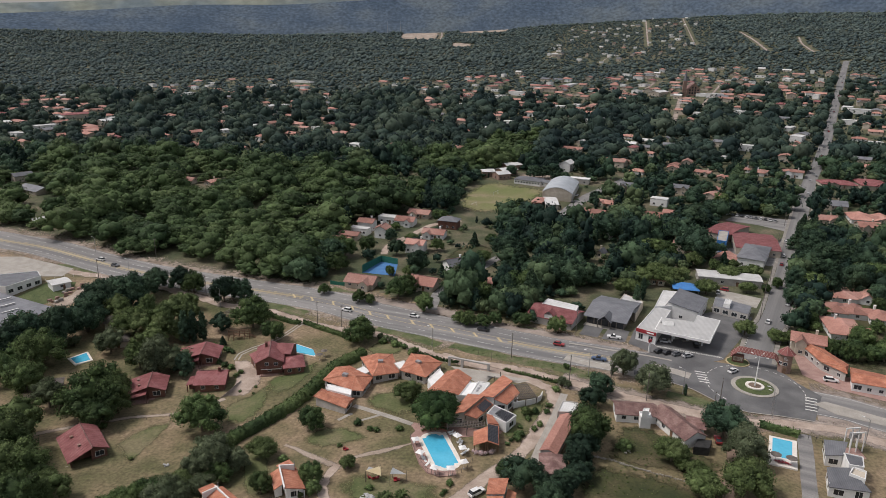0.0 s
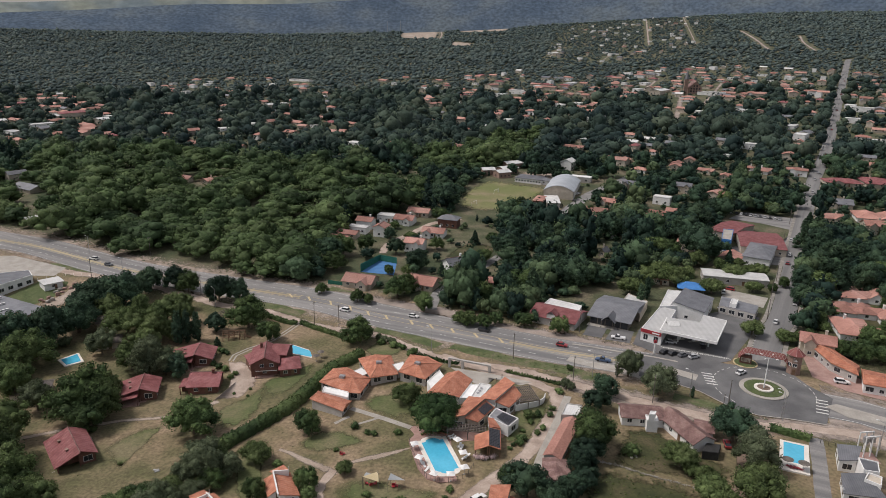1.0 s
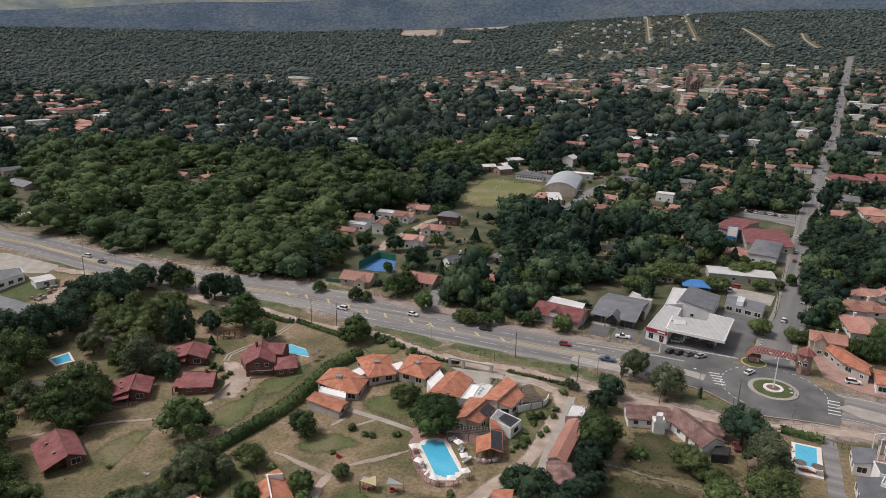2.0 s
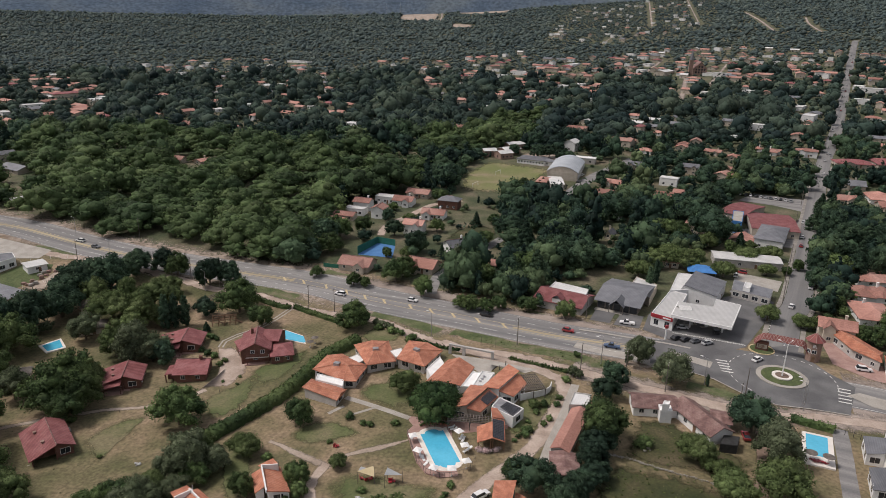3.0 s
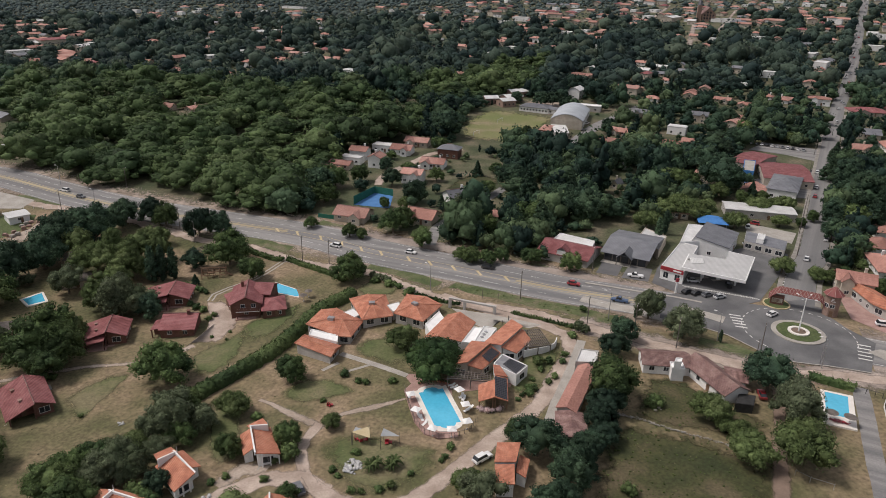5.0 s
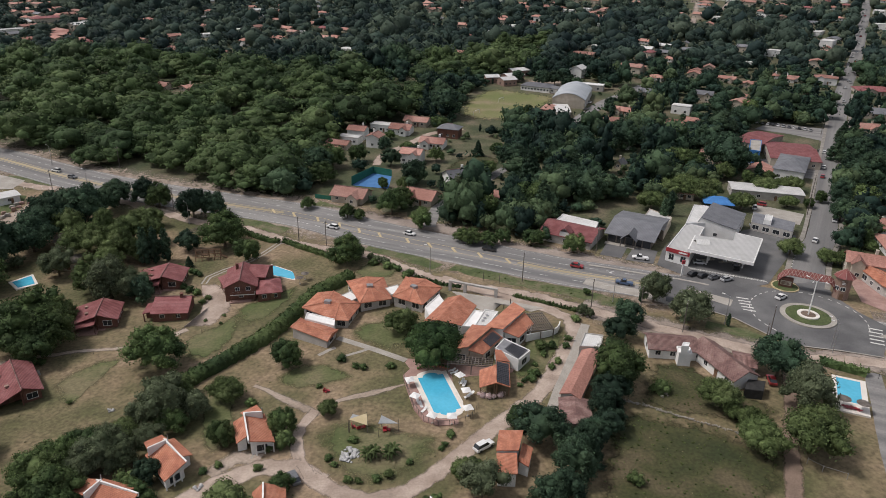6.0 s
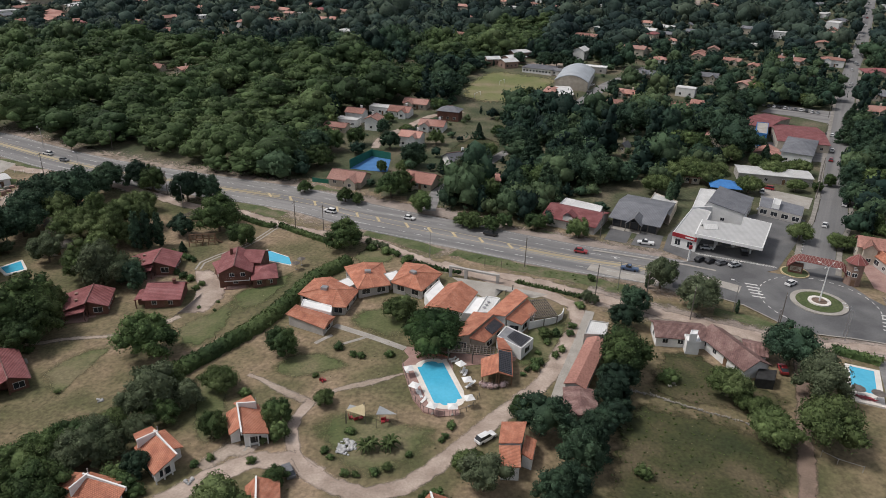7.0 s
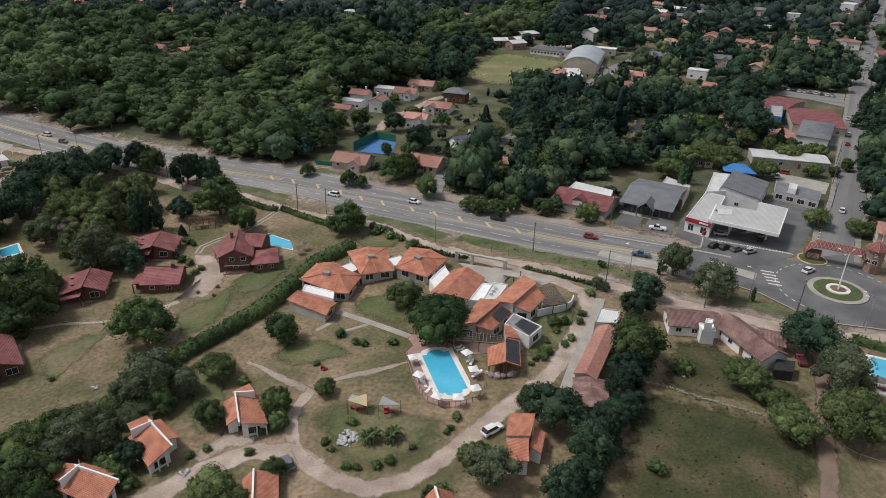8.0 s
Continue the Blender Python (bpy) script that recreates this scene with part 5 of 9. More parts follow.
tent = thing("sheet_shelter", 107.5, 295.8, -12, "shelter covered with bright blue sheeting", "shelter")
bm = bmesh.new()
hip_roof(bm, 11.0, 8.0, 2.8, 2.0, 0.3, 0.08)
part("cover", bm, M["blue_sheet"], tent)
for px in (-5.2, 5.2):
    for py in (-3.7, 3.7):
        part("post", rod(bmesh.new(), (px, py, -0.5), (px, py, 2.8), 0.07, 0.07, 6), M["metal"], tent)
# supermarket
x, y, w, d, turn = corners((150.3, 360.1), (171.6, 354.2), (188.8, 383.2))
market = house(x, y, w, d, turn, 3.7, 1.6, "gable", M["roof_red"], M["cream"], "large hall with a red sheet roof beside the avenue", "hall", name="market_hall", windows=4, over=0.4)
x, y, w, d, turn = corners((151.7, 386.5), (161.2, 377.4), (175.8, 403.9))
house(x, y, w, d, turn, 3.7, 1.5, "gable", M["roof_red"], M["cream"], "red-roofed side hall of the market", "hall", name="market_hall", windows=2)
block([(145.1, 362.5), (149.5, 360.2), (158.9, 381.6), (153.7, 383.1)], 6.0, M["concrete"], M["blue_sheet"], "bright blue service block of the market", "service_block")
tagged(patch("car_park", [(173.9, 427.0), (190.2, 443.9), (215.5, 430.6), (201.7, 405.3), (191.1, 417.2)], 0.1, M["asphalt"], False), "grey asphalt car park behind the market", "car park", kind="structure")
CLEAR_AREAS.append([(149.7, 378.2), (168.2, 424.1), (188.6, 440.1), (218.7, 430.8), (181.1, 360.4), (160.9, 364.6)])
tagged(patch("market_yard", [(142.8, 365.4), (156.4, 369.5), (175.3, 359.0), (200.6, 400.0), (202.4, 395.1), (169.6, 337.0), (148.5, 344.4)], 0.09, M["asphalt"], False), "worn asphalt yard round the market", "yard", kind="structure")
x, y, w, d, turn = corners((147.7, 338.0), (158.5, 331.9), (171.8, 357.8))
house(x, y, w, d, turn, 4.8, 2.4, "hip", M["roof_grey"], M["white"], "white two-storey house with a black tile roof", name="house", windows=3)


def vault(a, b, c, label):
    """A hall under a barrel roof."""
    x, y, w, d, turn = corners(a, b, c)
    t = thing("sports_hall", x, y, turn, label, "hall")
    bm = bmesh.new()
    n, rows = 16, 2
    ring = []
    for yy in (-d / 2, d / 2):
        ring.append([(w * 1.02 * (i / n - 0.5), yy, 4.9 + 3.7 * (1 - (2 * i / n - 1) ** 2)) for i in range(n + 1)])
    top = [[bm.verts.new(p) for p in row] for row in ring]
    low = [[bm.verts.new((p[0], p[1], p[2] - 0.25)) for p in row] for row in ring]
    for i in range(n):
        bm.faces.new((top[0][i], top[0][i + 1], top[1][i + 1], top[1][i]))
        bm.faces.new((low[0][i], low[1][i], low[1][i + 1], low[0][i + 1]))
        bm.faces.new((low[0][i], low[0][i + 1], top[0][i + 1], top[0][i]))
        bm.faces.new((low[1][i + 1], low[1][i], top[1][i], top[1][i + 1]))
    for i in (0, n):
        bm.faces.new((low[0][i], top[0][i], top[1][i], low[1][i]) if i == 0 else (low[0][i], low[1][i], top[1][i], top[0][i]))
    part("roof", bm, M["roof_blue"], t)
    bm = boxes((-w / 2 + 0.2, w / 2 - 0.2, -d / 2 + 0.2, d / 2 - 0.2, -1.5, 4.75))
    for yy, s in ((-d / 2 + 0.3, 1), (d / 2 - 0.3, -1)):
        v = [bm.verts.new(((w - 0.4) * (i / n - 0.5), yy, 4.7 + 3.5 * (1 - (2 * i / n - 1) ** 2))) for i in range(n + 1)]
        bm.faces.new(v[::s])
    part("wall", bm, M["cream"], t)
    for k in range(7):
        q = -d / 2 + d * (k + 0.5) / 7
        part("pilaster", boxes((w / 2 - 0.15, w / 2 + 0.35, q - 0.45, q + 0.45, -1.5, 4.7)), M["white"], t)
        part("window", boxes((w / 2 - 0.22, w / 2 - 0.17, q + 0.9, q + 2.6, 2.4, 4.0)), M["glass"], t)
    CLEAR_SPOTS.append((x, y, max(w, d) * 0.6))
    yard(x, y, w)


vault((60.9, 470.1), (80.4, 464.6), (98.3, 505.4), "sports hall under a pale blue-grey arched roof")
x, y, w, d, turn = corners((54.7, 448.2), (60.8, 446.1), (65.7, 461.4))
house(x, y, w, d, turn, 3.2, 1.0, "hip", M["roof_town"], M["brick"], "low brick changing rooms with a clay tile roof", "building", name="changing_rooms", windows=2)
x, y, w, d, turn = corners((60.9, 443.2), (68.9, 442.8), (74.9, 464.0))
house(x, y, w, d, turn, 3.0, 0.6, "gable", M["roof_metal"], M["grey_wall"], "open shed with a pale metal roof beside the sports hall", "shed", name="hall_shed", windows=0)
x, y, w, d, turn = corners((49.0, 514.2), (67.5, 505.7), (72.0, 518.7))
house(x, y, w, max(d, 8), turn, 3.4, 1.6, "hip", M["roof_grey"], M["white"], "long white classroom block with a grey sheet roof", "school", name="classroom_block", windows=9, panes=False)
house(72.2, 509.7, 9, 7, turn, 3.0, 1.2, "gable", M["roof_grey"], M["white"], "short white classroom block with a grey sheet roof", "school", name="classroom_block", windows=2, panes=False)
for q, w, d, turn in (((39.8, 530.0), 11, 9, 30), ((44.8, 544.4), 15, 9, 35), ((50.3, 563.7), 15, 9, 30), ((29.2, 536.5), 10, 6, 20)):
    house(*q, w, d, turn, 4.2, 1.5, "gable", M["roof_metal"], M["brick_pale"], "brick school wing with a pale metal roof", "school", name="school_wing", windows=3, panes=False, group="school wings")
house(95.6, 564.1, 12, 9, 60, 6.4, 2.2, "gable", M["roof_metal"], M["white"], "tall white gabled hall behind the school", "hall", name="white_hall", windows=2, panes=False)
house(97.2, 521.3, 18, 7, -20, 3.6, 0.4, "flat", M["white"], M["grey_wall"], "long low building with a white flat roof", "building", name="flat_building", windows=3, panes=False)
FIELD = [(7.0, 460.0), (14.1, 486.8), (26.0, 513.2), (38.1, 516.6), (49.0, 508.8), (70.2, 497.3), (60.5, 470.0), (54.4, 448.2), (49.2, 433.4), (30.8, 428.4), (8.6, 431.0)]
tagged(patch("playing_field", FIELD, 0.08, M["pitch"], True), "worn yellow-green grass playing field", "field", kind="structure")
tagged(patch("school_yard", [(46.9, 519.5), (54.9, 547.6), (75.5, 562.2), (86.6, 543.0), (79.1, 505.2), (70.4, 499.0), (56.6, 509.7)], 0.05, M["dirt"], True), "bare reddish earth yard of the school", "yard", kind="structure")
CLEAR_AREAS.append([(4.3, 447.6), (13.4, 493.6), (26.4, 522.6), (37.2, 537.5), (56.2, 551.8), (85.4, 550.9), (107.1, 533.3), (92.9, 476.8), (74.5, 433.7), (58.2, 418.5), (45.4, 411.8), (26.3, 409.5), (6.3, 412.2)])
for q in ((32.5, 477.7), (16.2, 443.3)):
    goal = thing("goal", *q, 60, "white football goal on the worn field", "goal", "football goals")
    for px in (-3.6, 3.6):
        part("post", rod(bmesh.new(), (px, 0, -0.2), (px, 0, 2.4), 0.09, 0.09, 6), M["white"], goal)
    part("crossbar", rod(bmesh.new(), (-3.7, 0, 2.4), (3.7, 0, 2.4), 0.09, 0.09, 6), M["white"], goal)
FIELD_ROAD = [(66.3, 418.0), (82.8, 451.6), (98.5, 481.7), (123.7, 515.8), (138.4, 537.6)]
tagged(ribbon("road_field", FIELD_ROAD, 8.0, 0.1, M["asphalt"], 0.2), "grey street past the sports hall", "road", kind="structure")
CLEAR_LINES.append((FIELD_ROAD, 10.0))
tagged(patch("meadow_small", [(-0.9, 338.4), (12.0, 363.6), (25.9, 354.2), (18.5, 334.2), (5.1, 320.5)], 0.06, M["green_field"], True), "overgrown green plot between houses", "meadow", kind="structure")
CLEAR_AREAS.append([(-3.3, 332.8), (12.1, 367.4), (26.8, 356.1), (18.2, 326.5), (5.1, 311.4)])
LANE = [(-6.0, 270.1), (-3.5, 289.2), (6.1, 304.7), (15.6, 321.1), (26.2, 340.6)]
tagged(ribbon("road_lane", LANE, 4.5, 0.1, M["asphalt"], 0.2), "narrow grey lane between gardens", "road", kind="structure")
CLEAR_LINES.append((LANE, 5.0))
LANE_WEST = [(-33.0, 342.0), (-31.2, 356.7), (-20.3, 376.5), (-11.8, 393.3), (-3.8, 402.7), (7.6, 408.4)]
tagged(ribbon("road_lane_west", LANE_WEST, 5.0, 0.1, M["track"], 0.3), "sandy lane between white houses", "road", kind="structure")
CLEAR_LINES.append((LANE_WEST, 7.0))
# ball court behind green netting
court = [(-40.6, 315.5), (-33.1, 330.9), (-24.5, 326.8), (-24.6, 311.0)]
tagged(patch("ball_court", court, 0.1, M["court"], False), "blue hard court", "court", kind="structure")
CLEAR_AREAS.append([(-46.8, 295.9), (-48.7, 314.1), (-32.9, 338.4), (-22.9, 329.8), (-21.3, 301.4), (-34.5, 292.8)])
net = thing("windbreak", *court[0], 0, "green windbreak netting round the court", "fence")
for a, b in ((court[0], court[1]), (court[1], court[2])):
    p, q = Vector(a) - Vector(court[0]), Vector(b) - Vector(court[0])
    n = (q - p).normalized()
    n = Vector((-n.y, n.x)) * 0.08
    part("net", solid(bmesh.new(), [p, q, q + n, p + n], -0.4, 4.0), M["green_net"], net)
fence = thing("green_fence", -53.6, 301.2, 0, "low green sheet fence at the roadside", "fence")
p, q = Vector((0, 0)), Vector((-42.5, 297.6)) - Vector((-53.6, 301.2))
part("panel", solid(bmesh.new(), [p, q, q + Vector((0, 0.1)), p + Vector((0, 0.1))], -0.3, 1.8), M["green_net"], fence)

# east of the avenue: shops under long tiled roofs
wing(0, [(129.7, 232.5), (135.8, 236.9), (136.9, 227.0), (138.6, 218.3), (134.3, 211.4), (129.9, 220.2)], [(131.2, 230.6), (134.1, 213.1)], 3.4, 5.0, M["roof_orange"], M["grey_wall"], "curved row of shops under an orange tile roof", "shop_row", turn=-40, windows=(0, 4, 5), ridge=RIDGE)
wing(0, [(138.0, 216.6), (148.2, 210.8), (143.0, 202.0), (132.6, 205.8)], [(134.6, 209.5), (143.6, 204.7)], 3.4, 5.0, M["roof_orange"], M["white"], "row of shops under an orange tile roof", "shop_row", turn=-15, windows=(0, 2), ridge=RIDGE)
tagged(patch("shop_pavement", [(127.7, 236.4), (133.3, 239.2), (133.5, 225.2), (137.4, 215.7), (144.9, 205.7), (141.1, 199.3), (128.7, 206.5), (122.1, 215.9)], 0.12, M["paving_red"], False), "reddish paved strip before the shops", "pavement", kind="structure")
CLEAR_AREAS.append([(129.0, 241.4), (140.9, 252.8), (162.1, 281.7), (178.8, 304.3), (206.5, 310.3), (192.8, 274.4), (144.9, 196.8), (127.7, 204.6), (119.1, 217.8)])
for pts in ([(51.2, 245.4), (55.5, 255.6), (62.2, 252.8), (57.7, 242.7)], [(58.8, 241.5), (63.8, 251.9), (71.4, 249.3), (67.1, 238.7)]):
    tagged(patch("parking", pts, 0.1, M["dark_asphalt"], False), "dark asphalt parking bay before the shops", "parking", kind="structure")
tagged(ribbon("dirt_verge", [(-51.0, 289.3), (-31.0, 281.6), (-16.1, 274.1), (-0.0, 266.3), (18.4, 252.6), (35.7, 245.6), (51.9, 238.2), (65.7, 232.2)], 11.0, 0.06, M["packed_dirt"], 1.0, across=6), "wide sandy verge before the shops", "verge", kind="structure")


# ---- streets and clearings further off ----
for pts, width in (
    ([(617.0, 2363.8), (531.5, 2010.6), (460.8, 1721.2)], 9.0), ([(747.2, 2408.2), (637.4, 1980.5), (561.6, 1693.1)], 6.0), ([(756.8, 1936.5), (712.7, 1731.0), (650.9, 1502.1)], 12.0),
    ([(834.2, 1769.0), (776.6, 1625.5), (729.5, 1473.8)], 9.0), ([(209.9, 1575.7), (244.3, 1711.7)], 8.0), ([(294.1, 1442.2), (330.0, 1540.0)], 5.0),
    ([(250.1, 793.5), (278.1, 874.8), (308.9, 966.0)], 11.0), ([(262.9, 1011.2), (301.5, 1092.3), (330.8, 1159.4)], 9.0), ([(314.0, 895.8), (405.7, 1085.3)], 7.0), ([(-47.1, 2615.0), (-37.6, 2318.6), (-41.0, 2139.4)], 9.0),
):
    tagged(ribbon("road_far", pts, width * 0.75, 0.15, M["packed_dirt"], 0.2), "pale unpaved street climbing the hillside", "road", kind="structure")
    CLEAR_LINES.append((pts, width * 0.5 + 6))
for pts in ([(-166.5, 2212.4), (-168.2, 2461.6), (-51.2, 2442.1), (-51.0, 2142.4)], [(-25.7, 2517.5), (111.4, 2540.7), (243.5, 2489.6), (155.5, 2307.3), (30.9, 2332.6)], [(-7.2, 2062.5), (49.5, 2011.6), (44.5, 1920.5), (-3.5, 1950.7)]):
    tagged(patch("clearing", pts, 0.15, M["dirt"], True), "pale bare clearing on the hillside", "ground", kind="structure")
    CLEAR_AREAS.append(pts)
# brick church with a spire in the town centre
church = house(334.8, 997.4, 24, 17, 82, 8.0, 9.0, "gable", M["roof_brown"], M["brick_pale"], "brown brick church with a steep gable and a slim spire", "church", name="church", windows=0, panes=False)
part("tower", boxes((-12, -7, 10, 15, -1, 19)), M["brick_pale"], church)
part("spire", rod(bmesh.new(), (-9.5, 12.5, 19), (-9.5, 12.5, 33), 3.2, 0.05, 4), M["roof_grey"], church)
for k in range(4):
    for row in range(2 if k in (0, 3) else 3):
        part("window", boxes((-12.12, -12.02, -6.4 + k * 3.6, -4.4 + k * 3.6, 2.0 + row * 3.6, 4.4 + row * 3.6)), M["glass"], church)
chapel = house(167.1, 782.3, 9, 7, 30, 6.0, 3.0, "gable", M["roof_grey"], M["white"], "small white chapel with a square tower", "chapel", name="chapel", windows=1, panes=False)
part("tower", boxes((-6.5, -3.5, -1.5, 1.5, -1, 11)), M["white"], chapel)
for px, py in ((-243.9, 2683.3), (-194.8, 2665.4)):
    mast = thing("radio_mast", px, py, 0, "thin lattice radio mast on the far hill", "radio mast", "radio masts")
    for a in range(3):
        part("leg", rod(bmesh.new(), (1.2 * math.cos(a * 2.09), 1.2 * math.sin(a * 2.09), -2), (0.2 * math.cos(a * 2.09), 0.2 * math.sin(a * 2.09), 45), 0.3, 0.2, 5), M["metal"], mast)


# ---- roundabout island, kerbs and road markings ----
def ring_mesh(r0, r1, z0, z1, n=48):
    bm = bmesh.new()
    loops = [[bm.verts.new((r * math.cos(i * math.tau / n), r * math.sin(i * math.tau / n), z)) for i in range(n)] for r, z in ((r0, z0), (r0, z1), (r1, z1), (r1, z0))]
    for a, b in zip(loops, loops[1:]):
        for i in range(n):
            j = (i + 1) % n
            bm.faces.new((a[i], a[j], b[j], b[i]))
    bmesh.ops.recalc_face_normals(bm, faces=bm.faces[:])
    return bm


island = thing("roundabout_island", *ROUND, 0, "round grass island ringed with pale stones", "island")
part("kerb", ring_mesh(5.9, 7.3, -0.3, 0.35), M["concrete"], island, "pale stone kerb ring")
part("grass", solid(bmesh.new(), circle(0, 0, 5.88, 40), -0.3, 0.42), M["turf"], island, "green turf ring")
part("inner_kerb", ring_mesh(2.0, 2.9, -0.3, 0.75), M["tile_white"], island, "white inner stone ring")
part("soil", solid(bmesh.new(), circle(0, 0, 1.98, 24), -0.3, 0.6), M["bed_soil"], island)


def offset_line(line, off):
    pts, out = densify(line, 3.0), []
    for i, p in enumerate(pts):
        d = (pts[min(i + 1, len(pts) - 1)] - pts[max(i - 1, 0)]).normalized()
        out.append(p + Vector((-d.y, d.x)) * off)
    return out


def stripe(points, width, mat, parent, lift=0.115):
    o = ribbon("lane_mark", points, width, lift, mat, 0, False, 1)
    o.parent = parent
    return o


def dashes(line, off, on, gap, width, mat, parent, start=0.0, end=1e9, lift=0.115):
    pts, run = offset_line(line, off), 0.0
    current = []
    for p, q in zip(pts, pts[1:]):
        if start < run < end and (run % (on + gap)) < on:
            current.append(p)
        elif len(current) > 0:
            current.append(p)
            stripe(current, width, mat, parent, lift)
            current = []
        run += (q - p).length


road = bpy.data.objects["road"]
road_east = bpy.data.objects["road_east"]
for off, mat in ((9.6, "white_line"), (-8.7, "white_line"), (1.6, "yellow_line"), (-1.6, "yellow_line")):
    stripe(offset_line(HIGHWAY, off), 0.1 if mat == "white_line" else 0.2, M[mat], road)
for off in (5.4, -5.0):
    dashes(HIGHWAY, off, 2.2, 2.8, 0.16, M["white_line"], road, 60)
# slanted yellow bars between the carriageways
pts, run = offset_line(HIGHWAY, 0), 0.0
mark = 0.0
for p, q in zip(pts, pts[1:]):
    run += (q - p).length
    if run > mark and 375 < run < 485:
        d = (q - p).normalized()
        n = Vector((-d.y, d.x))
        stripe([p + n * 1.35 - d * 1.45, p - n * 1.35 + d * 1.45], 0.85, M["yellow_line"], road, 0.12)
        mark = run + 9.0
median = offset_line(HIGHWAY, 0)
stripe([p for p in median if p.x > 22], 1.5, M["median"], road, 0.112)
stripe([p for p in median if p.x < -62], 1.6, M["median"], road, 0.112)
for off in (7.4, -7.4, 0.3, -0.3):
    stripe(offset_line(HIGHWAY_EAST, off), 0.2, M["white_line" if abs(off) > 1 else "yellow_line"], road_east)
# pale splitter islands either side of the roundabout
tagged(patch("splitter_west", [(73.1, 221.6), (84.0, 214.6), (81.7, 210.6), (71.4, 218.8)], 0.22, M["concrete"], False), "pale concrete splitter island", "traffic island", kind="structure")
tagged(patch("splitter_east", [(116.3, 196.4), (120.7, 198.0), (134.6, 188.9), (131.9, 184.4), (120.2, 190.2)], 0.22, M["concrete"], False), "pale concrete splitter island", "traffic island", kind="structure")
tagged(ribbon("layby", [(42.7, 225.1), (51.4, 220.4), (59.8, 216.4), (66.8, 211.2)], 4.5, 0.115, M["concrete"], 0.3), "pale concrete lay-by at the bus stop", "lay-by", kind="structure")
verge = [(2.9, 236.7), (16.9, 227.8), (32.3, 219.9), (44.0, 214.7), (52.2, 210.5)]
tagged(ribbon("verge", verge, 6.0, 0.05, M["verge_grass"], 0.8), "uneven grass verge beside the highway", "verge", kind="structure")
for a in ([(-27.5, 252.4), (-14.1, 245.9), (-2.3, 236.1)], [(-137.2, 310.8), (-111.6, 299.0), (-86.7, 284.4), (-58.7, 269.1)], [(71.3, 200.1), (79.6, 195.7), (86.9, 189.9), (94.5, 186.0)], [(-189.5, 317.7), (-158.5, 310.1), (-146.3, 306.8)], [(-52.2, 296.0), (-42.5, 289.1), (-28.9, 281.5)], [(29.3, 251.7), (36.0, 247.4)]):
    tagged(ribbon("verge", a, 5.0, 0.05, M["verge_grass"], 0.8), "uneven grass verge beside the highway", "verge", kind="structure")
# zebra and hatch bars
deck = bpy.data.objects["road_roundabout"]
for k in range(26):
    a = Vector((78.2, 235.8)).lerp(Vector((98.8, 227.8)), k / 25)
    stripe([a + Vector((-0.4, 0.7)), a + Vector((0.4, -0.7))], 0.3, M["white_line"], deck, 0.15)
for k in range(10):
    a = Vector((107.0, 232.2)).lerp(Vector((119.2, 253.4)), k / 9)
    stripe([a + Vector((-1.2, -0.2)), a + Vector((1.2, 0.2))], 0.5, M["white_line"], deck, 0.15)
for k in range(5):
    a = Vector((87.2, 216.0)).lerp(Vector((86.4, 208.6)), k / 4)
    stripe([a + Vector((-1.6, 0.5)), a + Vector((1.6, -0.5))], 0.6, M["white_line"], deck, 0.15)
    a = Vector((117.2, 199.9)).lerp(Vector((113.6, 192.4)), k / 4)
    stripe([a + Vector((-1.6, 0.6)), a + Vector((1.6, -0.6))], 0.6, M["white_line"], deck, 0.15)
ringline = [Vector(p) for p in circle(*ROUND, 15.2, 72)]
for k in range(0, 72, 2):
    if k not in range(44, 66):
        stripe(ringline[k:k + 2], 0.25, M["white_line"], deck, 0.15)
avenue_road = bpy.data.objects["road_avenue"]
for off in (5.8, -5.8):
    walk_strip = ribbon("pavement", offset_line(AVENUE[:5], off), 1.6, 0.2, M["pavement"], 0, False, 2)
    tagged(walk_strip, "worn concrete pavement beside the avenue", "pavement", kind="structure")


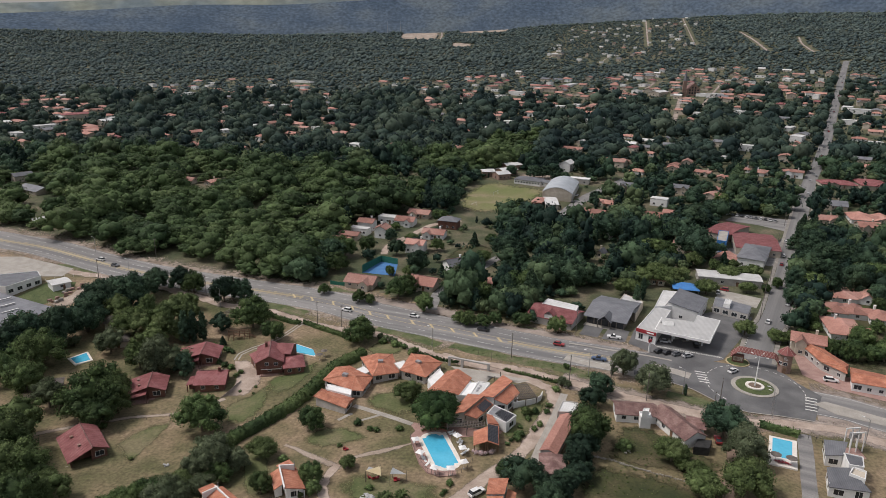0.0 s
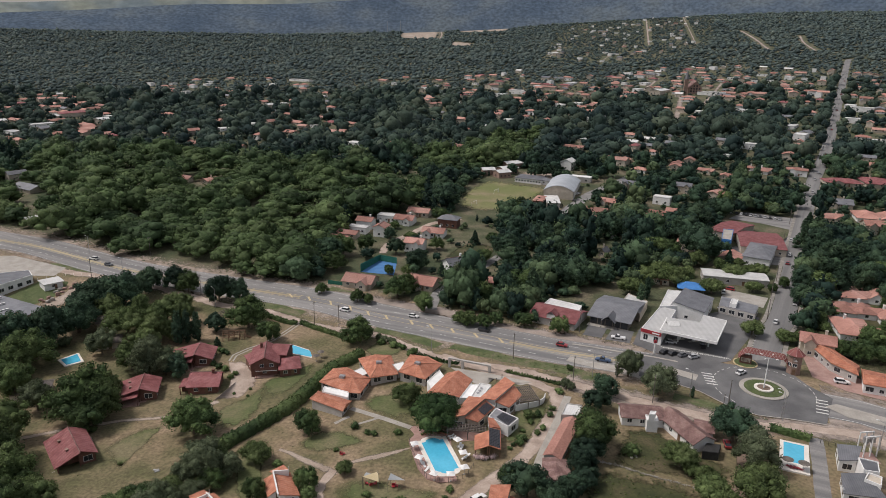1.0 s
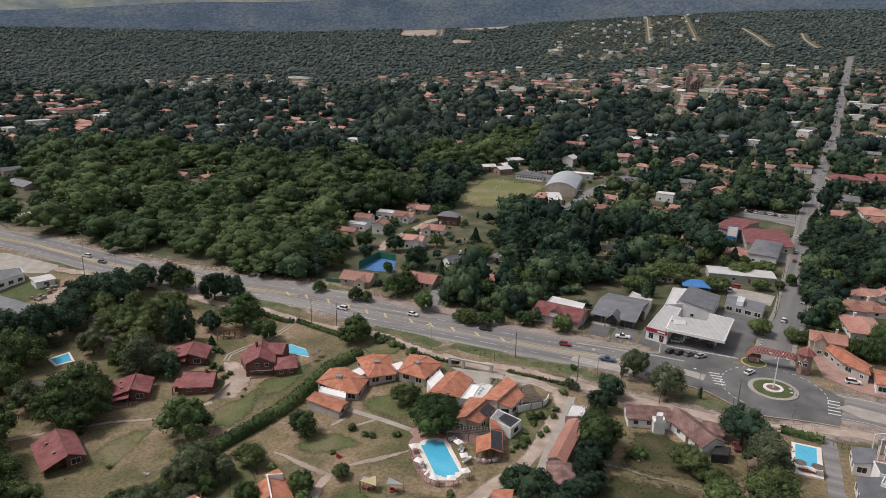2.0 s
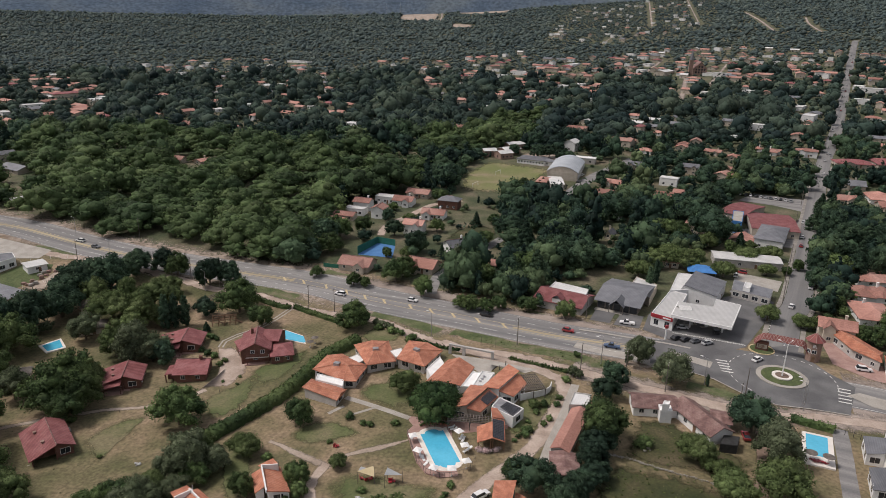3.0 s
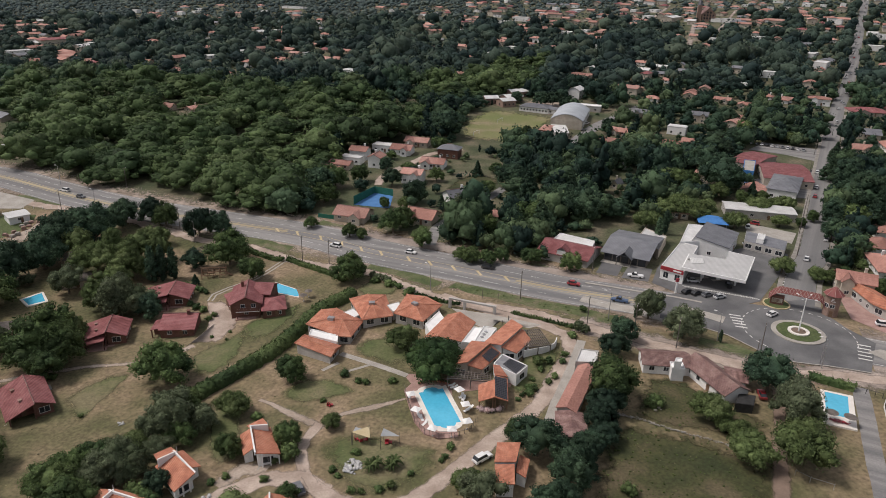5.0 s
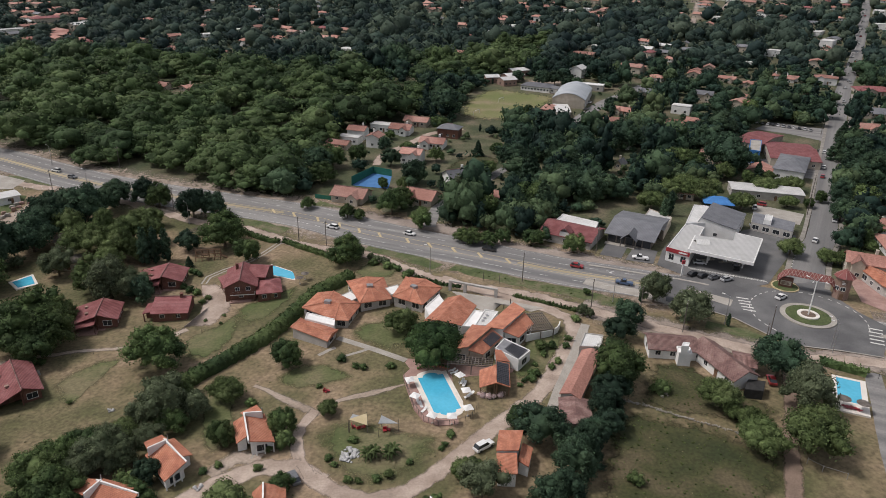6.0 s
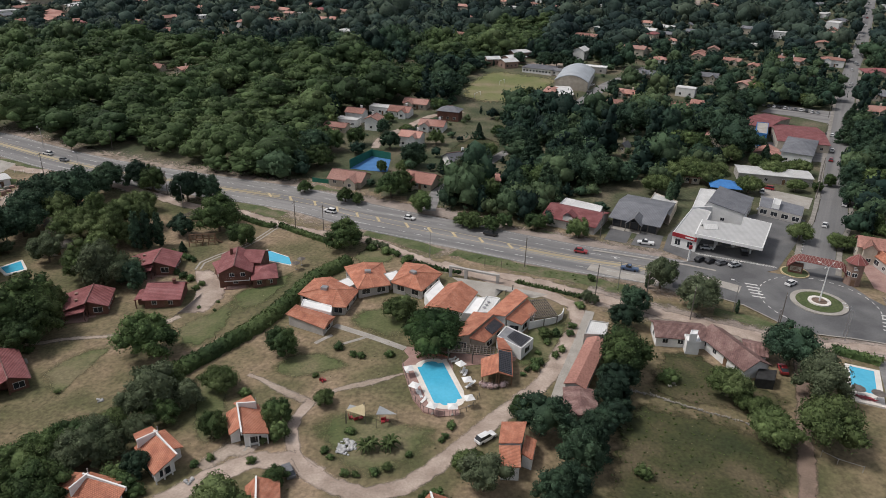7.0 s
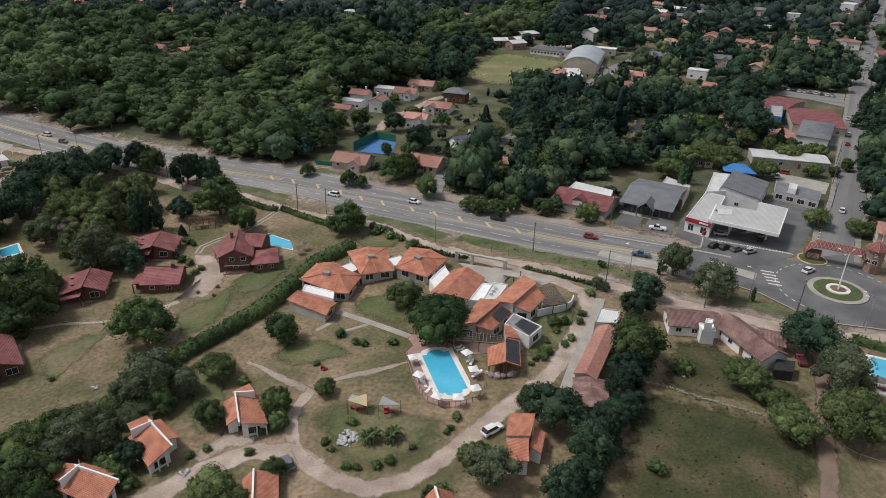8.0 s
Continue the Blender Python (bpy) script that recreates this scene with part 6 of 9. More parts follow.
# ---- the gateway at the roundabout ----
def gateway():
    a, b = Vector((103.4, 224.6)), Vector((116.9, 218.7))
    c = (a + b) / 2
    t = thing("town_gateway", c.x, c.y, math.degrees(math.atan2((b - a).y, (b - a).x)), "brick gateway with a red tiled beam and a tower", "gateway")
    L = (b - a).length
    stone = M["brick"]
    x0, x1 = -L / 2 - 2.6, L / 2 - 1.4
    part("pier", boxes((x0 + 0.6, x0 + 4.4, -0.7, 0.7, -0.5, 3.2)), stone, t)
    part("plaque", boxes((x0 + 1.0, x0 + 4.0, -0.78, -0.7, 1.0, 2.4)), M["cream"], t)
    for k in range(3):
        part("lettering_bar", boxes((x0 + 1.3, x0 + 3.7 - 0.3 * k, -0.82, -0.78, 1.25 + 0.36 * k, 1.4 + 0.36 * k)), M["brick"], t)
    n = 16
    rise = lambda u: 1.6 + 2.7 * min(1.0, u / 0.16) ** 0.7 - 0.35 * u - 2.4 * max(0.0, (u - 0.9) / 0.1)
    xs = [x0 + (x1 - x0) * i / n for i in range(n + 1)]
    bm = bmesh.new()
    for i in range(n):
        u, v = i / n, (i + 1) / n
        q = [bm.verts.new(p) for p in ((xs[i], -0.5, rise(u)), (xs[i + 1], -0.5, rise(v)), (xs[i + 1], -0.5, rise(v) + 0.7), (xs[i], -0.5, rise(u) + 0.7), (xs[i], 0.5, rise(u)), (xs[i + 1], 0.5, rise(v)), (xs[i + 1], 0.5, rise(v) + 0.7), (xs[i], 0.5, rise(u) + 0.7))]
        for f in ((0, 1, 2, 3), (5, 4, 7, 6), (4, 5, 1, 0), (3, 2, 6, 7)):
            bm.faces.new([q[k] for k in f])
    bmesh.ops.remove_doubles(bm, verts=bm.verts[:], dist=0.01)
    part("arch_beam", bm, stone, t)
    beam_roof = []
    for s in (-1, 1):
        bm = bmesh.new()
        for i in range(n):
            u, v = i / n, (i + 1) / n
            pts = [(xs[i], s * 1.5, rise(u) + 0.5), (xs[i + 1], s * 1.5, rise(v) + 0.5), (xs[i + 1], 0, rise(v) + 2.1), (xs[i], 0, rise(u) + 2.1)]
            bm.faces.new([bm.verts.new(p) for p in (pts if s < 0 else pts[::-1])])
        bmesh.ops.remove_doubles(bm, verts=bm.verts[:], dist=0.01)
        bmesh.ops.solidify(bm, geom=bm.faces[:], thickness=0.15)
        beam_roof.append(part("beam_roof", bm, M["roof_gate"], t))
    for i in range(n):
        for s in (-1, 1):
            u, v = i / n, (i + 1) / n
            for p, q in ((u, v), (v, u)):
                part("lattice_bar", rod(bmesh.new(), (x0 + (x1 - x0) * p, s * 1.5, rise(p) + 0.58), (x0 + (x1 - x0) * q, s * 0.05, rise(q) + 2.16), 0.07, 0.07, 5), M["lattice"], beam_roof[0])
    tower = part("tower", solid(bmesh.new(), [(L / 2 + 2.25 * math.cos(i * math.tau / 8 + 0.39), 2.25 * math.sin(i * math.tau / 8 + 0.39)) for i in range(8)], -0.5, 7.0), M["brick_pale"], t, "octagonal pale brick tower")
    part("tower_roof", rod(bmesh.new(), (L / 2, 0, 6.9), (L / 2, 0, 9.4), 3.0, 0.05, 8), M["roof_gate"], tower)
    for i in range(8):
        rib = i * math.tau / 8
        part("roof_rib", rod(bmesh.new(), (L / 2 + 2.95 * math.cos(rib), 2.95 * math.sin(rib), 6.98), (L / 2, 0, 9.42), 0.07, 0.05, 5), M["lattice"], tower)
    for i in (4, 5, 6):
        add_window(t, L / 2 + 2.1 * math.cos(i * math.tau / 8), 2.1 * math.sin(i * math.tau / 8), 3.0, i * 45 - 90)
    for k in range(3):
        part("lettering_bar", boxes((L / 2 - 0.6, L / 2 + 0.6 - 0.25 * k, -2.16, -2.09, 5.0 + 0.42 * k, 5.18 + 0.42 * k)), M["white"], t)
    d = new("door", DOOR_MESH)
    d.parent = t
    d.matrix_local = pose(L / 2, -2.14, 0, 0, 0, 180)
    bed = thing("flower_bed", a.x, a.y, 0, "raised flower bed with a yellow kerb at the gateway", "flower bed", z=gz(a.x, a.y) + 0.1)
    part("kerb", ring_mesh(3.6, 4.0, -0.2, 0.25, 24), M["yellow_line"], bed)
    part("planting", solid(bmesh.new(), circle(0, 0, 3.58, 24), -0.2, 0.22), M["turf"], bed)


M["lattice"] = material("pale_lattice_ribs", [(0.30, 0.20, 0.18), (0.38, 0.27, 0.24)], 0.8, 0.8, fine=0.1)
M["roof_gate"] = material("dark_red_gate_tiles", [(0.17, 0.05, 0.048), (0.23, 0.075, 0.068)], 0.6, 0.7, 0.4, fine=0.15)

gateway()


# ---- poles and lamps ----
def pole_template(kind):
    t = new({"utility": "utility_pole", "lamp": "street_lamp", "double": "street_lamp"}[kind])
    if kind == "utility":
        part("post", rod(bmesh.new(), (0, 0, -0.4), (0, 0, 9.5), 0.16, 0.1, 7), M["dark_wood"], t)
        part("crossarm", boxes((-1.0, 1.0, -0.06, 0.06, 8.8, 8.95)), M["dark_wood"], t)
        for px in (-0.85, 0, 0.85):
            part("insulator", rod(bmesh.new(), (px, 0, 8.95), (px, 0, 9.2), 0.06, 0.04, 6), M["white"], t)
        tagged(t, "weathered wooden utility pole with a crossarm", "utility pole", "utility poles")
    else:
        part("post", rod(bmesh.new(), (0, 0, -0.4), (0, 0, 8.5), 0.12, 0.07, 7), M["metal"], t)
        for s in ((1,) if kind == "lamp" else (1, -1)):
            arm = part("arm", rod(bmesh.new(), (0, 0, 8.4), (1.6 * s, 0, 8.9), 0.05, 0.04, 6), M["metal"], t)
            part("lamp_head", boxes((min(1.4 * s, 2.2 * s), max(1.4 * s, 2.2 * s), -0.16, 0.16, 8.84, 8.98)), M["white"], arm)
        tagged(t, "grey metal street lamp on a tall mast", "street lamp", "street lamps")
    return t


def poles(kind, spots, turn, scale=1.0):
    first = None
    for x, y in spots:
        m = pose(x, y, gz(x, y), 0, 0, turn)
        if first is None:
            first = pole_template(kind)
            first.matrix_world = m
        else:
            copy_thing(first, m)


poles("utility", [(-41.4, 255.5), (23.7, 225.2), (54.0, 203.6), (41.4, 207.6), (-51.8, 259.7), (85.9, 194.0), (80.5, 185.1), (-106.6, 288.0), (-161.9, 303.2), (-147.2, 332.9), (-97.8, 323.9), (63.6, 195.6), (50.1, 246.6)], 65)
poles("lamp", [(-4.7, 233.1), (-96.4, 275.9), (48.5, 212.0), (99.9, 189.5), (76.5, 200.5), (-178.0, 333.7), (119.6, 173.7), (99.3, 187.4), (-148.7, 306.0)], 150)
poles("utility", [(128.9, 266.3), (140.7, 290.2), (153.5, 313.8), (182.1, 370.7), (207.1, 417.2), (229.7, 457.6), (255.6, 503.8)], 60)
m = thing("street_lamp", *ROUND, 40, "tall mast with four lamp arms on the roundabout", "street lamp", z=gz(*ROUND) + 0.5)
part("post", rod(bmesh.new(), (0, 0, 0), (0, 0, 10.5), 0.22, 0.12, 8), M["white"], m)
for a in range(4):
    u = Vector((math.cos(a * math.pi / 2), math.sin(a * math.pi / 2), 0))
    arm = part("arm", rod(bmesh.new(), (0, 0, 10.2), tuple(u * 2.4 + Vector((0, 0, 10.9))), 0.06, 0.05, 6), M["metal"], m)
    part("lamp_head", rod(bmesh.new(), tuple(u * 2.2 + Vector((0, 0, 10.85))), tuple(u * 3.0 + Vector((0, 0, 10.95))), 0.16, 0.12, 6), M["white"], arm)


# ---- vehicles ----
PAINT = {k: material(k + "_car_paint", [c, tuple(v * 1.15 for v in c)], 0.8, 0.3, fine=0.04, coat=0.6) for k, c in (("white", (0.68, 0.68, 0.68)), ("black", (0.02, 0.02, 0.022)), ("silver", (0.40, 0.41, 0.42)), ("red", (0.30, 0.03, 0.035)), ("grey", (0.13, 0.135, 0.145)), ("blue", (0.05, 0.09, 0.17)))}
CAR_MESHES = {}


def prism_profile(profile, half):
    """A body extruded sideways from a side outline, tucked in towards the top."""
    bm = bmesh.new()
    top = max(z for _, z in profile)
    sides = []
    for s in (-1, 1):
        sides.append([bm.verts.new((x, s * half * (1 - 0.14 * max(0, z - 0.85) / max(top - 0.85, 0.2)), z)) for x, z in profile])
    bm.faces.new(sides[0])
    bm.faces.new(sides[1][::-1])
    k = len(profile)
    for i in range(k):
        j = (i + 1) % k
        bm.faces.new((sides[0][j], sides[0][i], sides[1][i], sides[1][j]))
    bmesh.ops.recalc_face_normals(bm, faces=bm.faces[:])
    return bm


def car(x, y, turn, paint, kind="hatch", lift=0.12):
    name = {"hatch": "car", "pickup": "pickup_truck", "suv": "car"}[kind]
    label = {"hatch": "small %s car with dark windows", "pickup": "%s pickup truck with an open bed", "suv": "%s estate car with dark windows"}[kind] % paint
    t = thing(name, x, y, turn, label, "car", "vehicles", z=gz(x, y) + lift)
    length = {"hatch": 4.1, "pickup": 5.2, "suv": 4.7}[kind]
    L = length / 2
    if (kind, paint) not in CAR_MESHES:
        low = [(-L, 0.35), (L, 0.35), (L, 0.75), (L * 0.85, 0.9), (L * 0.45, 0.98), (-L * 0.9, 1.0), (-L, 0.9)]
        cab = {"hatch": [(L * 0.45, 0.97), (L * 0.12, 1.45), (-L * 0.62, 1.47), (-L * 0.93, 0.99)], "suv": [(L * 0.45, 0.97), (L * 0.2, 1.62), (-L * 0.8, 1.64), (-L * 0.95, 0.99)], "pickup": [(L * 0.45, 0.97), (L * 0.2, 1.62), (-L * 0.15, 1.64), (-L * 0.25, 0.99)]}[kind]
        roof = [(p[0] * 0.93, p[1] + 0.025) for p in cab[1:3]]
        meshes = []
        for bm, mat in ((prism_profile(low, 0.86), PAINT[paint]), (prism_profile(cab, 0.78), M["glass"]), (boxes((roof[1][0], roof[0][0], -0.62, 0.62, roof[0][1] - 0.02, roof[0][1] + 0.04)), PAINT[paint])):
            me = bpy.data.meshes.new("car")
            bm.to_mesh(me)
            bm.free()
            me.materials.append(mat)
            meshes.append(me)
        wheel = bpy.data.meshes.new("wheel")
        bm = rod(bmesh.new(), (0, -0.1, 0), (0, 0.1, 0), 0.33, 0.33, 12)
        bm.to_mesh(wheel)
        bm.free()
        wheel.materials.append(M["black"])
        CAR_MESHES[kind, paint] = (*meshes, wheel)
    body, glass, roof, wheel = CAR_MESHES[kind, paint]
    for n, data in (("body", body), ("cabin", glass), ("roof", roof)):
        new(n, data).parent = t
    for px in (-L * 0.62, L * 0.62):
        for py in (-0.8, 0.8):
            w = new("wheel", wheel)
            w.parent = t
            w.location = (px, py, 0.33)


ALONG = -22
for x, y, turn, paint, kind in (
    (-171.7, 325.3, 160, "white", "suv"), (-161.2, 318.4, -20, "grey", "hatch"), (-41.6, 270.9, 155, "white", "suv"), (-12.8, 262.9, -24, "white", "hatch"),
    (14.7, 248.1, -22, "black", "suv"), (41.9, 235.0, -20, "red", "hatch"), (54.3, 223.4, 160, "blue", "pickup"), (63.7, 242.2, 165, "white", "pickup"),
    (98.7, 216.6, 35, "white", "hatch"), (77.5, 230.7, 30, "black", "hatch"), (80.2, 229.7, 30, "black", "hatch"), (83.2, 228.8, 30, "grey", "hatch"), (86.7, 227.6, 25, "silver", "hatch"),
    (82.2, 239.4, -10, "silver", "hatch"), (93.0, 237.0, 75, "black", "pickup"), (9.0, 148.9, 40, "white", "suv"), (78.0, 173.6, 80, "red", "hatch"), (-28.3, 140.2, 120, "grey", "hatch"),
    (129.7, 212.0, -15, "white", "suv"),
):
    car(x, y, turn, paint, kind)
for x, y, turn, paint, kind in (
    (139.5, 207.2, -15, "black", "pickup"), (130.4, 262.2, 58, "white", "hatch"), (126.7, 243.8, 60, "grey", "hatch"), (148.3, 283.9, 60, "white", "suv"), (151.7, 289.7, 60, "white", "hatch"),
    (179.0, 355.6, 60, "white", "hatch"), (171.3, 340.9, 60, "red", "hatch"), (191.9, 381.9, 60, "white", "hatch"), (242.7, 472.6, 60, "grey", "hatch"), (259.3, 496.1, 60, "white", "hatch"), (293.0, 557.3, 60, "silver", "hatch"),
    (122.2, 295.7, 70, "white", "suv"), (126.3, 299.8, 150, "red", "suv"), (114.5, 275.7, 20, "silver", "hatch"), (139.3, 316.6, 150, "red", "hatch"), (89.6, 480.6, 60, "white", "hatch"), (83.8, 461.3, 60, "black", "hatch"),
):
    car(x, y, turn, paint, kind)
for k in range(12):
    a = Vector((178.5, 441.5)).lerp(Vector((205.0, 425.5)), k / 11)
    car(a.x, a.y, 60, ("white", "silver", "grey", "white", "black")[k % 5], "hatch")
for k in range(34):
    u = 0.06 + 0.9 * k / 33
    a = Vector((256.0, 495.9)).lerp(Vector((627.4, 1164.1)), u)
    side = Vector((0.87, -0.49)) * (4.2 if k % 2 else -4.2 if k % 3 else 1.6)
    a = a + side
    car(a.x, a.y, 61, ("white", "silver", "grey", "white", "black", "red")[k % 6], "hatch")

# ---- houses of the town ----
STYLES = [
    (M["roof_town"], M["cream"], "gable", "house with a clay tile roof and cream walls among trees"),
    (M["roof_town"], M["white"], "hip", "white house with a hipped clay tile roof among trees"),
    (M["roof_metal"], M["white"], "flat", "white flat-roofed house among trees"),
    (M["roof_grey"], M["cream"], "gable", "house with a dark grey sheet roof among trees"),
    (M["roof_red"], M["cream"], "hip", "house with a dark red roof among trees"),
    (M["roof_metal"], M["cream"], "gable", "long building with a pale metal roof"),
]


def cross_wing(h, w, d, eave, rise, roof, wall, side):
    """A second gable at right angles, pushed out to the front."""
    a, b, y0, y1 = side * w * 0.22 - w * 0.2, side * w * 0.22 + w * 0.2, -d / 2 - 2.6, 0.0
    m, top = (a + b) / 2, eave + rise * 0.85
    bm = boxes((a + 0.4, b - 0.4, y0 + 0.4, -d / 2 + 0.1, -1.2, eave - 0.05))
    v = [bm.verts.new(p) for p in ((a + 0.4, y0 + 0.4, eave - 0.05), (b - 0.4, y0 + 0.4, eave - 0.05), (m, y0 + 0.4, top - 0.25))]
    bm.faces.new(v)
    part("wing_wall", bm, wall, h)
    bm = bmesh.new()
    slab(bm, [(a, y0, eave - 0.15), (m, y0, top), (m, y1, top), (a, y1, eave - 0.15)], 0.15)
    slab(bm, [(m, y0, top), (b, y0, eave - 0.15), (b, y1, eave - 0.15), (m, y1, top)], 0.15)
    part("wing_roof", bm, roof, h)
    add_window(h, m, y0 + 0.39, 1.0, 180, "small")


def town(rows, group, panes=True, windows=2, low=False):
    rng = random.Random(len(rows) + len(group))
    for x, y, w, s in rows:
        roof, wall, style, label = STYLES[s]
        d = min(w * rng.uniform(0.6, 0.85), 11) if s != 5 else w * 0.4
        turn = rng.choice((60, -30)) + rng.uniform(-8, 8)
        eave, rise = 2.5 if rng.random() < 0.82 else 4.8, rng.uniform(1.3, 2.0)
        if low:
            d, eave, rise, turn = w * rng.uniform(0.62, 0.8), 2.7 if rng.random() < 0.8 else 5.0, rng.uniform(2.0, 2.7), rng.choice((-16, 74)) + rng.uniform(-8, 8)
        h = house(x, y, w, d, turn, eave, rise, style, roof, wall, label, group=group, panes=panes, windows=windows, chimney=panes and rng.random() < 0.4, over=0.6)
        if panes and style != "flat" and w > 8:
            cross_wing(h, w, d, eave, rise, roof, wall, rng.choice((-1, 1)))


VILLAGE_LABELS = {
    ("roof_town", "cream"): "cream house with clay tile roofs in a small garden",
    ("roof_town", "white"): "white house with clay tile roofs and a chimney",
    ("roof_grey", "white"): "white house with a dark grey roof beside a lane",
    ("roof_grey", "brick"): "brick house with a dark slate roof among trees",
    ("roof_metal", "white"): "white flat-roofed house with a roof terrace",
}
for x, y, w, d, turn, eave, rise, style, roof, wall, side in (
    (-38.5, 300, 13.5, 10, -16, 2.8, 2.3, "gable", "roof_town", "cream", 1), (-10, 296.5, 12, 9.5, -22, 2.9, 2.5, "gable", "roof_town", "cream", -1),
    (4.5, 321.5, 11, 8, 28, 3.2, 2.3, "gable", "roof_grey", "white", 0), (19.5, 299, 9, 7, -16, 2.5, 1.4, "hip", "roof_town", "cream", 0),
    (-16.5, 348, 9.5, 8, -16, 5.0, 1.7, "gable", "roof_town", "white", 1), (-7.5, 373.5, 12, 8, -16, 3.0, 1.9, "gable", "roof_town", "white", -1),
    (0.5, 393, 11, 8, -16, 5.0, 2.0, "hip", "roof_grey", "brick", 0), (-25, 397, 11, 8, -16, 3.2, 1.9, "gable", "roof_town", "white", 1),
    (-17.5, 414.5, 13, 8, -16, 3.0, 1.8, "gable", "roof_town", "cream", -1), (-36.5, 372.5, 7.5, 6.5, 74, 5.4, 1.5, "gable", "roof_town", "white", 0),
    (-46.5, 385.5, 9, 7, -16, 5.0, 1.6, "gable", "roof_town", "white", 0), (-49.5, 377, 11, 6, -16, 3.2, 0, "flat", "roof_metal", "white", 0),
    (-54, 368, 11, 6, -16, 2.8, 1.3, "gable", "roof_town", "cream", 0), (-57, 360, 10, 5.5, -16, 2.6, 1.1, "gable", "roof_town", "cream", 0),
    (-35, 401, 12, 7, -16, 3.4, 0, "flat", "roof_metal", "white", 0), (97, 308, 9.1, 7, -16, 2.8, 2.2, "hip", "roof_town", "cream", 0),
):
    h = house(x, y, w, d, turn, eave, rise, style, M[roof], M[wall], VILLAGE_LABELS[roof, wall], group="houses near the highway", windows=3, chimney=style != "flat" and wall == "white", over=0.6, ridge=M["roof_brown"] if style != "flat" else None)
    if side:
        cross_wing(h, w, d, eave, rise, M[roof], M[wall], side)
town([(126, 363, 9.8, 0), (144, 346, 11.2, 0), (129, 428, 11.4, 0), (142, 435, 8.3, 0), (182, 475, 12.3, 0), (167, 495, 10.3, 3), (188, 580, 11.2, 0), (204, 556, 11.8, 0), (212, 539, 8.8, 0), (241, 567, 8.5, 1), (249, 557, 10.3, 1), (273, 551, 15.1, 1), (145, 592, 16.7, 0), (114, 647, 18.1, 0), (95, 573, 9.7, 2), (91, 381, 5.8, 2)], "houses by the avenue")
town([(93, 432, 13.2, 0), (85, 407, 12.4, 0), (106, 456, 10.6, 0), (129, 499, 8.6, 3), (80, 347, 5.8, 3), (-185, 487, 7.9, 0), (-168, 484, 10.1, 0), (292, 608, 12.5, 0)], "houses round the playing field")
town([(176, 295, 15.2, 1), (164, 275, 10.9, 1), (171, 274, 11.1, 1), (156, 255, 18.0, 1), (190, 292, 14.8, 1), (178, 268, 11.0, 1), (133, 236, 10.9, 0), (293, 522, 24.7, 4), (319, 523, 28.2, 4), (259, 463, 17.6, 3), (261, 432, 19.3, 1), (272, 427, 16.8, 0), (250, 404, 11.9, 0), (237, 427, 12.2, 0), (220, 339, 10.2, 0)], "houses east of the avenue", windows=3, low=True)
town([(-477, 770, 19.3, 0), (-434, 739, 28.0, 2), (-432, 769, 18.8, 0), (-437, 815, 31.8, 4), (-380, 738, 23.1, 0), (-522, 955, 16.0, 0), (-445, 899, 16.4, 0), (-431, 688, 17.3, 2), (-361, 690, 16.6, 0), (-431, 960, 12.0, 0), (-457, 1145, 18.1, 0), (-396, 1065, 14.8, 2), (-279, 681, 10.9, 0), (-255, 692, 13.3, 0), (-232, 635, 12.2, 0), (-166, 537, 9.3, 0)], "houses of the western quarter", panes=False)
town([(-186, 621, 8.5, 0), (-277, 850, 8.8, 2), (-212, 754, 11.5, 2), (-194, 755, 10.2, 0), (-189, 827, 12.5, 0), (-152, 726, 9.7, 0), (-143, 742, 9.9, 2), (-119, 707, 10.6, 0), (-106, 759, 10.0, 0), (-108, 708, 8.2, 0), (-260, 1233, 45.1, 2), (-134, 986, 9.7, 0), (-115, 1205, 15.8, 0), (-303, 482, 12.2, 3), (-276, 451, 21.9, 3), (-231, 381, 12.6, 5)], "houses of the western quarter", panes=False)
town([(-55, 633, 13.6, 0), (7, 641, 12.6, 0), (-25, 904, 16.2, 0), (-24, 1197, 19.5, 0), (-14, 925, 13.6, 0), (34, 1059, 19.0, 0), (61, 1105, 23.4, 0), (69, 1013, 21.5, 2), (95, 1035, 22.0, 2), (115, 1033, 20.3, 0), (113, 944, 15.5, 0), (144, 1067, 22.8, 0), (186, 1126, 48.3, 2), (163, 1003, 21.5, 0), (162, 920, 15.2, 2), (173, 900, 19.4, 0)], "houses of the town centre", panes=False)
town([(151, 794, 9.3, 2), (171, 801, 10.7, 3), (138, 833, 13.8, 0), (198, 998, 19.9, 0), (261, 1068, 21.5, 0), (294, 1098, 20.4, 2), (290, 1003, 37.4, 5), (370, 1043, 23.4, 0), (357, 969, 21.9, 2), (393, 1015, 21.3, 0), (389, 964, 22.0, 0), (358, 931, 17.9, 0), (270, 802, 13.8, 0), (452, 1084, 15.3, 2), (463, 1184, 16.5, 0), (516, 1107, 31.8, 2)], "houses of the town centre", panes=False)
town([(452, 954, 25.8, 0), (489, 967, 30.0, 0), (533, 1043, 21.0, 0), (361, 838, 13.4, 0), (358, 750, 24.4, 2), (357, 714, 19.6, 3), (342, 693, 20.2, 2), (480, 864, 24.2, 2), (478, 835, 23.5, 2), (501, 840, 27.1, 3), (549, 914, 26.0, 0), (140, 584, 15.8, 0), (185, 573, 12.9, 0), (203, 595, 10.3, 0), (393, 917, 21.1, 0), (345, 848, 17.9, 2)], "houses of the town centre", panes=False)
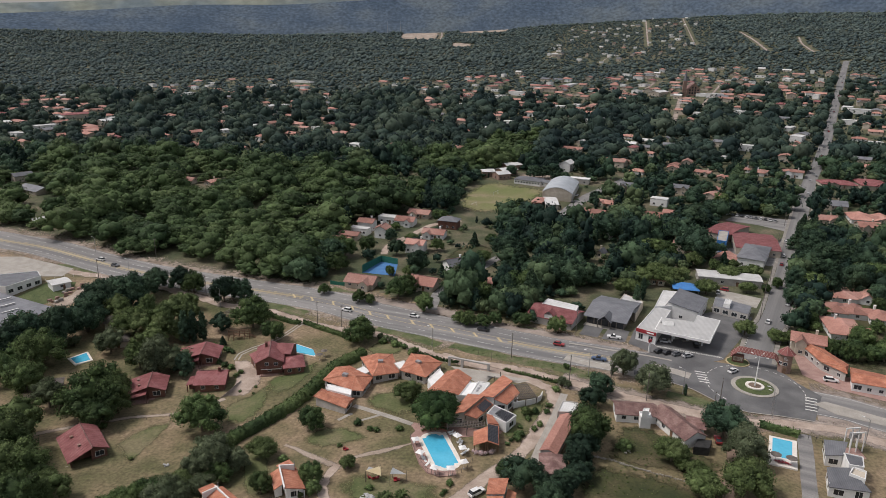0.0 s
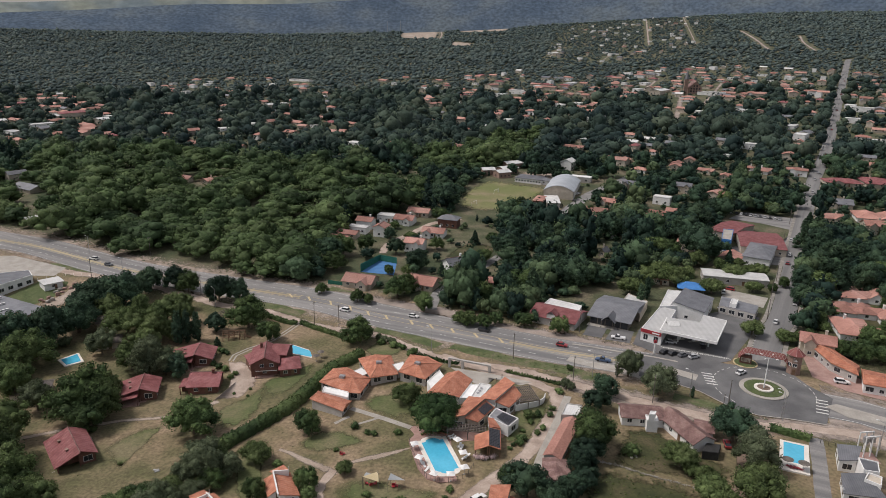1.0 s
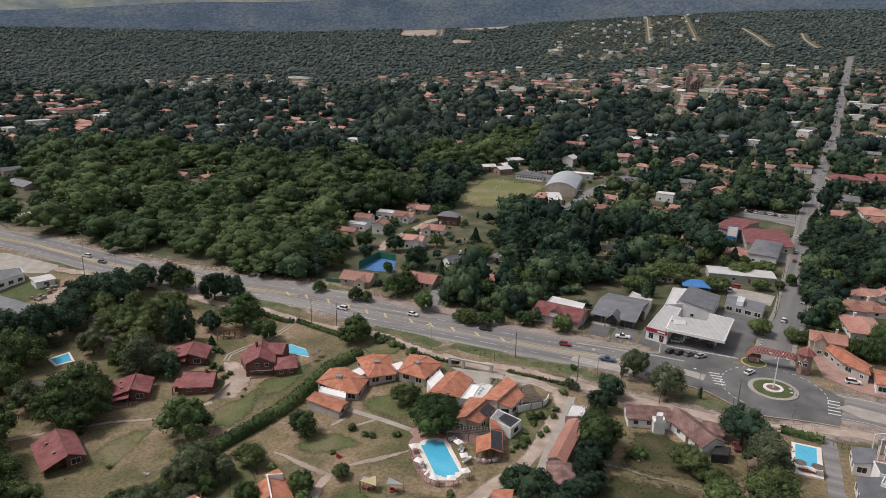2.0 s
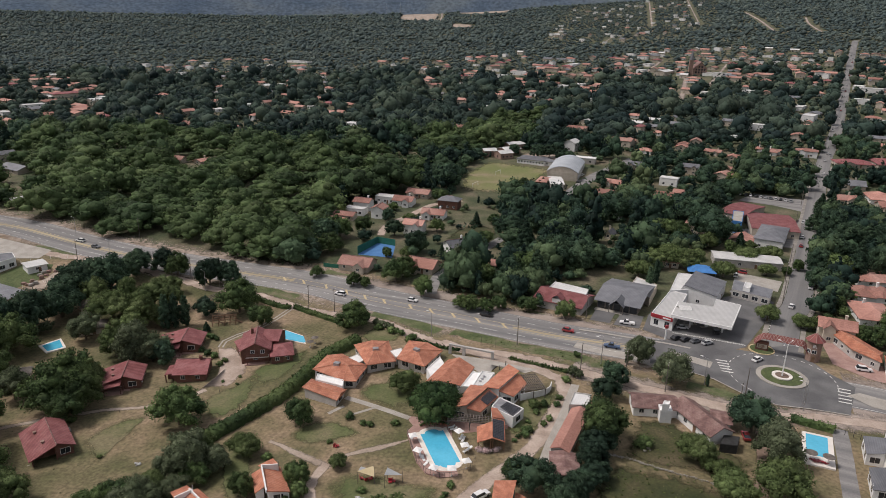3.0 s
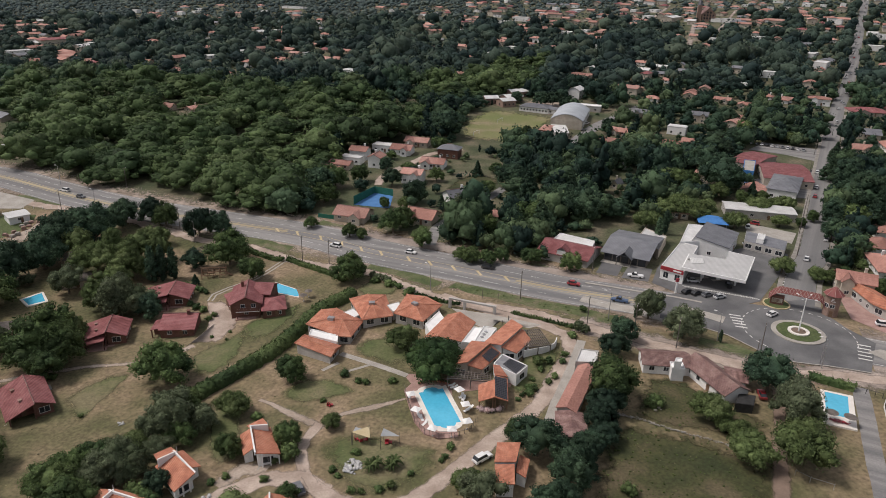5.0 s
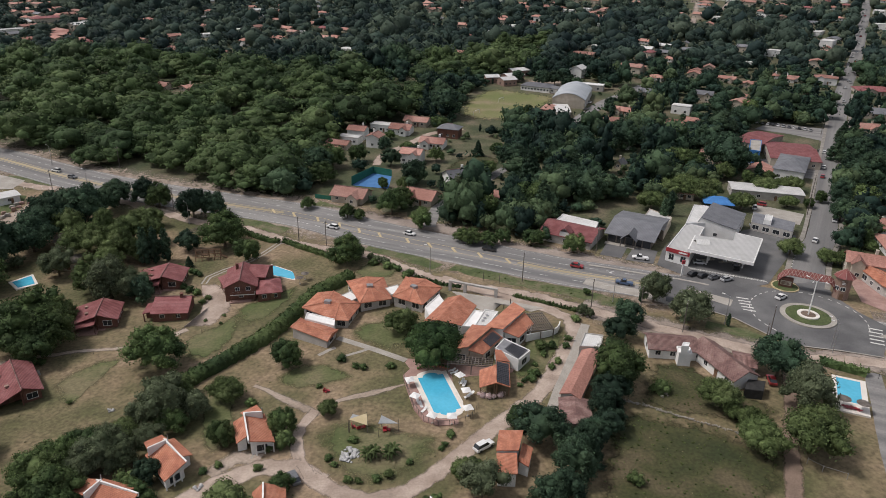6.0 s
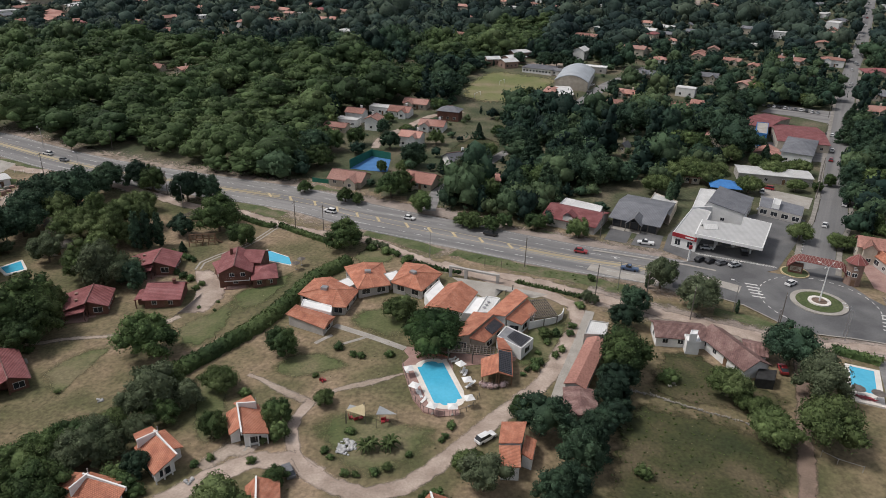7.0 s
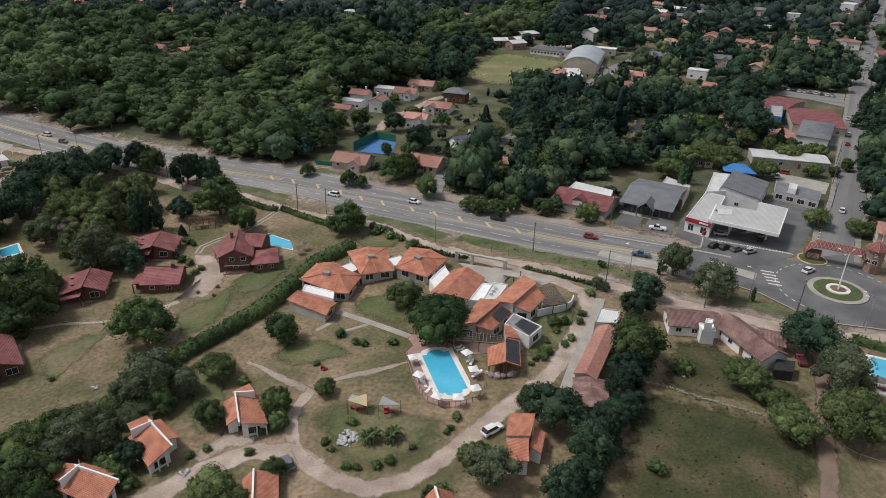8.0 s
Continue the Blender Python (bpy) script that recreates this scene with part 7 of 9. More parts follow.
town([(453, 2040, 13.6, 2), (548, 2246, 15.0, 2), (230, 1658, 13.6, 2), (335, 1601, 12.0, 2), (400, 1565, 13.1, 0), (481, 1786, 12.0, 2), (297, 1443, 10.8, 2), (342, 2033, 13.4, 2), (390, 2173, 14.4, 0), (471, 2206, 12.8, 2), (521, 1807, 12.2, 2), (565, 1887, 14.4, 2), (558, 1815, 13.9, 2), (399, 1695, 11.3, 0), (349, 1555, 10.4, 2), (251, 1714, 11.3, 2)], "far houses on the hillside", panes=False, windows=1)
town([(1055, 2567, 22.6, 2), (1122, 2598, 27.6, 2), (1139, 2569, 20.6, 2), (1194, 2582, 23.1, 2), (1373, 2515, 23.3, 2), (-629, 2501, 16.8, 2), (-582, 2442, 16.3, 2), (-547, 2484, 14.5, 2), (-425, 1065, 13.1, 0), (-465, 1189, 12.5, 2), (-473, 991, 14.3, 0), (-442, 871, 14.4, 0), (-495, 1171, 12.4, 2), (-92, 1161, 11.4, 2), (-80, 1246, 12.2, 0), (269, 1845, 12.1, 2)], "far houses on the hillside", panes=False, windows=1)


class Many:
    """Houses past counting, joined into one mesh with a slot for each material."""

    def __init__(self):
        self.verts, self.faces, self.slots, self.mats = [], [], [], []

    def take(self, bm, mat, m):
        if mat not in self.mats:
            self.mats.append(mat)
        base, k = len(self.verts), self.mats.index(mat)
        bm.verts.index_update()
        self.verts += [tuple(m @ v.co) for v in bm.verts]
        self.faces += [[base + v.index for v in f.verts] for f in bm.faces]
        self.slots += [k] * len(bm.faces)
        bm.free()

    def add(self, x, y, w, d, turn, eave, rise, style, roof, wall):
        m = pose(x, y, gz(x, y), 0, 0, turn)
        bm = bmesh.new()
        gable_walls(bm, w, d, eave, rise if style == "gable" else 0)
        self.take(bm, wall, m)
        bm = bmesh.new()
        if style == "gable":
            gable_roof(bm, w, d, eave, rise, 0.6)
        elif style == "hip":
            hip_roof(bm, w, d, eave, rise, 0.6)
        else:
            box(bm, -w / 2 - 0.1, w / 2 + 0.1, -d / 2 - 0.1, d / 2 + 0.1, eave, eave + 0.3)
        self.take(bm, roof, m)
        bm = bmesh.new()
        for k in range(2):
            q = w * (k - 0.5) * 0.5
            box(bm, q - 0.6, q + 0.6, -d / 2 - 0.06, -d / 2 + 0.02, 1.0, 2.2)
        self.take(bm, M["glass"], m)
        CLEAR_SPOTS.append((x, y, max(w, d) * 0.5 + 2.0))

    def finish(self, name, label):
        me = bpy.data.meshes.new(name)
        me.from_pydata(self.verts, [], self.faces)
        for mat in self.mats:
            me.materials.append(mat)
        me.polygons.foreach_set("material_index", np.array(self.slots, np.int32))
        me.update()
        tagged(new(name, me), label, "houses", kind="stuff")


def village_houses():
    """Small pale houses on the hillside, and the close rows of the town centre."""
    rng = random.Random(21)
    many = Many()
    hill = [(198.7, 1606.0), (337.6, 2216.1), (542.4, 2462.5), (784.9, 2343.8), (548.9, 1633.4), (396.6, 1415.5), (218.3, 1477.8)]
    heart = [(131.4, 1192.9), (295.8, 1216.2), (451.9, 1152.6), (597.0, 1157.1), (673.1, 1121.5), (510.5, 835.8), (428.3, 915.2), (283.0, 936.2), (123.6, 967.2)]
    for area, n, gap, sizes, styles in ((hill, 60, 22, (6, 12), (2, 2, 2, 5, 0, 3)), (heart, 75, 17, (9, 18), (0, 0, 0, 0, 1, 1, 2, 3, 4))):
        xs, ys = [p[0] for p in area], [p[1] for p in area]
        made = 0
        for _ in range(n * 14):
            x, y = rng.uniform(min(xs), max(xs)), rng.uniform(min(ys), max(ys))
            a, b = np.array([x]), np.array([y])
            if made >= n or not within(a, b, area)[0] or near_line(a, b, AVENUE, 15)[0] or any(abs(sx - x) + abs(sy - y) < gap for sx, sy, r in CLEAR_SPOTS):
                continue
            made += 1
            roof, wall, style, label = STYLES[rng.choice(styles)]
            w = rng.uniform(*sizes)
            many.add(x, y, w, w * rng.uniform(0.55, 0.8), rng.choice((60, -30)) + rng.uniform(-8, 8), 3.0 if rng.random() < 0.75 and area is heart else 5.2, 1.9, style, roof, wall)
    many.finish("distant_houses", "many small far houses with clay and sheet roofs")


village_houses()


QUARTERS = (
    ([(-620, 963), (-403, 615), (-326, 585), (-309, 644), (-394, 836), (-582, 1052)], 34, 20),
    ([(-560, 1330), (-266, 617), (-78, 606), (-104, 866), (-289, 1330)], 40, 30),
    ([(-49, 1216), (-35, 747), (113, 693), (169, 809), (248, 1125), (107, 1330)], 52, 23),
    ([(279, 1272), (212, 886), (320, 799), (457, 859), (619, 1165), (498, 1278)], 44, 21),
    ([(408, 884), (316, 661), (358, 660), (420, 600), (650, 993), (600, 1052)], 30, 20),
    ([(106, 723), (86, 509), (150, 400), (255, 495), (344, 641), (234, 723)], 16, 26),
    ([(300, 470), (330, 620), (470, 700), (520, 620), (380, 440)], 14, 24),
)


def more_houses():
    """Roofs half hidden in the trees, between the ones above."""
    rng = random.Random(9)
    many = Many()
    for area, n, gap in QUARTERS:
        xs, ys = [p[0] for p in area], [p[1] for p in area]
        made = 0
        for _ in range(n * 16):
            x, y = rng.uniform(min(xs), max(xs)), rng.uniform(min(ys), max(ys))
            a, b = np.array([x]), np.array([y])
            if made >= n or not within(a, b, area)[0] or near_line(a, b, AVENUE, 15)[0] or any(abs(sx - x) + abs(sy - y) < gap for sx, sy, r in CLEAR_SPOTS):
                continue
            made += 1
            roof, wall, style, label = STYLES[rng.choice((0, 0, 0, 0, 1, 1, 1, 2, 2, 3, 4, 5))]
            w = rng.uniform(8, 15)
            many.add(x, y, w, w * rng.uniform(0.6, 0.8), rng.choice((60, -30)) + rng.uniform(-8, 8), 2.5 if rng.random() < 0.72 else 4.8, 1.7, style, roof, wall)
            yard(x, y, w)
    many.finish("hidden_houses", "many tiled houses half hidden among garden trees")


more_houses()


# ---- trees that stand alone ----
CROWNS = {}


def tree_template(kind, k):
    """Mesh data of a trunk with limbs and of a crown, both 1 in radius."""
    key = (kind, k)
    if key in CROWNS:
        return CROWNS[key]
    shapes = {0: (40, 1, 3700, 0.038, "round", 0.95, 0.3), 1: (44, 1, 3700, 0.036, "round", 0.66, 0.3), 2: (46, 1, 3400, 0.045, "cone", 0.8, 0.3), 3: (34, 1, 4200, 0.042, "round", 1.05, 0.3), 4: (26, 1, 900, 0.07, "column", 0.8, 0.25), 5: (11, 1, 420, 0.075, "round", 0.85, 0.22), 6: (44, 1, 3700, 0.04, "round", 1.1, 0.3), 7: (52, 1, 4200, 0.030, "round", 0.28, 0.3), 8: (44, 1, 3600, 0.042, "round", 1.4, 0.3)}
    mats = {0: "leaf", 1: "leaf_light", 2: "leaf_dark", 3: "leaf_grey", 4: "leaf_dark", 5: "leaf", 6: "leaf_dark", 7: "leaf_deep", 8: "leaf_light"}
    blobs, sub, leaves, leaf, shape, flat, amount = shapes[kind]
    v, f = crown_template(500 + kind * 10 + k, blobs, sub, leaves, leaf, shape, flat, amount)
    lift = {0: 0.02, 1: 0.15, 2: -0.1, 3: 0.02, 4: 0.05, 5: -0.25, 6: -0.05, 7: 0.3, 8: 0.02}[kind]
    v = v + np.array([0, 0, lift])
    ob = bulk("crown", v, f, M[mats[kind]])
    crown = ob.data
    bpy.data.objects.remove(ob)
    bm = bmesh.new()
    rng = random.Random(kind * 10 + k)
    reach = 0.3 if kind == 7 else 0.75
    rod(bm, (0, 0, -0.2), (0.03, 0.02, reach + lift), 0.075, 0.045, 7)
    for i in range(5):
        a = i * 1.26 + rng.uniform(-0.3, 0.3)
        rod(bm, (0.02, 0.01, reach * 0.5 + lift * 0.6), (0.5 * math.cos(a), 0.5 * math.sin(a), reach + 0.1 + lift), 0.04, 0.015, 5)
    trunk = bpy.data.meshes.new("trunk")
    bm.to_mesh(trunk)
    bm.free()
    trunk.materials.append(M["bark"])
    CROWNS[key] = crown, trunk
    return CROWNS[key]


TREE_LABELS = {0: ("tree", "broad-leaved tree with a full dark green crown", "tree"), 1: ("tree", "spreading tree with a light green umbrella crown", "tree"), 2: ("conifer", "dark green conifer with a pointed crown", "conifer"), 3: ("tree", "tree with a loose grey-green crown", "tree"), 4: ("cypress", "slim dark green cypress", "cypress"), 5: ("shrub", "rounded green garden shrub", "shrub"), 6: ("tree", "dense dark evergreen tree with a ragged crown", "tree"), 7: ("tree", "wide spreading tree with a flat deep green crown", "tree"), 8: ("tree", "tall light green tree with an oval crown", "tree")}


OPEN_GROUND = ((-128, 222, 10), (-131, 250, 8.5), (-131, 236, 6))  # beside the small pool and before the hut


def plant(rows, group):
    rng = random.Random(len(rows) * 3 + len(group))
    for x, y, r, kind in rows:
        if any(math.hypot(x - px, y - py) < reach for px, py, reach in OPEN_GROUND):
            continue
        name, label, category = TREE_LABELS[kind]
        crown, trunk = tree_template(kind, rng.randrange(3))
        t = new(name)
        s = r * rng.uniform(0.95, 1.08)
        t.matrix_world = pose(x, y, gz(x, y), 0, 0, rng.uniform(0, 360)) @ Matrix.Diagonal((s, s, s * rng.uniform(0.9, 1.1), 1))
        tagged(t, label, category, group)
        for n, data in (("trunk", trunk), ("crown", crown)):
            if n == "trunk" and kind == 5:
                continue
            o = new(n, data)
            o.parent = t


plant([(-2.1, 183.6, 8.7, 7), (-11.5, 196.7, 4.4, 1), (-38.8, 182.0, 4.2, 0), (-49.8, 168.0, 4.2, 1), (-32.1, 241.5, 6.2, 0), (-65.9, 245.4, 4.6, 0), (-72.2, 183.3, 6.8, 0), (-34.2, 155.3, 3.3, 0), (-32.7, 151.1, 2.5, 5), (-25.2, 161.4, 2.4, 1), (-45.9, 151.7, 3.0, 0), (-61.7, 161.1, 5.7, 3), (-55.1, 162.4, 3.2, 3), (-65.7, 158.5, 3.6, 3), (-60.7, 169.2, 3.2, 0), (-58.3, 157.0, 3.3, 0)], "trees of the holiday park")
plant([(-109.9, 198.9, 8.1, 0), (-125.5, 222.3, 4.8, 8), (-121.4, 249.9, 8.6, 1), (-140.0, 269.6, 8.6, 6), (-132.2, 283.4, 6.5, 6), (-143.2, 266.1, 7.7, 6), (-141.3, 252.0, 7.3, 6), (-133.2, 261.2, 5.1, 8), (-110.9, 260.9, 5.5, 8), (-103.7, 258.8, 4.2, 8), (-107.3, 245.6, 4.7, 8), (-109.1, 237.8, 4.5, 8), (-124.3, 234.7, 4.8, 3), (-108.5, 223.6, 5.1, 8), (-100.9, 220.6, 6.5, 3), (-95.4, 220.5, 5.0, 3)], "trees west of the park")
plant([(-91.4, 219.6, 4.6, 6), (-104.1, 191.4, 6.8, 0), (-106.7, 203.6, 4.1, 8), (-105.4, 185.3, 5.8, 0), (-88.9, 253.8, 4.0, 6), (-77.3, 257.0, 7.1, 0), (-88.5, 283.4, 4.8, 6), (-120.2, 294.5, 6.1, 6), (-112.7, 290.2, 5.1, 0), (-96.5, 281.7, 5.7, 6), (-130.3, 292.8, 5.7, 6), (-132.8, 272.6, 7.7, 6), (-77.3, 143.1, 4.5, 0), (-74.7, 145.1, 4.0, 0), (-68.1, 144.6, 4.4, 3), (-70.6, 141.9, 3.7, 3)], "trees west of the park")
plant([(-72.9, 131.7, 5.4, 0), (-70.7, 134.5, 4.2, 0), (-67.8, 153.0, 3.3, 1), (-58.0, 136.2, 2.3, 0), (-61.4, 139.8, 2.4, 5), (-56.9, 140.7, 2.8, 6), (-55.3, 135.3, 1.8, 5), (-69.3, 149.9, 3.5, 3), (-38.1, 129.6, 5.1, 1), (-30.2, 137.3, 2.4, 0), (-61.4, 150.9, 3.7, 3), (-78.1, 139.4, 4.9, 0), (-64.9, 144.4, 3.6, 3), (-72.7, 149.1, 3.8, 0), (-68.4, 129.3, 4.1, 0)], "trees south of the cottages")
plant([(40.5, 170.2, 6.3, 0), (49.8, 199.6, 4.0, 6), (45.7, 191.2, 3.7, 6), (60.3, 212.5, 4.8, 3), (56.5, 212.5, 1.4, 4), (66.8, 201.1, 5.8, 3), (76.9, 199.4, 1.3, 4), (38.0, 164.4, 4.0, 6), (35.6, 159.7, 3.8, 6), (36.0, 154.2, 3.5, 6), (20.8, 150.4, 5.5, 6), (16.7, 155.7, 3.0, 0), (30.0, 148.6, 3.6, 6), (26.4, 141.3, 4.2, 6), (20.3, 131.9, 4.2, 6), (29.8, 143.7, 3.2, 2)], "trees along the shed")
plant([(23.6, 135.1, 3.7, 6), (8.1, 135.3, 4.4, 3), (4.6, 140.3, 2.6, 1), (6.7, 142.6, 2.1, 1), (80.3, 176.0, 5.6, 6), (81.8, 163.9, 5.4, 3), (76.4, 149.5, 6.7, 1), (65.8, 149.3, 5.3, 1), (61.9, 163.7, 4.4, 1), (37.7, 139.2, 1.7, 5), (50.5, 168.8, 2.3, 5), (63.8, 159.9, 2.3, 1), (32.5, 152.1, 3.0, 6), (26.3, 146.0, 3.2, 6), (66.1, 157.5, 2.8, 1), (42.0, 177.3, 3.6, 6)], "trees round the meadow")
plant([(-54.4, 290.1, 3.0, 0), (-37.5, 280.5, 3.3, 0), (-8.9, 268.3, 4.3, 0), (-32.6, 278.5, 2.5, 0), (42.4, 246.5, 3.8, 0), (115.4, 248.9, 4.4, 1), (125.0, 243.0, 3.6, 1), (29.9, 252.9, 3.7, 0), (9.1, 254.0, 3.3, 0), (14.5, 252.6, 3.1, 0), (5.5, 256.5, 3.0, 0), (19.2, 254.4, 2.8, 0), (129.0, 242.2, 3.3, 1), (41.8, 216.5, 1.1, 0)], "trees along the highway")
plant([(191.7, 369.6, 6.2, 2), (194.0, 357.1, 8.2, 6), (192.1, 336.1, 8.4, 6), (195.3, 328.8, 7.7, 2), (204.5, 328.0, 8.4, 6), (173.2, 320.1, 7.4, 6), (160.3, 303.4, 5.8, 6), (166.6, 298.2, 6.4, 0), (173.0, 296.2, 6.9, 2), (187.1, 301.2, 7.2, 6), (199.5, 309.4, 7.4, 0), (150.5, 284.6, 4.4, 6), (210.6, 402.0, 5.3, 2), (172.4, 327.0, 6.2, 2)], "dark trees beside the avenue")
plant([(35.3, 321.2, 6.6, 2), (48.8, 350.2, 7.8, 6), (51.5, 309.9, 7.3, 2), (46.7, 302.2, 8.0, 6), (54.5, 297.7, 7.5, 6), (35.6, 277.8, 6.8, 2), (64.6, 304.2, 5.9, 6), (88.1, 379.9, 7.5, 6), (84.8, 328.0, 6.4, 2), (86.3, 316.3, 3.8, 2), (108.8, 355.2, 5.5, 0), (114.6, 346.8, 6.0, 0), (128.4, 371.4, 8.8, 6), (145.6, 405.1, 9.0, 6), (46.0, 438.6, 4.9, 0), (15.6, 328.4, 4.3, 0)], "large dark trees north of the highway")
plant([(-20.9, 283.7, 5.4, 0), (-2.4, 432.4, 9.0, 6), (-4.8, 402.7, 4.5, 0), (97.6, 309.5, 6.7, 1), (103.7, 303.3, 6.6, 1), (90.2, 306.4, 6.1, 1), (79.8, 290.9, 5.3, 1), (116.5, 294.7, 5.1, 1), (136.4, 298.5, 3.9, 1), (134.6, 315.1, 5.1, 1), (80.3, 276.2, 3.4, 4), (85.3, 284.7, 3.0, 4), (181.1, 484.9, 7.1, 6), (102.2, 384.8, 6.5, 2)], "garden trees north of the highway")
plant([(-31.5, 366.5, 3.4, 6), (-4.6, 404, 4.6, 6), (-19.5, 363.5, 3.6, 1), (-5.5, 349, 3.6, 0), (-14.8, 318, 5.2, 6), (-26, 341, 4.2, 6), (-17.5, 290, 4.6, 0), (-18, 312, 3.4, 1), (-2.5, 311, 2.6, 2), (10.6, 322, 3.0, 2), (17.5, 331, 4.2, 1), (6.3, 293, 6.0, 3), (29.2, 341, 6.6, 6), (-27, 312.5, 2.6, 0), (-54, 318, 6.0, 0), (-58, 330, 6.4, 6), (-52, 338, 5.6, 0), (-60, 344, 5.5, 0), (-42, 346, 4.2, 0), (33, 288, 6.2, 0), (26, 284, 5.4, 6), (14, 278, 5.0, 0), (7, 275, 4.2, 0), (-12, 330, 2.8, 2), (-30, 385, 3.0, 0), (-58, 375, 4.0, 0)], "garden trees of the small quarter")
plant([(166.1, 431.3, 7.0, 6), (183.0, 459.0, 5.6, 0), (214.5, 447.0, 6.6, 2), (193.0, 452.0, 4.4, 1), (204.0, 444.5, 4.6, 1), (128.1, 345.2, 9.3, 6), (123.1, 334.1, 5.3, 1), (144.1, 335.1, 3.3, 1), (144.5, 322.1, 3.4, 1), (148.7, 320.7, 4.0, 1), (139.6, 336.4, 3.5, 2), (132.7, 330.4, 2.9, 0), (113.3, 317.5, 3.7, 1), (133.5, 322.0, 3.1, 0), (153.4, 306.1, 2.6, 0), (145.1, 298.9, 2.5, 0)], "trees round the market")
plant([(44.8, 424.3, 3.9, 0), (89.5, 433.8, 3.0, 0), (100.9, 467.5, 4.0, 6), (48.2, 539.9, 4.5, 6), (65.0, 532.8, 6.2, 6), (73.8, 533.7, 6.2, 6), (86.7, 516.9, 5.2, 6), (81.4, 524.3, 4.4, 6), (14.3, 359.5, 3.3, 2), (23.7, 364.3, 3.7, 0), (32.9, 363.1, 3.7, 1), (43.9, 366.2, 3.7, 0), (53.7, 370.5, 3.5, 1)], "trees round the playing field")
plant([(269.6, 489.9, 3.2, 4), (257.7, 470.2, 3.1, 4), (244.8, 448.3, 3.4, 4), (234.0, 430.9, 3.3, 4), (223.9, 414.4, 3.1, 4), (212.8, 396.0, 3.4, 4), (290.4, 526.9, 3.0, 4), (306.3, 555.8, 3.1, 4), (146.2, 255.5, 2.3, 0), (142.7, 241.4, 2.4, 1), (161.0, 247.7, 2.5, 0), (149.5, 237.1, 1.9, 5), (138.0, 242.1, 2.4, 0), (159.5, 272.5, 2.4, 1), (160.1, 236.0, 2.7, 0), (177.3, 277.2, 2.0, 1), (173.0, 282.3, 1.7, 5), (141.5, 260.3, 3.6, 6), (143.1, 260.3, 3.6, 2), (137.7, 249.5, 2.2, 5)], "trees between the eastern roofs")


plant([(-96.7, 244.5, 4.2, 4), (-93.6, 246.0, 3.9, 4), (-99.6, 243.0, 4.0, 4), (-84.5, 241.6, 2.0, 2), (-101.5, 246.5, 4.4, 1), (-120.6, 260.5, 4.4, 8), (-110.9, 272.4, 5.2, 1), (-111.5, 249.4, 4.4, 8)], "tall trees by the playground")
plant([(-87.3, 240.9, 1.3, 5), (-82.7, 237.9, 1.2, 5), (-80.8, 236.6, 1.2, 5), (-79.0, 235.3, 1.2, 5), (-140.2, 239.5, 2.4, 3), (-134.7, 243.3, 2.8, 3), (-143.5, 237.5, 1.7, 3)], "shrubs by the playground")


# ---- the holiday park: pools, hedges, garden things ----
def prism_on_ground(name, outline, z0, z1, mat, parent):
    c = Vector((parent.matrix_world.translation.x, parent.matrix_world.translation.y))
    pts = [Vector(p) - c for p in outline]
    area = sum(pts[i].x * pts[(i + 1) % len(pts)].y - pts[(i + 1) % len(pts)].x * pts[i].y for i in range(len(pts)))
    return part(name, solid(bmesh.new(), pts if area > 0 else pts[::-1], z0, z1), mat, parent)


def grow(outline, by):
    c = sum((Vector(p) for p in outline), Vector((0, 0))) / len(outline)
    return [Vector(p) + (Vector(p) - c).normalized() * by for p in outline]


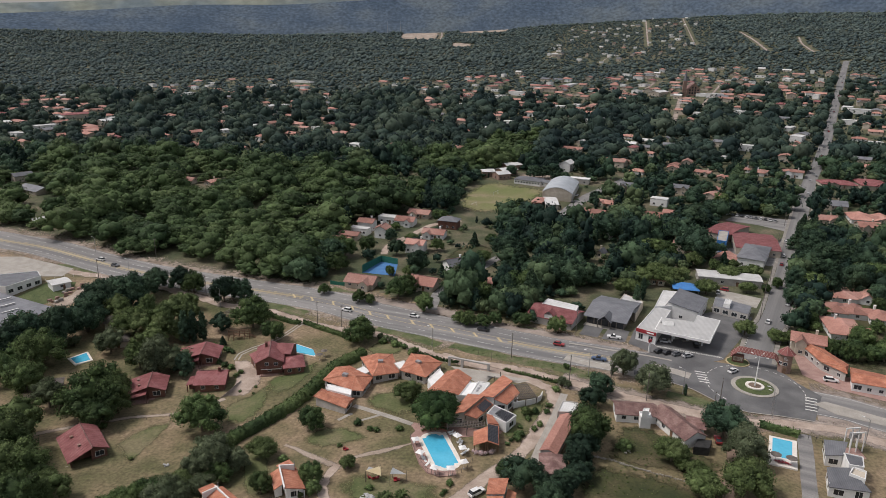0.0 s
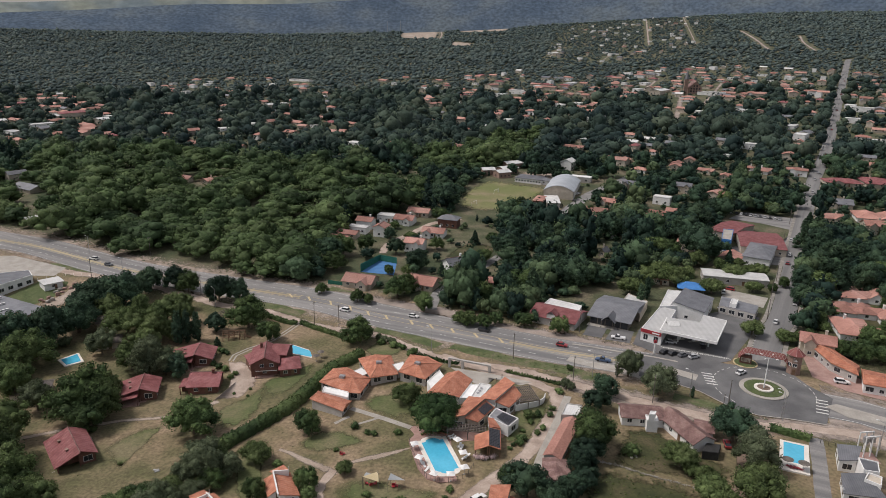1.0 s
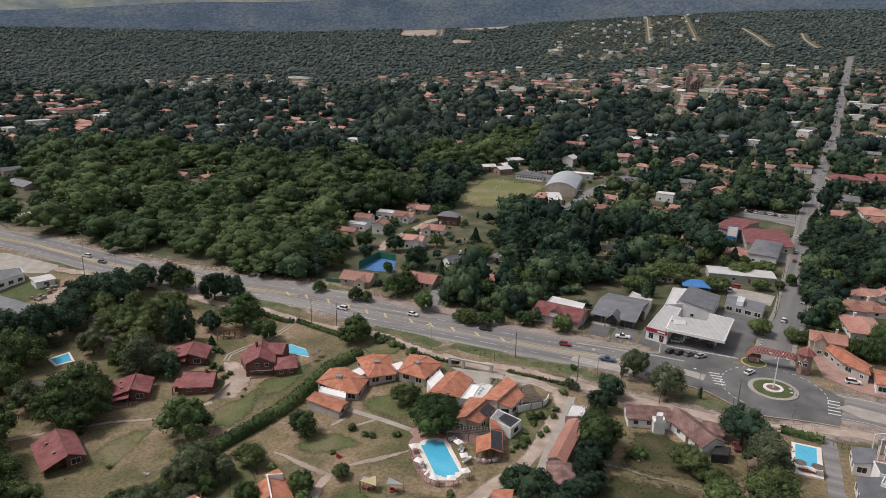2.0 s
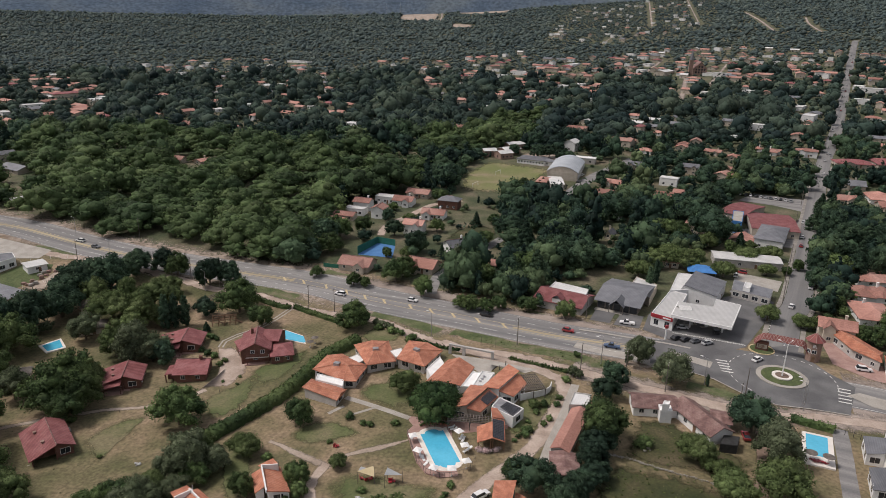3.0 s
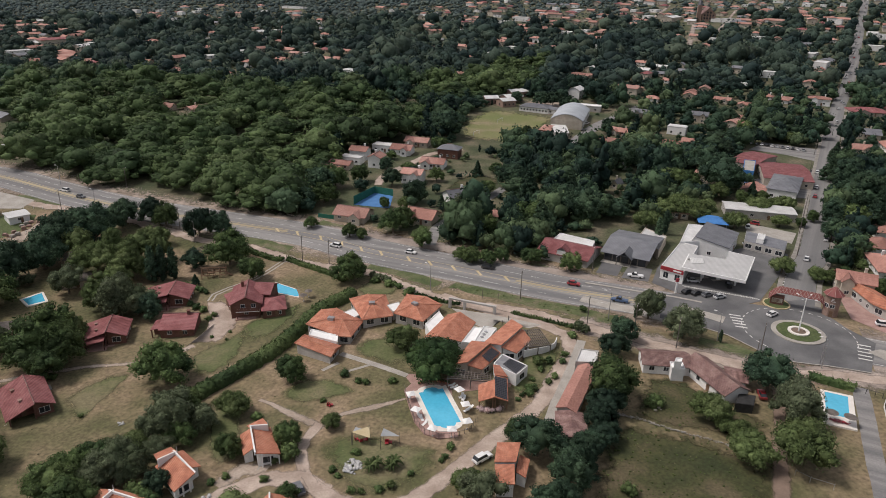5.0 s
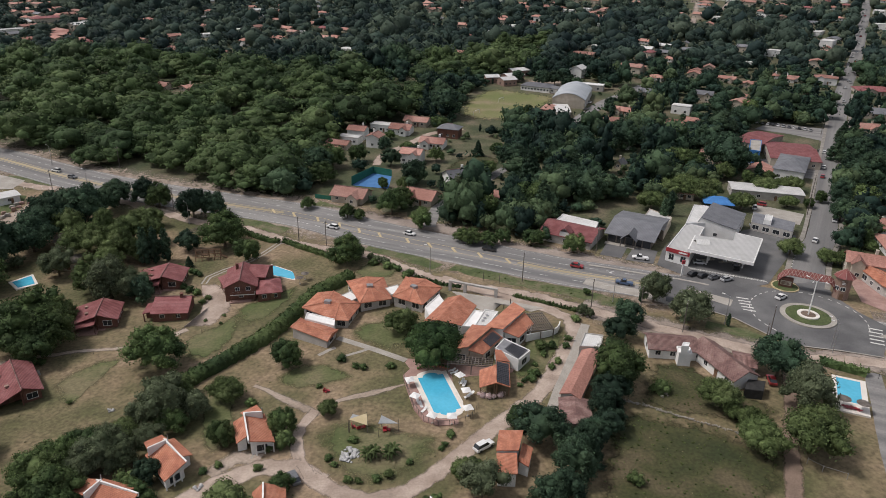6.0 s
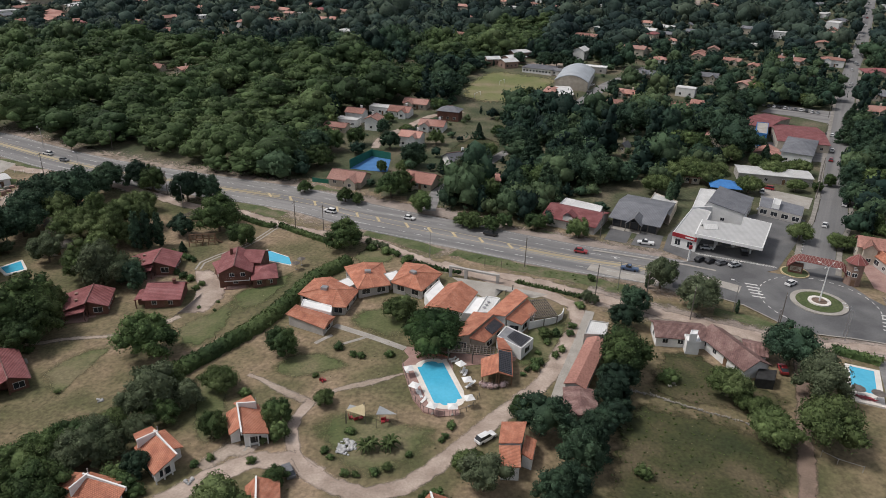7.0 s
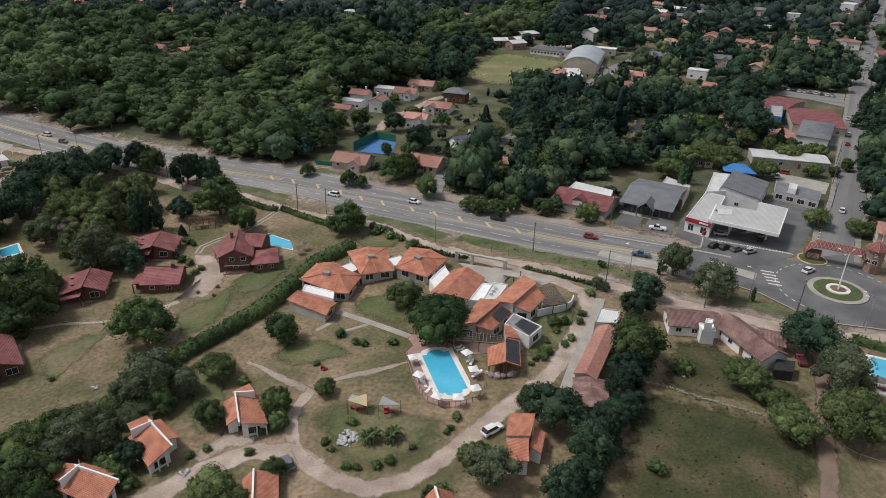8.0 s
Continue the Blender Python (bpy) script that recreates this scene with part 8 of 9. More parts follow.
def big_pool():
    a, b, c, d = (Vector(p) for p in ((-5.8, 173.7), (0.3, 175.7), (4.4, 162.5), (-1.2, 160.0)))
    u, v = (b - a + c - d).normalized(), (d - a + c - b).normalized()
    mid = (a + b + c + d) / 4
    w, l = ((b - a).length + (c - d).length) / 4, ((d - a).length + (c - b).length) / 4
    t = thing("swimming_pool", mid.x, mid.y, 0, "large bright blue swimming pool with white stone edging", "swimming pool", z=gz(mid.x, mid.y) + 0.05)

    def outline(o):
        pts = [(-w - o, -l - o)]
        for end in (-1, 1):
            r = w * 0.62 + o
            for i in range(9):
                s = math.pi * i / 8
                pts.append((end * r * math.cos(s), end * (l + o * 0.9) + end * w * 0.42 * math.sin(s)) if end < 0 else (r * math.cos(s), l + o * 0.9 + w * 0.42 * math.sin(s)))
            pts += [(w + o, -l - o), (w + o, l + o)] if end < 0 else [(-w - o, l + o)]
        fixed = [(-w - o, -l - o)] + [(-(w * 0.62 + o) * math.cos(math.pi * i / 8), -l - o * 0.9 - w * 0.42 * math.sin(math.pi * i / 8)) for i in range(9)]
        fixed += [(w + o, -l - o), (w + o, l + o)] + [((w * 0.62 + o) * math.cos(math.pi * i / 8), l + o * 0.9 + w * 0.42 * math.sin(math.pi * i / 8)) for i in range(9)] + [(-w - o, l + o)]
        return [u * x + v * y for x, y in fixed]

    def flat(pts, z0, z1):
        area = sum(pts[i].x * pts[(i + 1) % len(pts)].y - pts[(i + 1) % len(pts)].x * pts[i].y for i in range(len(pts)))
        return solid(bmesh.new(), pts if area > 0 else pts[::-1], z0, z1)

    part("coping", flat(outline(1.2), -0.6, 0.25), M["tile_white"], t, "white stone edging")
    part("water", flat(outline(0.0), -0.5, 0.256), M["water"], t, "clear blue water")
    deck = [(-9.3, 174.9), (-7.4, 178.5), (-3.6, 180.2), (1.4, 179.3), (5.9, 174.9), (7.2, 168.8), (8.3, 163.0), (6.5, 158.6), (3.0, 156.5), (-0.4, 156.2), (-3.7, 157.7), (-6.1, 162.1), (-7.7, 168.1)]
    prism_on_ground("terrace", deck, -0.6, 0.16, M["paving_red"], t)
    # dark picket fence round the lower edge of the terrace
    rail = [Vector(p) for p in deck[6:] + deck[:1]]
    fence_thing = thing("terrace_fence", *rail[0], 0, "low dark wooden fence round the pool terrace", "fence", z=gz(*rail[0]) + 0.1)
    base = rail[0].copy()
    for p, q in zip(rail, rail[1:]):
        n = max(2, int((q - p).length / 1.1))
        for s in range(n):
            r = p.lerp(q, s / n) - base
            part("post", boxes((r.x - 0.05, r.x + 0.05, r.y - 0.05, r.y + 0.05, -0.4, 1.0)), M["dark_wood"], fence_thing)
        part("rail", rod(bmesh.new(), (*(p - base), 0.9), (*(q - base), 0.9), 0.04, 0.04, 5), M["dark_wood"], fence_thing)
    return t


big_pool()
tagged(patch("terrace_walk", [(-9.3, 181.4), (-8.6, 183.2), (1.0, 180.5), (12.6, 178.9), (17.7, 177.9), (16.9, 176.1), (5.5, 174.5), (1.0, 178.2), (-7.4, 177.6)], 0.1, M["paving_red"], False), "reddish terrace between pool and restaurant", "terrace", kind="structure")
WALKS = ([(-28.2, 194.7), (-21.4, 190.5), (-14.0, 185.7), (-9.1, 182.3)], 1.8), ([(-26.4, 184.7), (-21.0, 187.4), (-19.0, 188.5)], 1.0), ([(-31.8, 186.3), (-29.4, 188.7), (-28.0, 189.9)], 1.2)
for line, width in WALKS:
    tagged(ribbon("path", line, width, 0.07, M["concrete"], 0.05), "narrow concrete garden path", "path", kind="structure")


def parasol(x, y, s=2.1, mat="white", lift=0.2):
    t = thing("parasol", x, y, random.Random(x).uniform(0, 90), "square white parasol on a pole" if mat == "white" else "round brown straw parasol", "parasol", "parasols", z=gz(x, y) + lift)
    part("pole", rod(bmesh.new(), (0, 0, -0.2), (0, 0, 2.5), 0.04, 0.04, 6), M["metal"], t)
    n = 4 if mat == "white" else 10
    bm = bmesh.new()
    rod(bm, (0, 0, 2.15), (0, 0, 2.65), s / 2 * (1.41 if n == 4 else 1), 0.04, n)
    part("canopy", bm, M[mat], t)
    part("foot", rod(bmesh.new(), (0, 0, -0.1), (0, 0, 0.12), 0.3, 0.25, 8), M["concrete"], t)


for x, y in ((4.2, 172.1), (5.6, 166.0), (-5.9, 164.3), (-7.5, 170.7), (2.4, 156.7), (5.9, 159.5), (-1.8, 157.1)):
    parasol(x, y)


def lounger(x, y, turn, color="white", lift=0.2):
    t = thing("sun_lounger", x, y, turn, "%s sun lounger with a raised back" % color, "sun lounger", "sun loungers", z=gz(x, y) + lift)
    mat = M["white"] if color == "white" else M["sign_red"]
    part("seat", boxes((-0.95, 0.4, -0.32, 0.32, 0.28, 0.36)), mat, t)
    bm = bmesh.new()
    slab(bm, [(0.4, -0.32, 0.36), (1.0, -0.32, 0.8), (1.0, 0.32, 0.8), (0.4, 0.32, 0.36)], 0.08)
    part("backrest", bm, mat, t)
    for px in (-0.8, 0.5):
        for py in (-0.28, 0.28):
            part("leg", boxes((px - 0.03, px + 0.03, py - 0.03, py + 0.03, -0.1, 0.28)), mat, t)


for x, y, turn in ((4.8, 171.9, 70), (5.3, 170.9, 70), (6.0, 166.2, 40), (6.7, 167.0, 40), (-5.2, 164.4, 110), (-4.5, 163.2, 110), (-7.8, 170.8, 100), (2.3, 176.8, 20), (2.9, 175.9, 20), (-3.8, 161.3, 60)):
    lounger(x, y, turn)


def sail(a, b, c, mat, label):
    a, b, c = Vector(a), Vector(b), Vector(c)
    m = (a + b + c) / 3
    t = thing("shade_sail", m.x, m.y, 0, label, "shade sail", "shade sails")
    hs = (3.0, 3.4, 2.2)
    bm = bmesh.new()
    slab(bm, [(*(p - m), h) for p, h in zip((a, b, c) if (b - a).cross(c - a) > 0 else (a, c, b), hs)], 0.04)
    part("cloth", bm, mat, t)
    for p, h in zip((a, b, c), hs):
        part("post", rod(bmesh.new(), (*(p - m), -0.3), (*(p - m), 3.4), 0.06, 0.05, 6), M["dark_wood"], t)


M["sail_grey"] = material("grey_sailcloth", [(0.30, 0.32, 0.33), (0.37, 0.39, 0.40)], 0.5, 0.8, fine=0.06)
M["sail_cream"] = material("cream_sailcloth", [(0.55, 0.45, 0.27), (0.62, 0.52, 0.33)], 0.5, 0.8, fine=0.06)
sail((-19.0, 157.1), (-16.1, 157.0), (-19.4, 154.6), M["sail_grey"], "grey triangular shade sail on posts")
sail((-16.0, 157.4), (-15.5, 154.3), (-19.6, 154.6), M["sail_cream"], "cream triangular shade sail on posts")
sail((-12.7, 156.4), (-9.0, 154.8), (-13.1, 153.0), M["sail_grey"], "grey triangular shade sail on posts")


def chair(x, y, turn, color):
    t = thing("garden_chair", x, y, turn, "low %s garden chair" % color, "chair", "garden chairs")
    mat = M["sign_red"] if color == "red" else M["white"]
    part("seat", boxes((-0.4, 0.4, -0.4, 0.4, 0.3, 0.4)), mat, t)
    part("backrest", boxes((-0.4, 0.4, 0.32, 0.42, 0.4, 1.0)), mat, t)
    for px in (-0.34, 0.34):
        for py in (-0.34, 0.34):
            part("leg", boxes((px - 0.04, px + 0.04, py - 0.04, py + 0.04, -0.1, 0.3)), mat, t)


for x, y in ((-18.8, 156.4), (-17.7, 155.8), (-16.7, 156.2), (-11.9, 154.8), (-11.1, 155.1), (-26.7, 170.1), (-27.2, 169.9)):
    chair(x, y, x * 90 % 360, "red")


def rocks(x, y, r, n, mat, label):
    t = thing("rock_pile", x, y, 0, label, "rocks")
    rng = np.random.default_rng(int(abs(x * 10)))
    for k in range(n):
        v, f = lump(rng, 2, 0.25)
        s = rng.uniform(0.18, 0.5)
        a, d = rng.uniform(0, math.tau), r * math.sqrt(rng.uniform(0, 1))
        o = bulk("rock", v * np.array([s, s, s * 0.7]) + np.array([d * math.cos(a), d * math.sin(a) * 1.3, 0.15 + 0.3 * (1 - d / r)]), f, mat, t)


M["pale_rock"] = material("pale_quartz_rock", [(0.33, 0.33, 0.33), (0.52, 0.52, 0.52)], 0.8, 0.8, 0.4, fine=0.2)
rocks(-18.4, 147.2, 1.9, 60, M["pale_rock"], "heap of pale white garden rocks")
rocks(-46.7, 138.6, 0.9, 9, M["pale_rock"], "small heap of pale garden rocks")
rocks(-76.1, 165.0, 0.8, 6, M["pale_rock"], "small heap of pale rubble on the grass")
rocks(51.0, 168.0, 1.3, 8, M["concrete"], "grey boulders in tall grass")


def hedge(points, width, height, label="dense clipped green hedge", mat="leaf"):
    """A hedge: a rough core along a line, with leaf clumps all over it."""
    line = densify(points, 0.8)
    rng = np.random.default_rng(len(line))
    m = sum(line, Vector((0, 0))) / len(line)
    t = thing("hedge", m.x, m.y, 0, label, "hedge", z=0.0)
    vs, fs, count = [], [], 0
    n = 9
    for i, p in enumerate(line):
        d = (line[min(i + 1, len(line) - 1)] - line[max(i - 1, 0)]).normalized()
        s = Vector((-d.y, d.x))
        z = gz(p.x, p.y)
        for k in range(n):
            a = math.pi * k / (n - 1)
            g = 1 + rng.uniform(-0.18, 0.18)
            q = p + s * (math.cos(a) * width / 2 * g) - m
            vs.append((q.x, q.y, z - 0.1 + (abs(math.sin(a)) ** 0.6) * height * (1 + rng.uniform(-0.1, 0.1))))
    for i in range(len(line) - 1):
        for k in range(n - 1):
            s = i * n + k
            fs += [(s, s + 1, s + n), (s + 1, s + n + 1, s + n)]
    base = np.array(vs)
    cnt = len(base) * 5
    pick = base[rng.integers(0, len(base), cnt)] + rng.normal(size=(cnt, 3)) * 0.22
    a, b = rng.normal(size=(cnt, 3)) * 0.2, rng.normal(size=(cnt, 3)) * 0.2
    tri = np.stack([pick - a, pick + a - b, pick + b], 1).reshape(-1, 3)
    verts = np.concatenate([base, tri])
    faces = np.concatenate([np.array(fs), np.arange(cnt * 3).reshape(-1, 3) + len(base)])
    bulk("foliage", verts, faces, M[mat], t)


hedge([(-29.5, 230.4), (-34.1, 225.3), (-38.7, 218.8), (-43.6, 204.9), (-47.9, 195.2), (-53.9, 186.3), (-59.0, 179.2), (-62.0, 174.7)], 4.6, 2.9, mat="leaf")
hedge([(-57.1, 259.9), (-50.2, 254.7), (-40.6, 247.8), (-35.2, 242.4)], 1.6, 1.5)
hedge([(-72.5, 267.2), (-63.1, 261.0), (-58.9, 259.6)], 1.6, 1.4)
hedge([(-9.0, 229.4), (-1.2, 224.0), (4.5, 221.6)], 1.0, 0.7, "low dark hedge beside the hotel entrance", "leaf_deep")
hedge([(20.8, 215.1), (31.0, 209.9), (37.2, 206.3)], 0.8, 0.6, "low sparse hedge beside the drive")
hedge([(93.6, 182.4), (98.3, 179.6), (102.5, 177.5)], 1.8, 2.0)
hedge([(-90.0, 228.9), (-84.5, 230.3)], 1.0, 0.8)


def palm(x, y, r):
    t = thing("palm", x, y, 0, "small feathery garden palm", "palm", "garden palms")
    part("trunk", rod(bmesh.new(), (0, 0, -0.2), (0, 0, 1.1), 0.22, 0.16, 8), M["bark"], t)
    rng = random.Random(int(x * 10))
    for k in range(18):
        a = k * 2.4
        reach = r * rng.uniform(0.8, 1.1)
        bm = bmesh.new()
        prev = None
        for i in range(7):
            u = i / 6
            p = Vector((math.cos(a) * reach * u, math.sin(a) * reach * u, 1.1 + 1.2 * math.sin(u * 2.2) * (0.5 + 0.5 * (k % 3)) - 1.1 * u * u))
            s = Vector((-math.sin(a), math.cos(a), 0)) * (0.28 * math.sin(math.pi * min(u + 0.12, 1.0)) + 0.03)
            row = (bm.verts.new(p - s - Vector((0, 0, 0.1))), bm.verts.new(p), bm.verts.new(p + s - Vector((0, 0, 0.1))))
            if prev:
                bm.faces.new((prev[0], row[0], row[1], prev[1]))
                bm.faces.new((prev[1], row[1], row[2], prev[2]))
            prev = row
        part("frond", bm, M["leaf_light"], t)


for x, y in ((-14.6, 146.0), (-13.4, 146.8), (-10.3, 146.2), (-9.6, 147.3)):
    palm(x, y, 2.2)

# second pool, terrace and drive of the neighbouring plot
DRIVE_EAST = [(104.8, 178.8), (103.9, 176.4), (99.2, 165.2), (94.2, 153.6), (90.4, 144.0), (85.0, 131.0)]
p2 = [(94.3, 177.6), (101.0, 174.9), (94.6, 160.9), (87.8, 163.5)]
c2 = sum((Vector(p) for p in p2), Vector((0, 0))) / 4
pool2 = thing("swimming_pool", c2.x, c2.y, 0, "blue pool with a white surround and stepped end", "swimming pool", z=gz(*c2) + 0.05)
prism_on_ground("surround", p2, -0.6, 0.2, M["tile_white"], pool2)
prism_on_ground("water", [(94.8, 176.5), (99.5, 174.5), (95.2, 165.4), (90.6, 167.3)], -0.4, 0.205, M["water"], pool2)
for x, y in ((90.3, 164.8), (93.8, 163.2)):
    parasol(x, y, 3.0, "dark_wood")
for x, y in ((90.8, 164.2), (91.6, 164.0), (92.4, 163.8), (93.1, 163.3)):
    lounger(x, y, -60, "red", 0.25)
tagged(ribbon("drive", DRIVE_EAST, 3.8, 0.08, M["asphalt"], 0.1), "grey asphalt drive to the white house", "drive", kind="structure")
pitched("modern_house", "white modern house with dark grey sloping roofs", [
    [(106.3, 171.4, 3.2), (111.6, 169.0, 4.2), (107.0, 162.6, 4.2), (102.9, 163.7, 3.2)]], M["white"], "roof_grey", inset=0.3)
block([(107.2, 163.2), (111.4, 161.4), (109.1, 156.7), (105.6, 157.6)], 4.4, M["roof_grey"], M["white"], "white upper storey with a dark roof behind parapets", "modern_house", windows=(0, 2))
block([(106.6, 157.3), (109.0, 155.4), (106.7, 151.8), (104.0, 154.4)], 3.9, M["cream"], M["white"], "white roof terrace with a low parapet", "modern_house", parapet=0.6)
pitched("modern_house", "white modern wing with a broad dark grey roof", [
    [(100.7, 158.7, 3.0), (105.9, 157.5, 3.9), (106.2, 147.9, 3.7), (97.2, 150.7, 2.8)]], M["white"], "roof_grey", inset=0.3)
tagged(patch("terrace_walk", [(112.2, 172.5), (117.0, 172.6), (116.6, 167.4), (112.0, 166.6)], 0.1, M["paving_red"], False), "red tiled terrace behind the modern house", "terrace", kind="structure")
tank = thing("tank_frame", 115.0, 171.7, 10, "white frame with two pale water tanks", "water tank")
for px in (-2, 0, 2):
    for py in (-1.2, 1.2):
        part("post", boxes((px - 0.12, px + 0.12, py - 0.12, py + 0.12, -0.5, 6.0)), M["white"], tank)
for py in (-1.2, 1.2):
    part("beam", boxes((-2.2, 2.2, py - 0.14, py + 0.14, 6.0, 6.3)), M["white"], tank)
for px in (-1, 1):
    part("tank", rod(bmesh.new(), (px, 0, 3.8), (px, 0, 5.4), 0.8, 0.75, 12), M["metal"], tank)
# gardens between the eastern roofs
tagged(patch("lawn", [(149.5, 280.6), (178.0, 315.8), (203.0, 303.0), (178.0, 250.0), (151.0, 216.0), (140.4, 221.3), (135.7, 244.4)], 0.04, M["green_field"], True), "shaded green gardens between tiled roofs", "lawn", kind="structure")
tagged(ribbon("kerb_strip", [(46.0, 236.8), (52.4, 234.5), (62.2, 230.8), (72.0, 227.6), (80.0, 224.0)], 1.0, 0.24, M["concrete"], 0), "raised pale kerb strip before the filling station", "kerb", kind="structure")
plant([(140.8, 232.6, 3.6, 0), (145.6, 229.2, 4.2, 0), (154.3, 239.3, 4.6, 0), (152.5, 228.8, 3.6, 0), (157.6, 229.0, 4.0, 0), (151.7, 248.3, 2.2, 5), (147.5, 261.8, 3.0, 0), (189.1, 287.6, 5.0, 6), (196.5, 297.5, 6.0, 6), (169.7, 255.0, 3.2, 0), (165.1, 252.7, 2.4, 5), (149.7, 271.0, 3.4, 0), (154.9, 276.6, 4.0, 6), (184.0, 278.0, 3.4, 0), (182.0, 260.0, 4.0, 0), (190.0, 268.0, 4.6, 6), (175.0, 246.0, 4.0, 0), (166.0, 238.0, 4.2, 0), (200.0, 282.0, 5.0, 6)], "garden trees east of the avenue")
# meadow, red track and rubble wall
tagged(patch("meadow", [(35.7, 156.8), (42.1, 162.4), (53.8, 158.8), (64.5, 154.2), (71.0, 151.6), (61.9, 131.3), (44.0, 128.2), (28.1, 128.8)], 0.05, M["green_field"], True, wobble=0.8), "rough green meadow with worn patches", "meadow", kind="structure")
tagged(patch("meadow_north", [(51.9, 181.3), (60.7, 180.6), (66.3, 171.1), (75.3, 163.8), (71.8, 155.7), (58.4, 159.0), (45.0, 164.3)], 0.05, M["green_field"], True, wobble=0.8), "rough green meadow behind the rural house", "meadow", kind="structure")
tagged(ribbon("red_track", [(84.6, 178.5), (79.2, 165.9), (73.2, 151.7), (68.2, 139.8), (64.6, 131.4)], 4.2, 0.07, M["red_dirt"], 0.5), "reddish dirt track", "track", kind="structure")
wall_line = densify([(41.0, 165.0), (46.4, 162.9), (51.7, 159.9), (57.0, 157.4), (64.0, 154.2)], 0.35)
wall = thing("rubble_wall", *wall_line[0], 0, "low broken wall of pale rubble stones", "wall")
rng = np.random.default_rng(77)
for k in range(220):
    p = wall_line[int(rng.integers(0, len(wall_line)))]
    s = rng.uniform(0.09, 0.21)
    v, f = lump(rng, 1, 0.3)
    q = p - wall_line[0]
    bulk("stone", v * s + np.array([q.x + rng.normal() * 0.2, q.y + rng.normal() * 0.2, gz(p.x, p.y) - gz(*wall_line[0]) + 0.15 + rng.uniform(0, 0.25)]), f, M["concrete"], wall)
# lawns and bare areas
for outline in ([(-24.7, 148.6), (-27.5, 154.5), (-25.4, 158.6), (-16.2, 159.6), (-5.4, 154.0), (1.3, 152.2), (-2.8, 143.6), (-8.6, 138.6), (-16.7, 138.6)], [(-26.5, 196.5), (-23.0, 203.4), (-8.1, 202.4), (-7.3, 188.7), (-12.7, 186.4)], [(-30.4, 234.2), (-24.4, 241.6), (-13.3, 234.9), (-16.3, 229.4), (-26.5, 230.1)], [(18.6, 187.9), (29.6, 200.0), (33.1, 194.5), (23.7, 173.9), (17.8, 171.8)], [(-41.0, 173.8), (-39.0, 181.8), (-29.7, 182.5), (-19.5, 176.1), (-25.5, 173.0), (-34.0, 171.3)], [(-52.1, 154.3), (-57.4, 174.5), (-55.7, 179.0), (-48.8, 169.8), (-44.0, 150.7), (-46.8, 145.8)], [(-95.0, 174.9), (-92.1, 184.5), (-83.3, 189.7), (-84.6, 172.7), (-86.4, 164.2)], [(-71.1, 194.8), (-63.0, 206.0), (-58.6, 212.0), (-56.3, 194.3), (-62.8, 184.1)], [(-61.8, 212.1), (-51.5, 221.4), (-44.6, 227.9), (-46.6, 214.4), (-54.4, 202.6)]):
    tagged(patch("lawn", outline, 0.05, M["lawn"], True, wobble=0.5), "mown lawn in the hotel garden", "lawn", kind="structure")
for line, wide in (([(-44.9, 174.0), (-37.2, 168.9), (-30.4, 163.0), (-27.2, 160.9)], 2.4), ([(-27.2, 161.9), (-23.1, 166.2), (-16.2, 169.4), (-8.9, 172.3)], 2.2), ([(-45.5, 141.9), (-41.9, 147.3), (-37.0, 145.7)], 6.0)):
    tagged(ribbon("worn_path", line, wide, 0.062, M["dirt"], 1.0, across=4), "faint worn wheel track across the grass", "track", kind="structure")
TWIN = [(-57.0, 261.0), (-58.6, 259.0), (-62.8, 249.8), (-67.9, 242.4), (-72.4, 238.5), (-75.8, 234.2), (-75.9, 229.7)]
for off in (0.75, -0.75):
    tagged(ribbon("drive", offset_line(TWIN, off), 0.6, 0.09, M["concrete"], 0.05, False, 2), "pale concrete wheel strip curving to the brick house", "drive", kind="structure")
tagged(patch("worn_ground", [(-76.6, 230.5), (-70.6, 229.1), (-64.1, 220.3), (-62.2, 210.8), (-66.2, 203.2), (-73.5, 200.6), (-71.0, 210.4), (-72.6, 220.7)], 0.055, M["track"], True, wobble=0.6), "worn sandy turning place between the cottages", "track", kind="structure")
tagged(ribbon("worn_path", [(-71.6, 202.3), (-80.7, 194.5), (-92.2, 191.7), (-106.2, 188.5), (-121.8, 180.4)], 2.6, 0.06, M["dirt"], 0.5, across=4), "faint worn wheel track across the grass", "track", kind="structure")
# third and fourth pools among the trees
for k, (pts, dk) in enumerate((([(-57.8, 235.0), (-56.7, 241.1), (-46.0, 234.6), (-47.9, 231.4)], 1.0), ([(-136.8, 229.7), (-133.5, 234.7), (-129.3, 229.2), (-132.8, 226.0)], 1.2))):
    c = sum((Vector(p) for p in pts), Vector((0, 0))) / 4
    pool = thing("swimming_pool", c.x, c.y, 0, "small bright blue garden pool with a paved edge", "swimming pool", z=gz(*c) + 0.05)
    prism_on_ground("surround", grow(pts, dk), -0.6, 0.18, M["tile_white"], pool)
    prism_on_ground("water", pts, -0.4, 0.19, M["water"], pool)
for x, y in ((-45.0, 227.7), (-43.9, 230.5)):
    parasol(x, y, 2.6, "dark_wood")


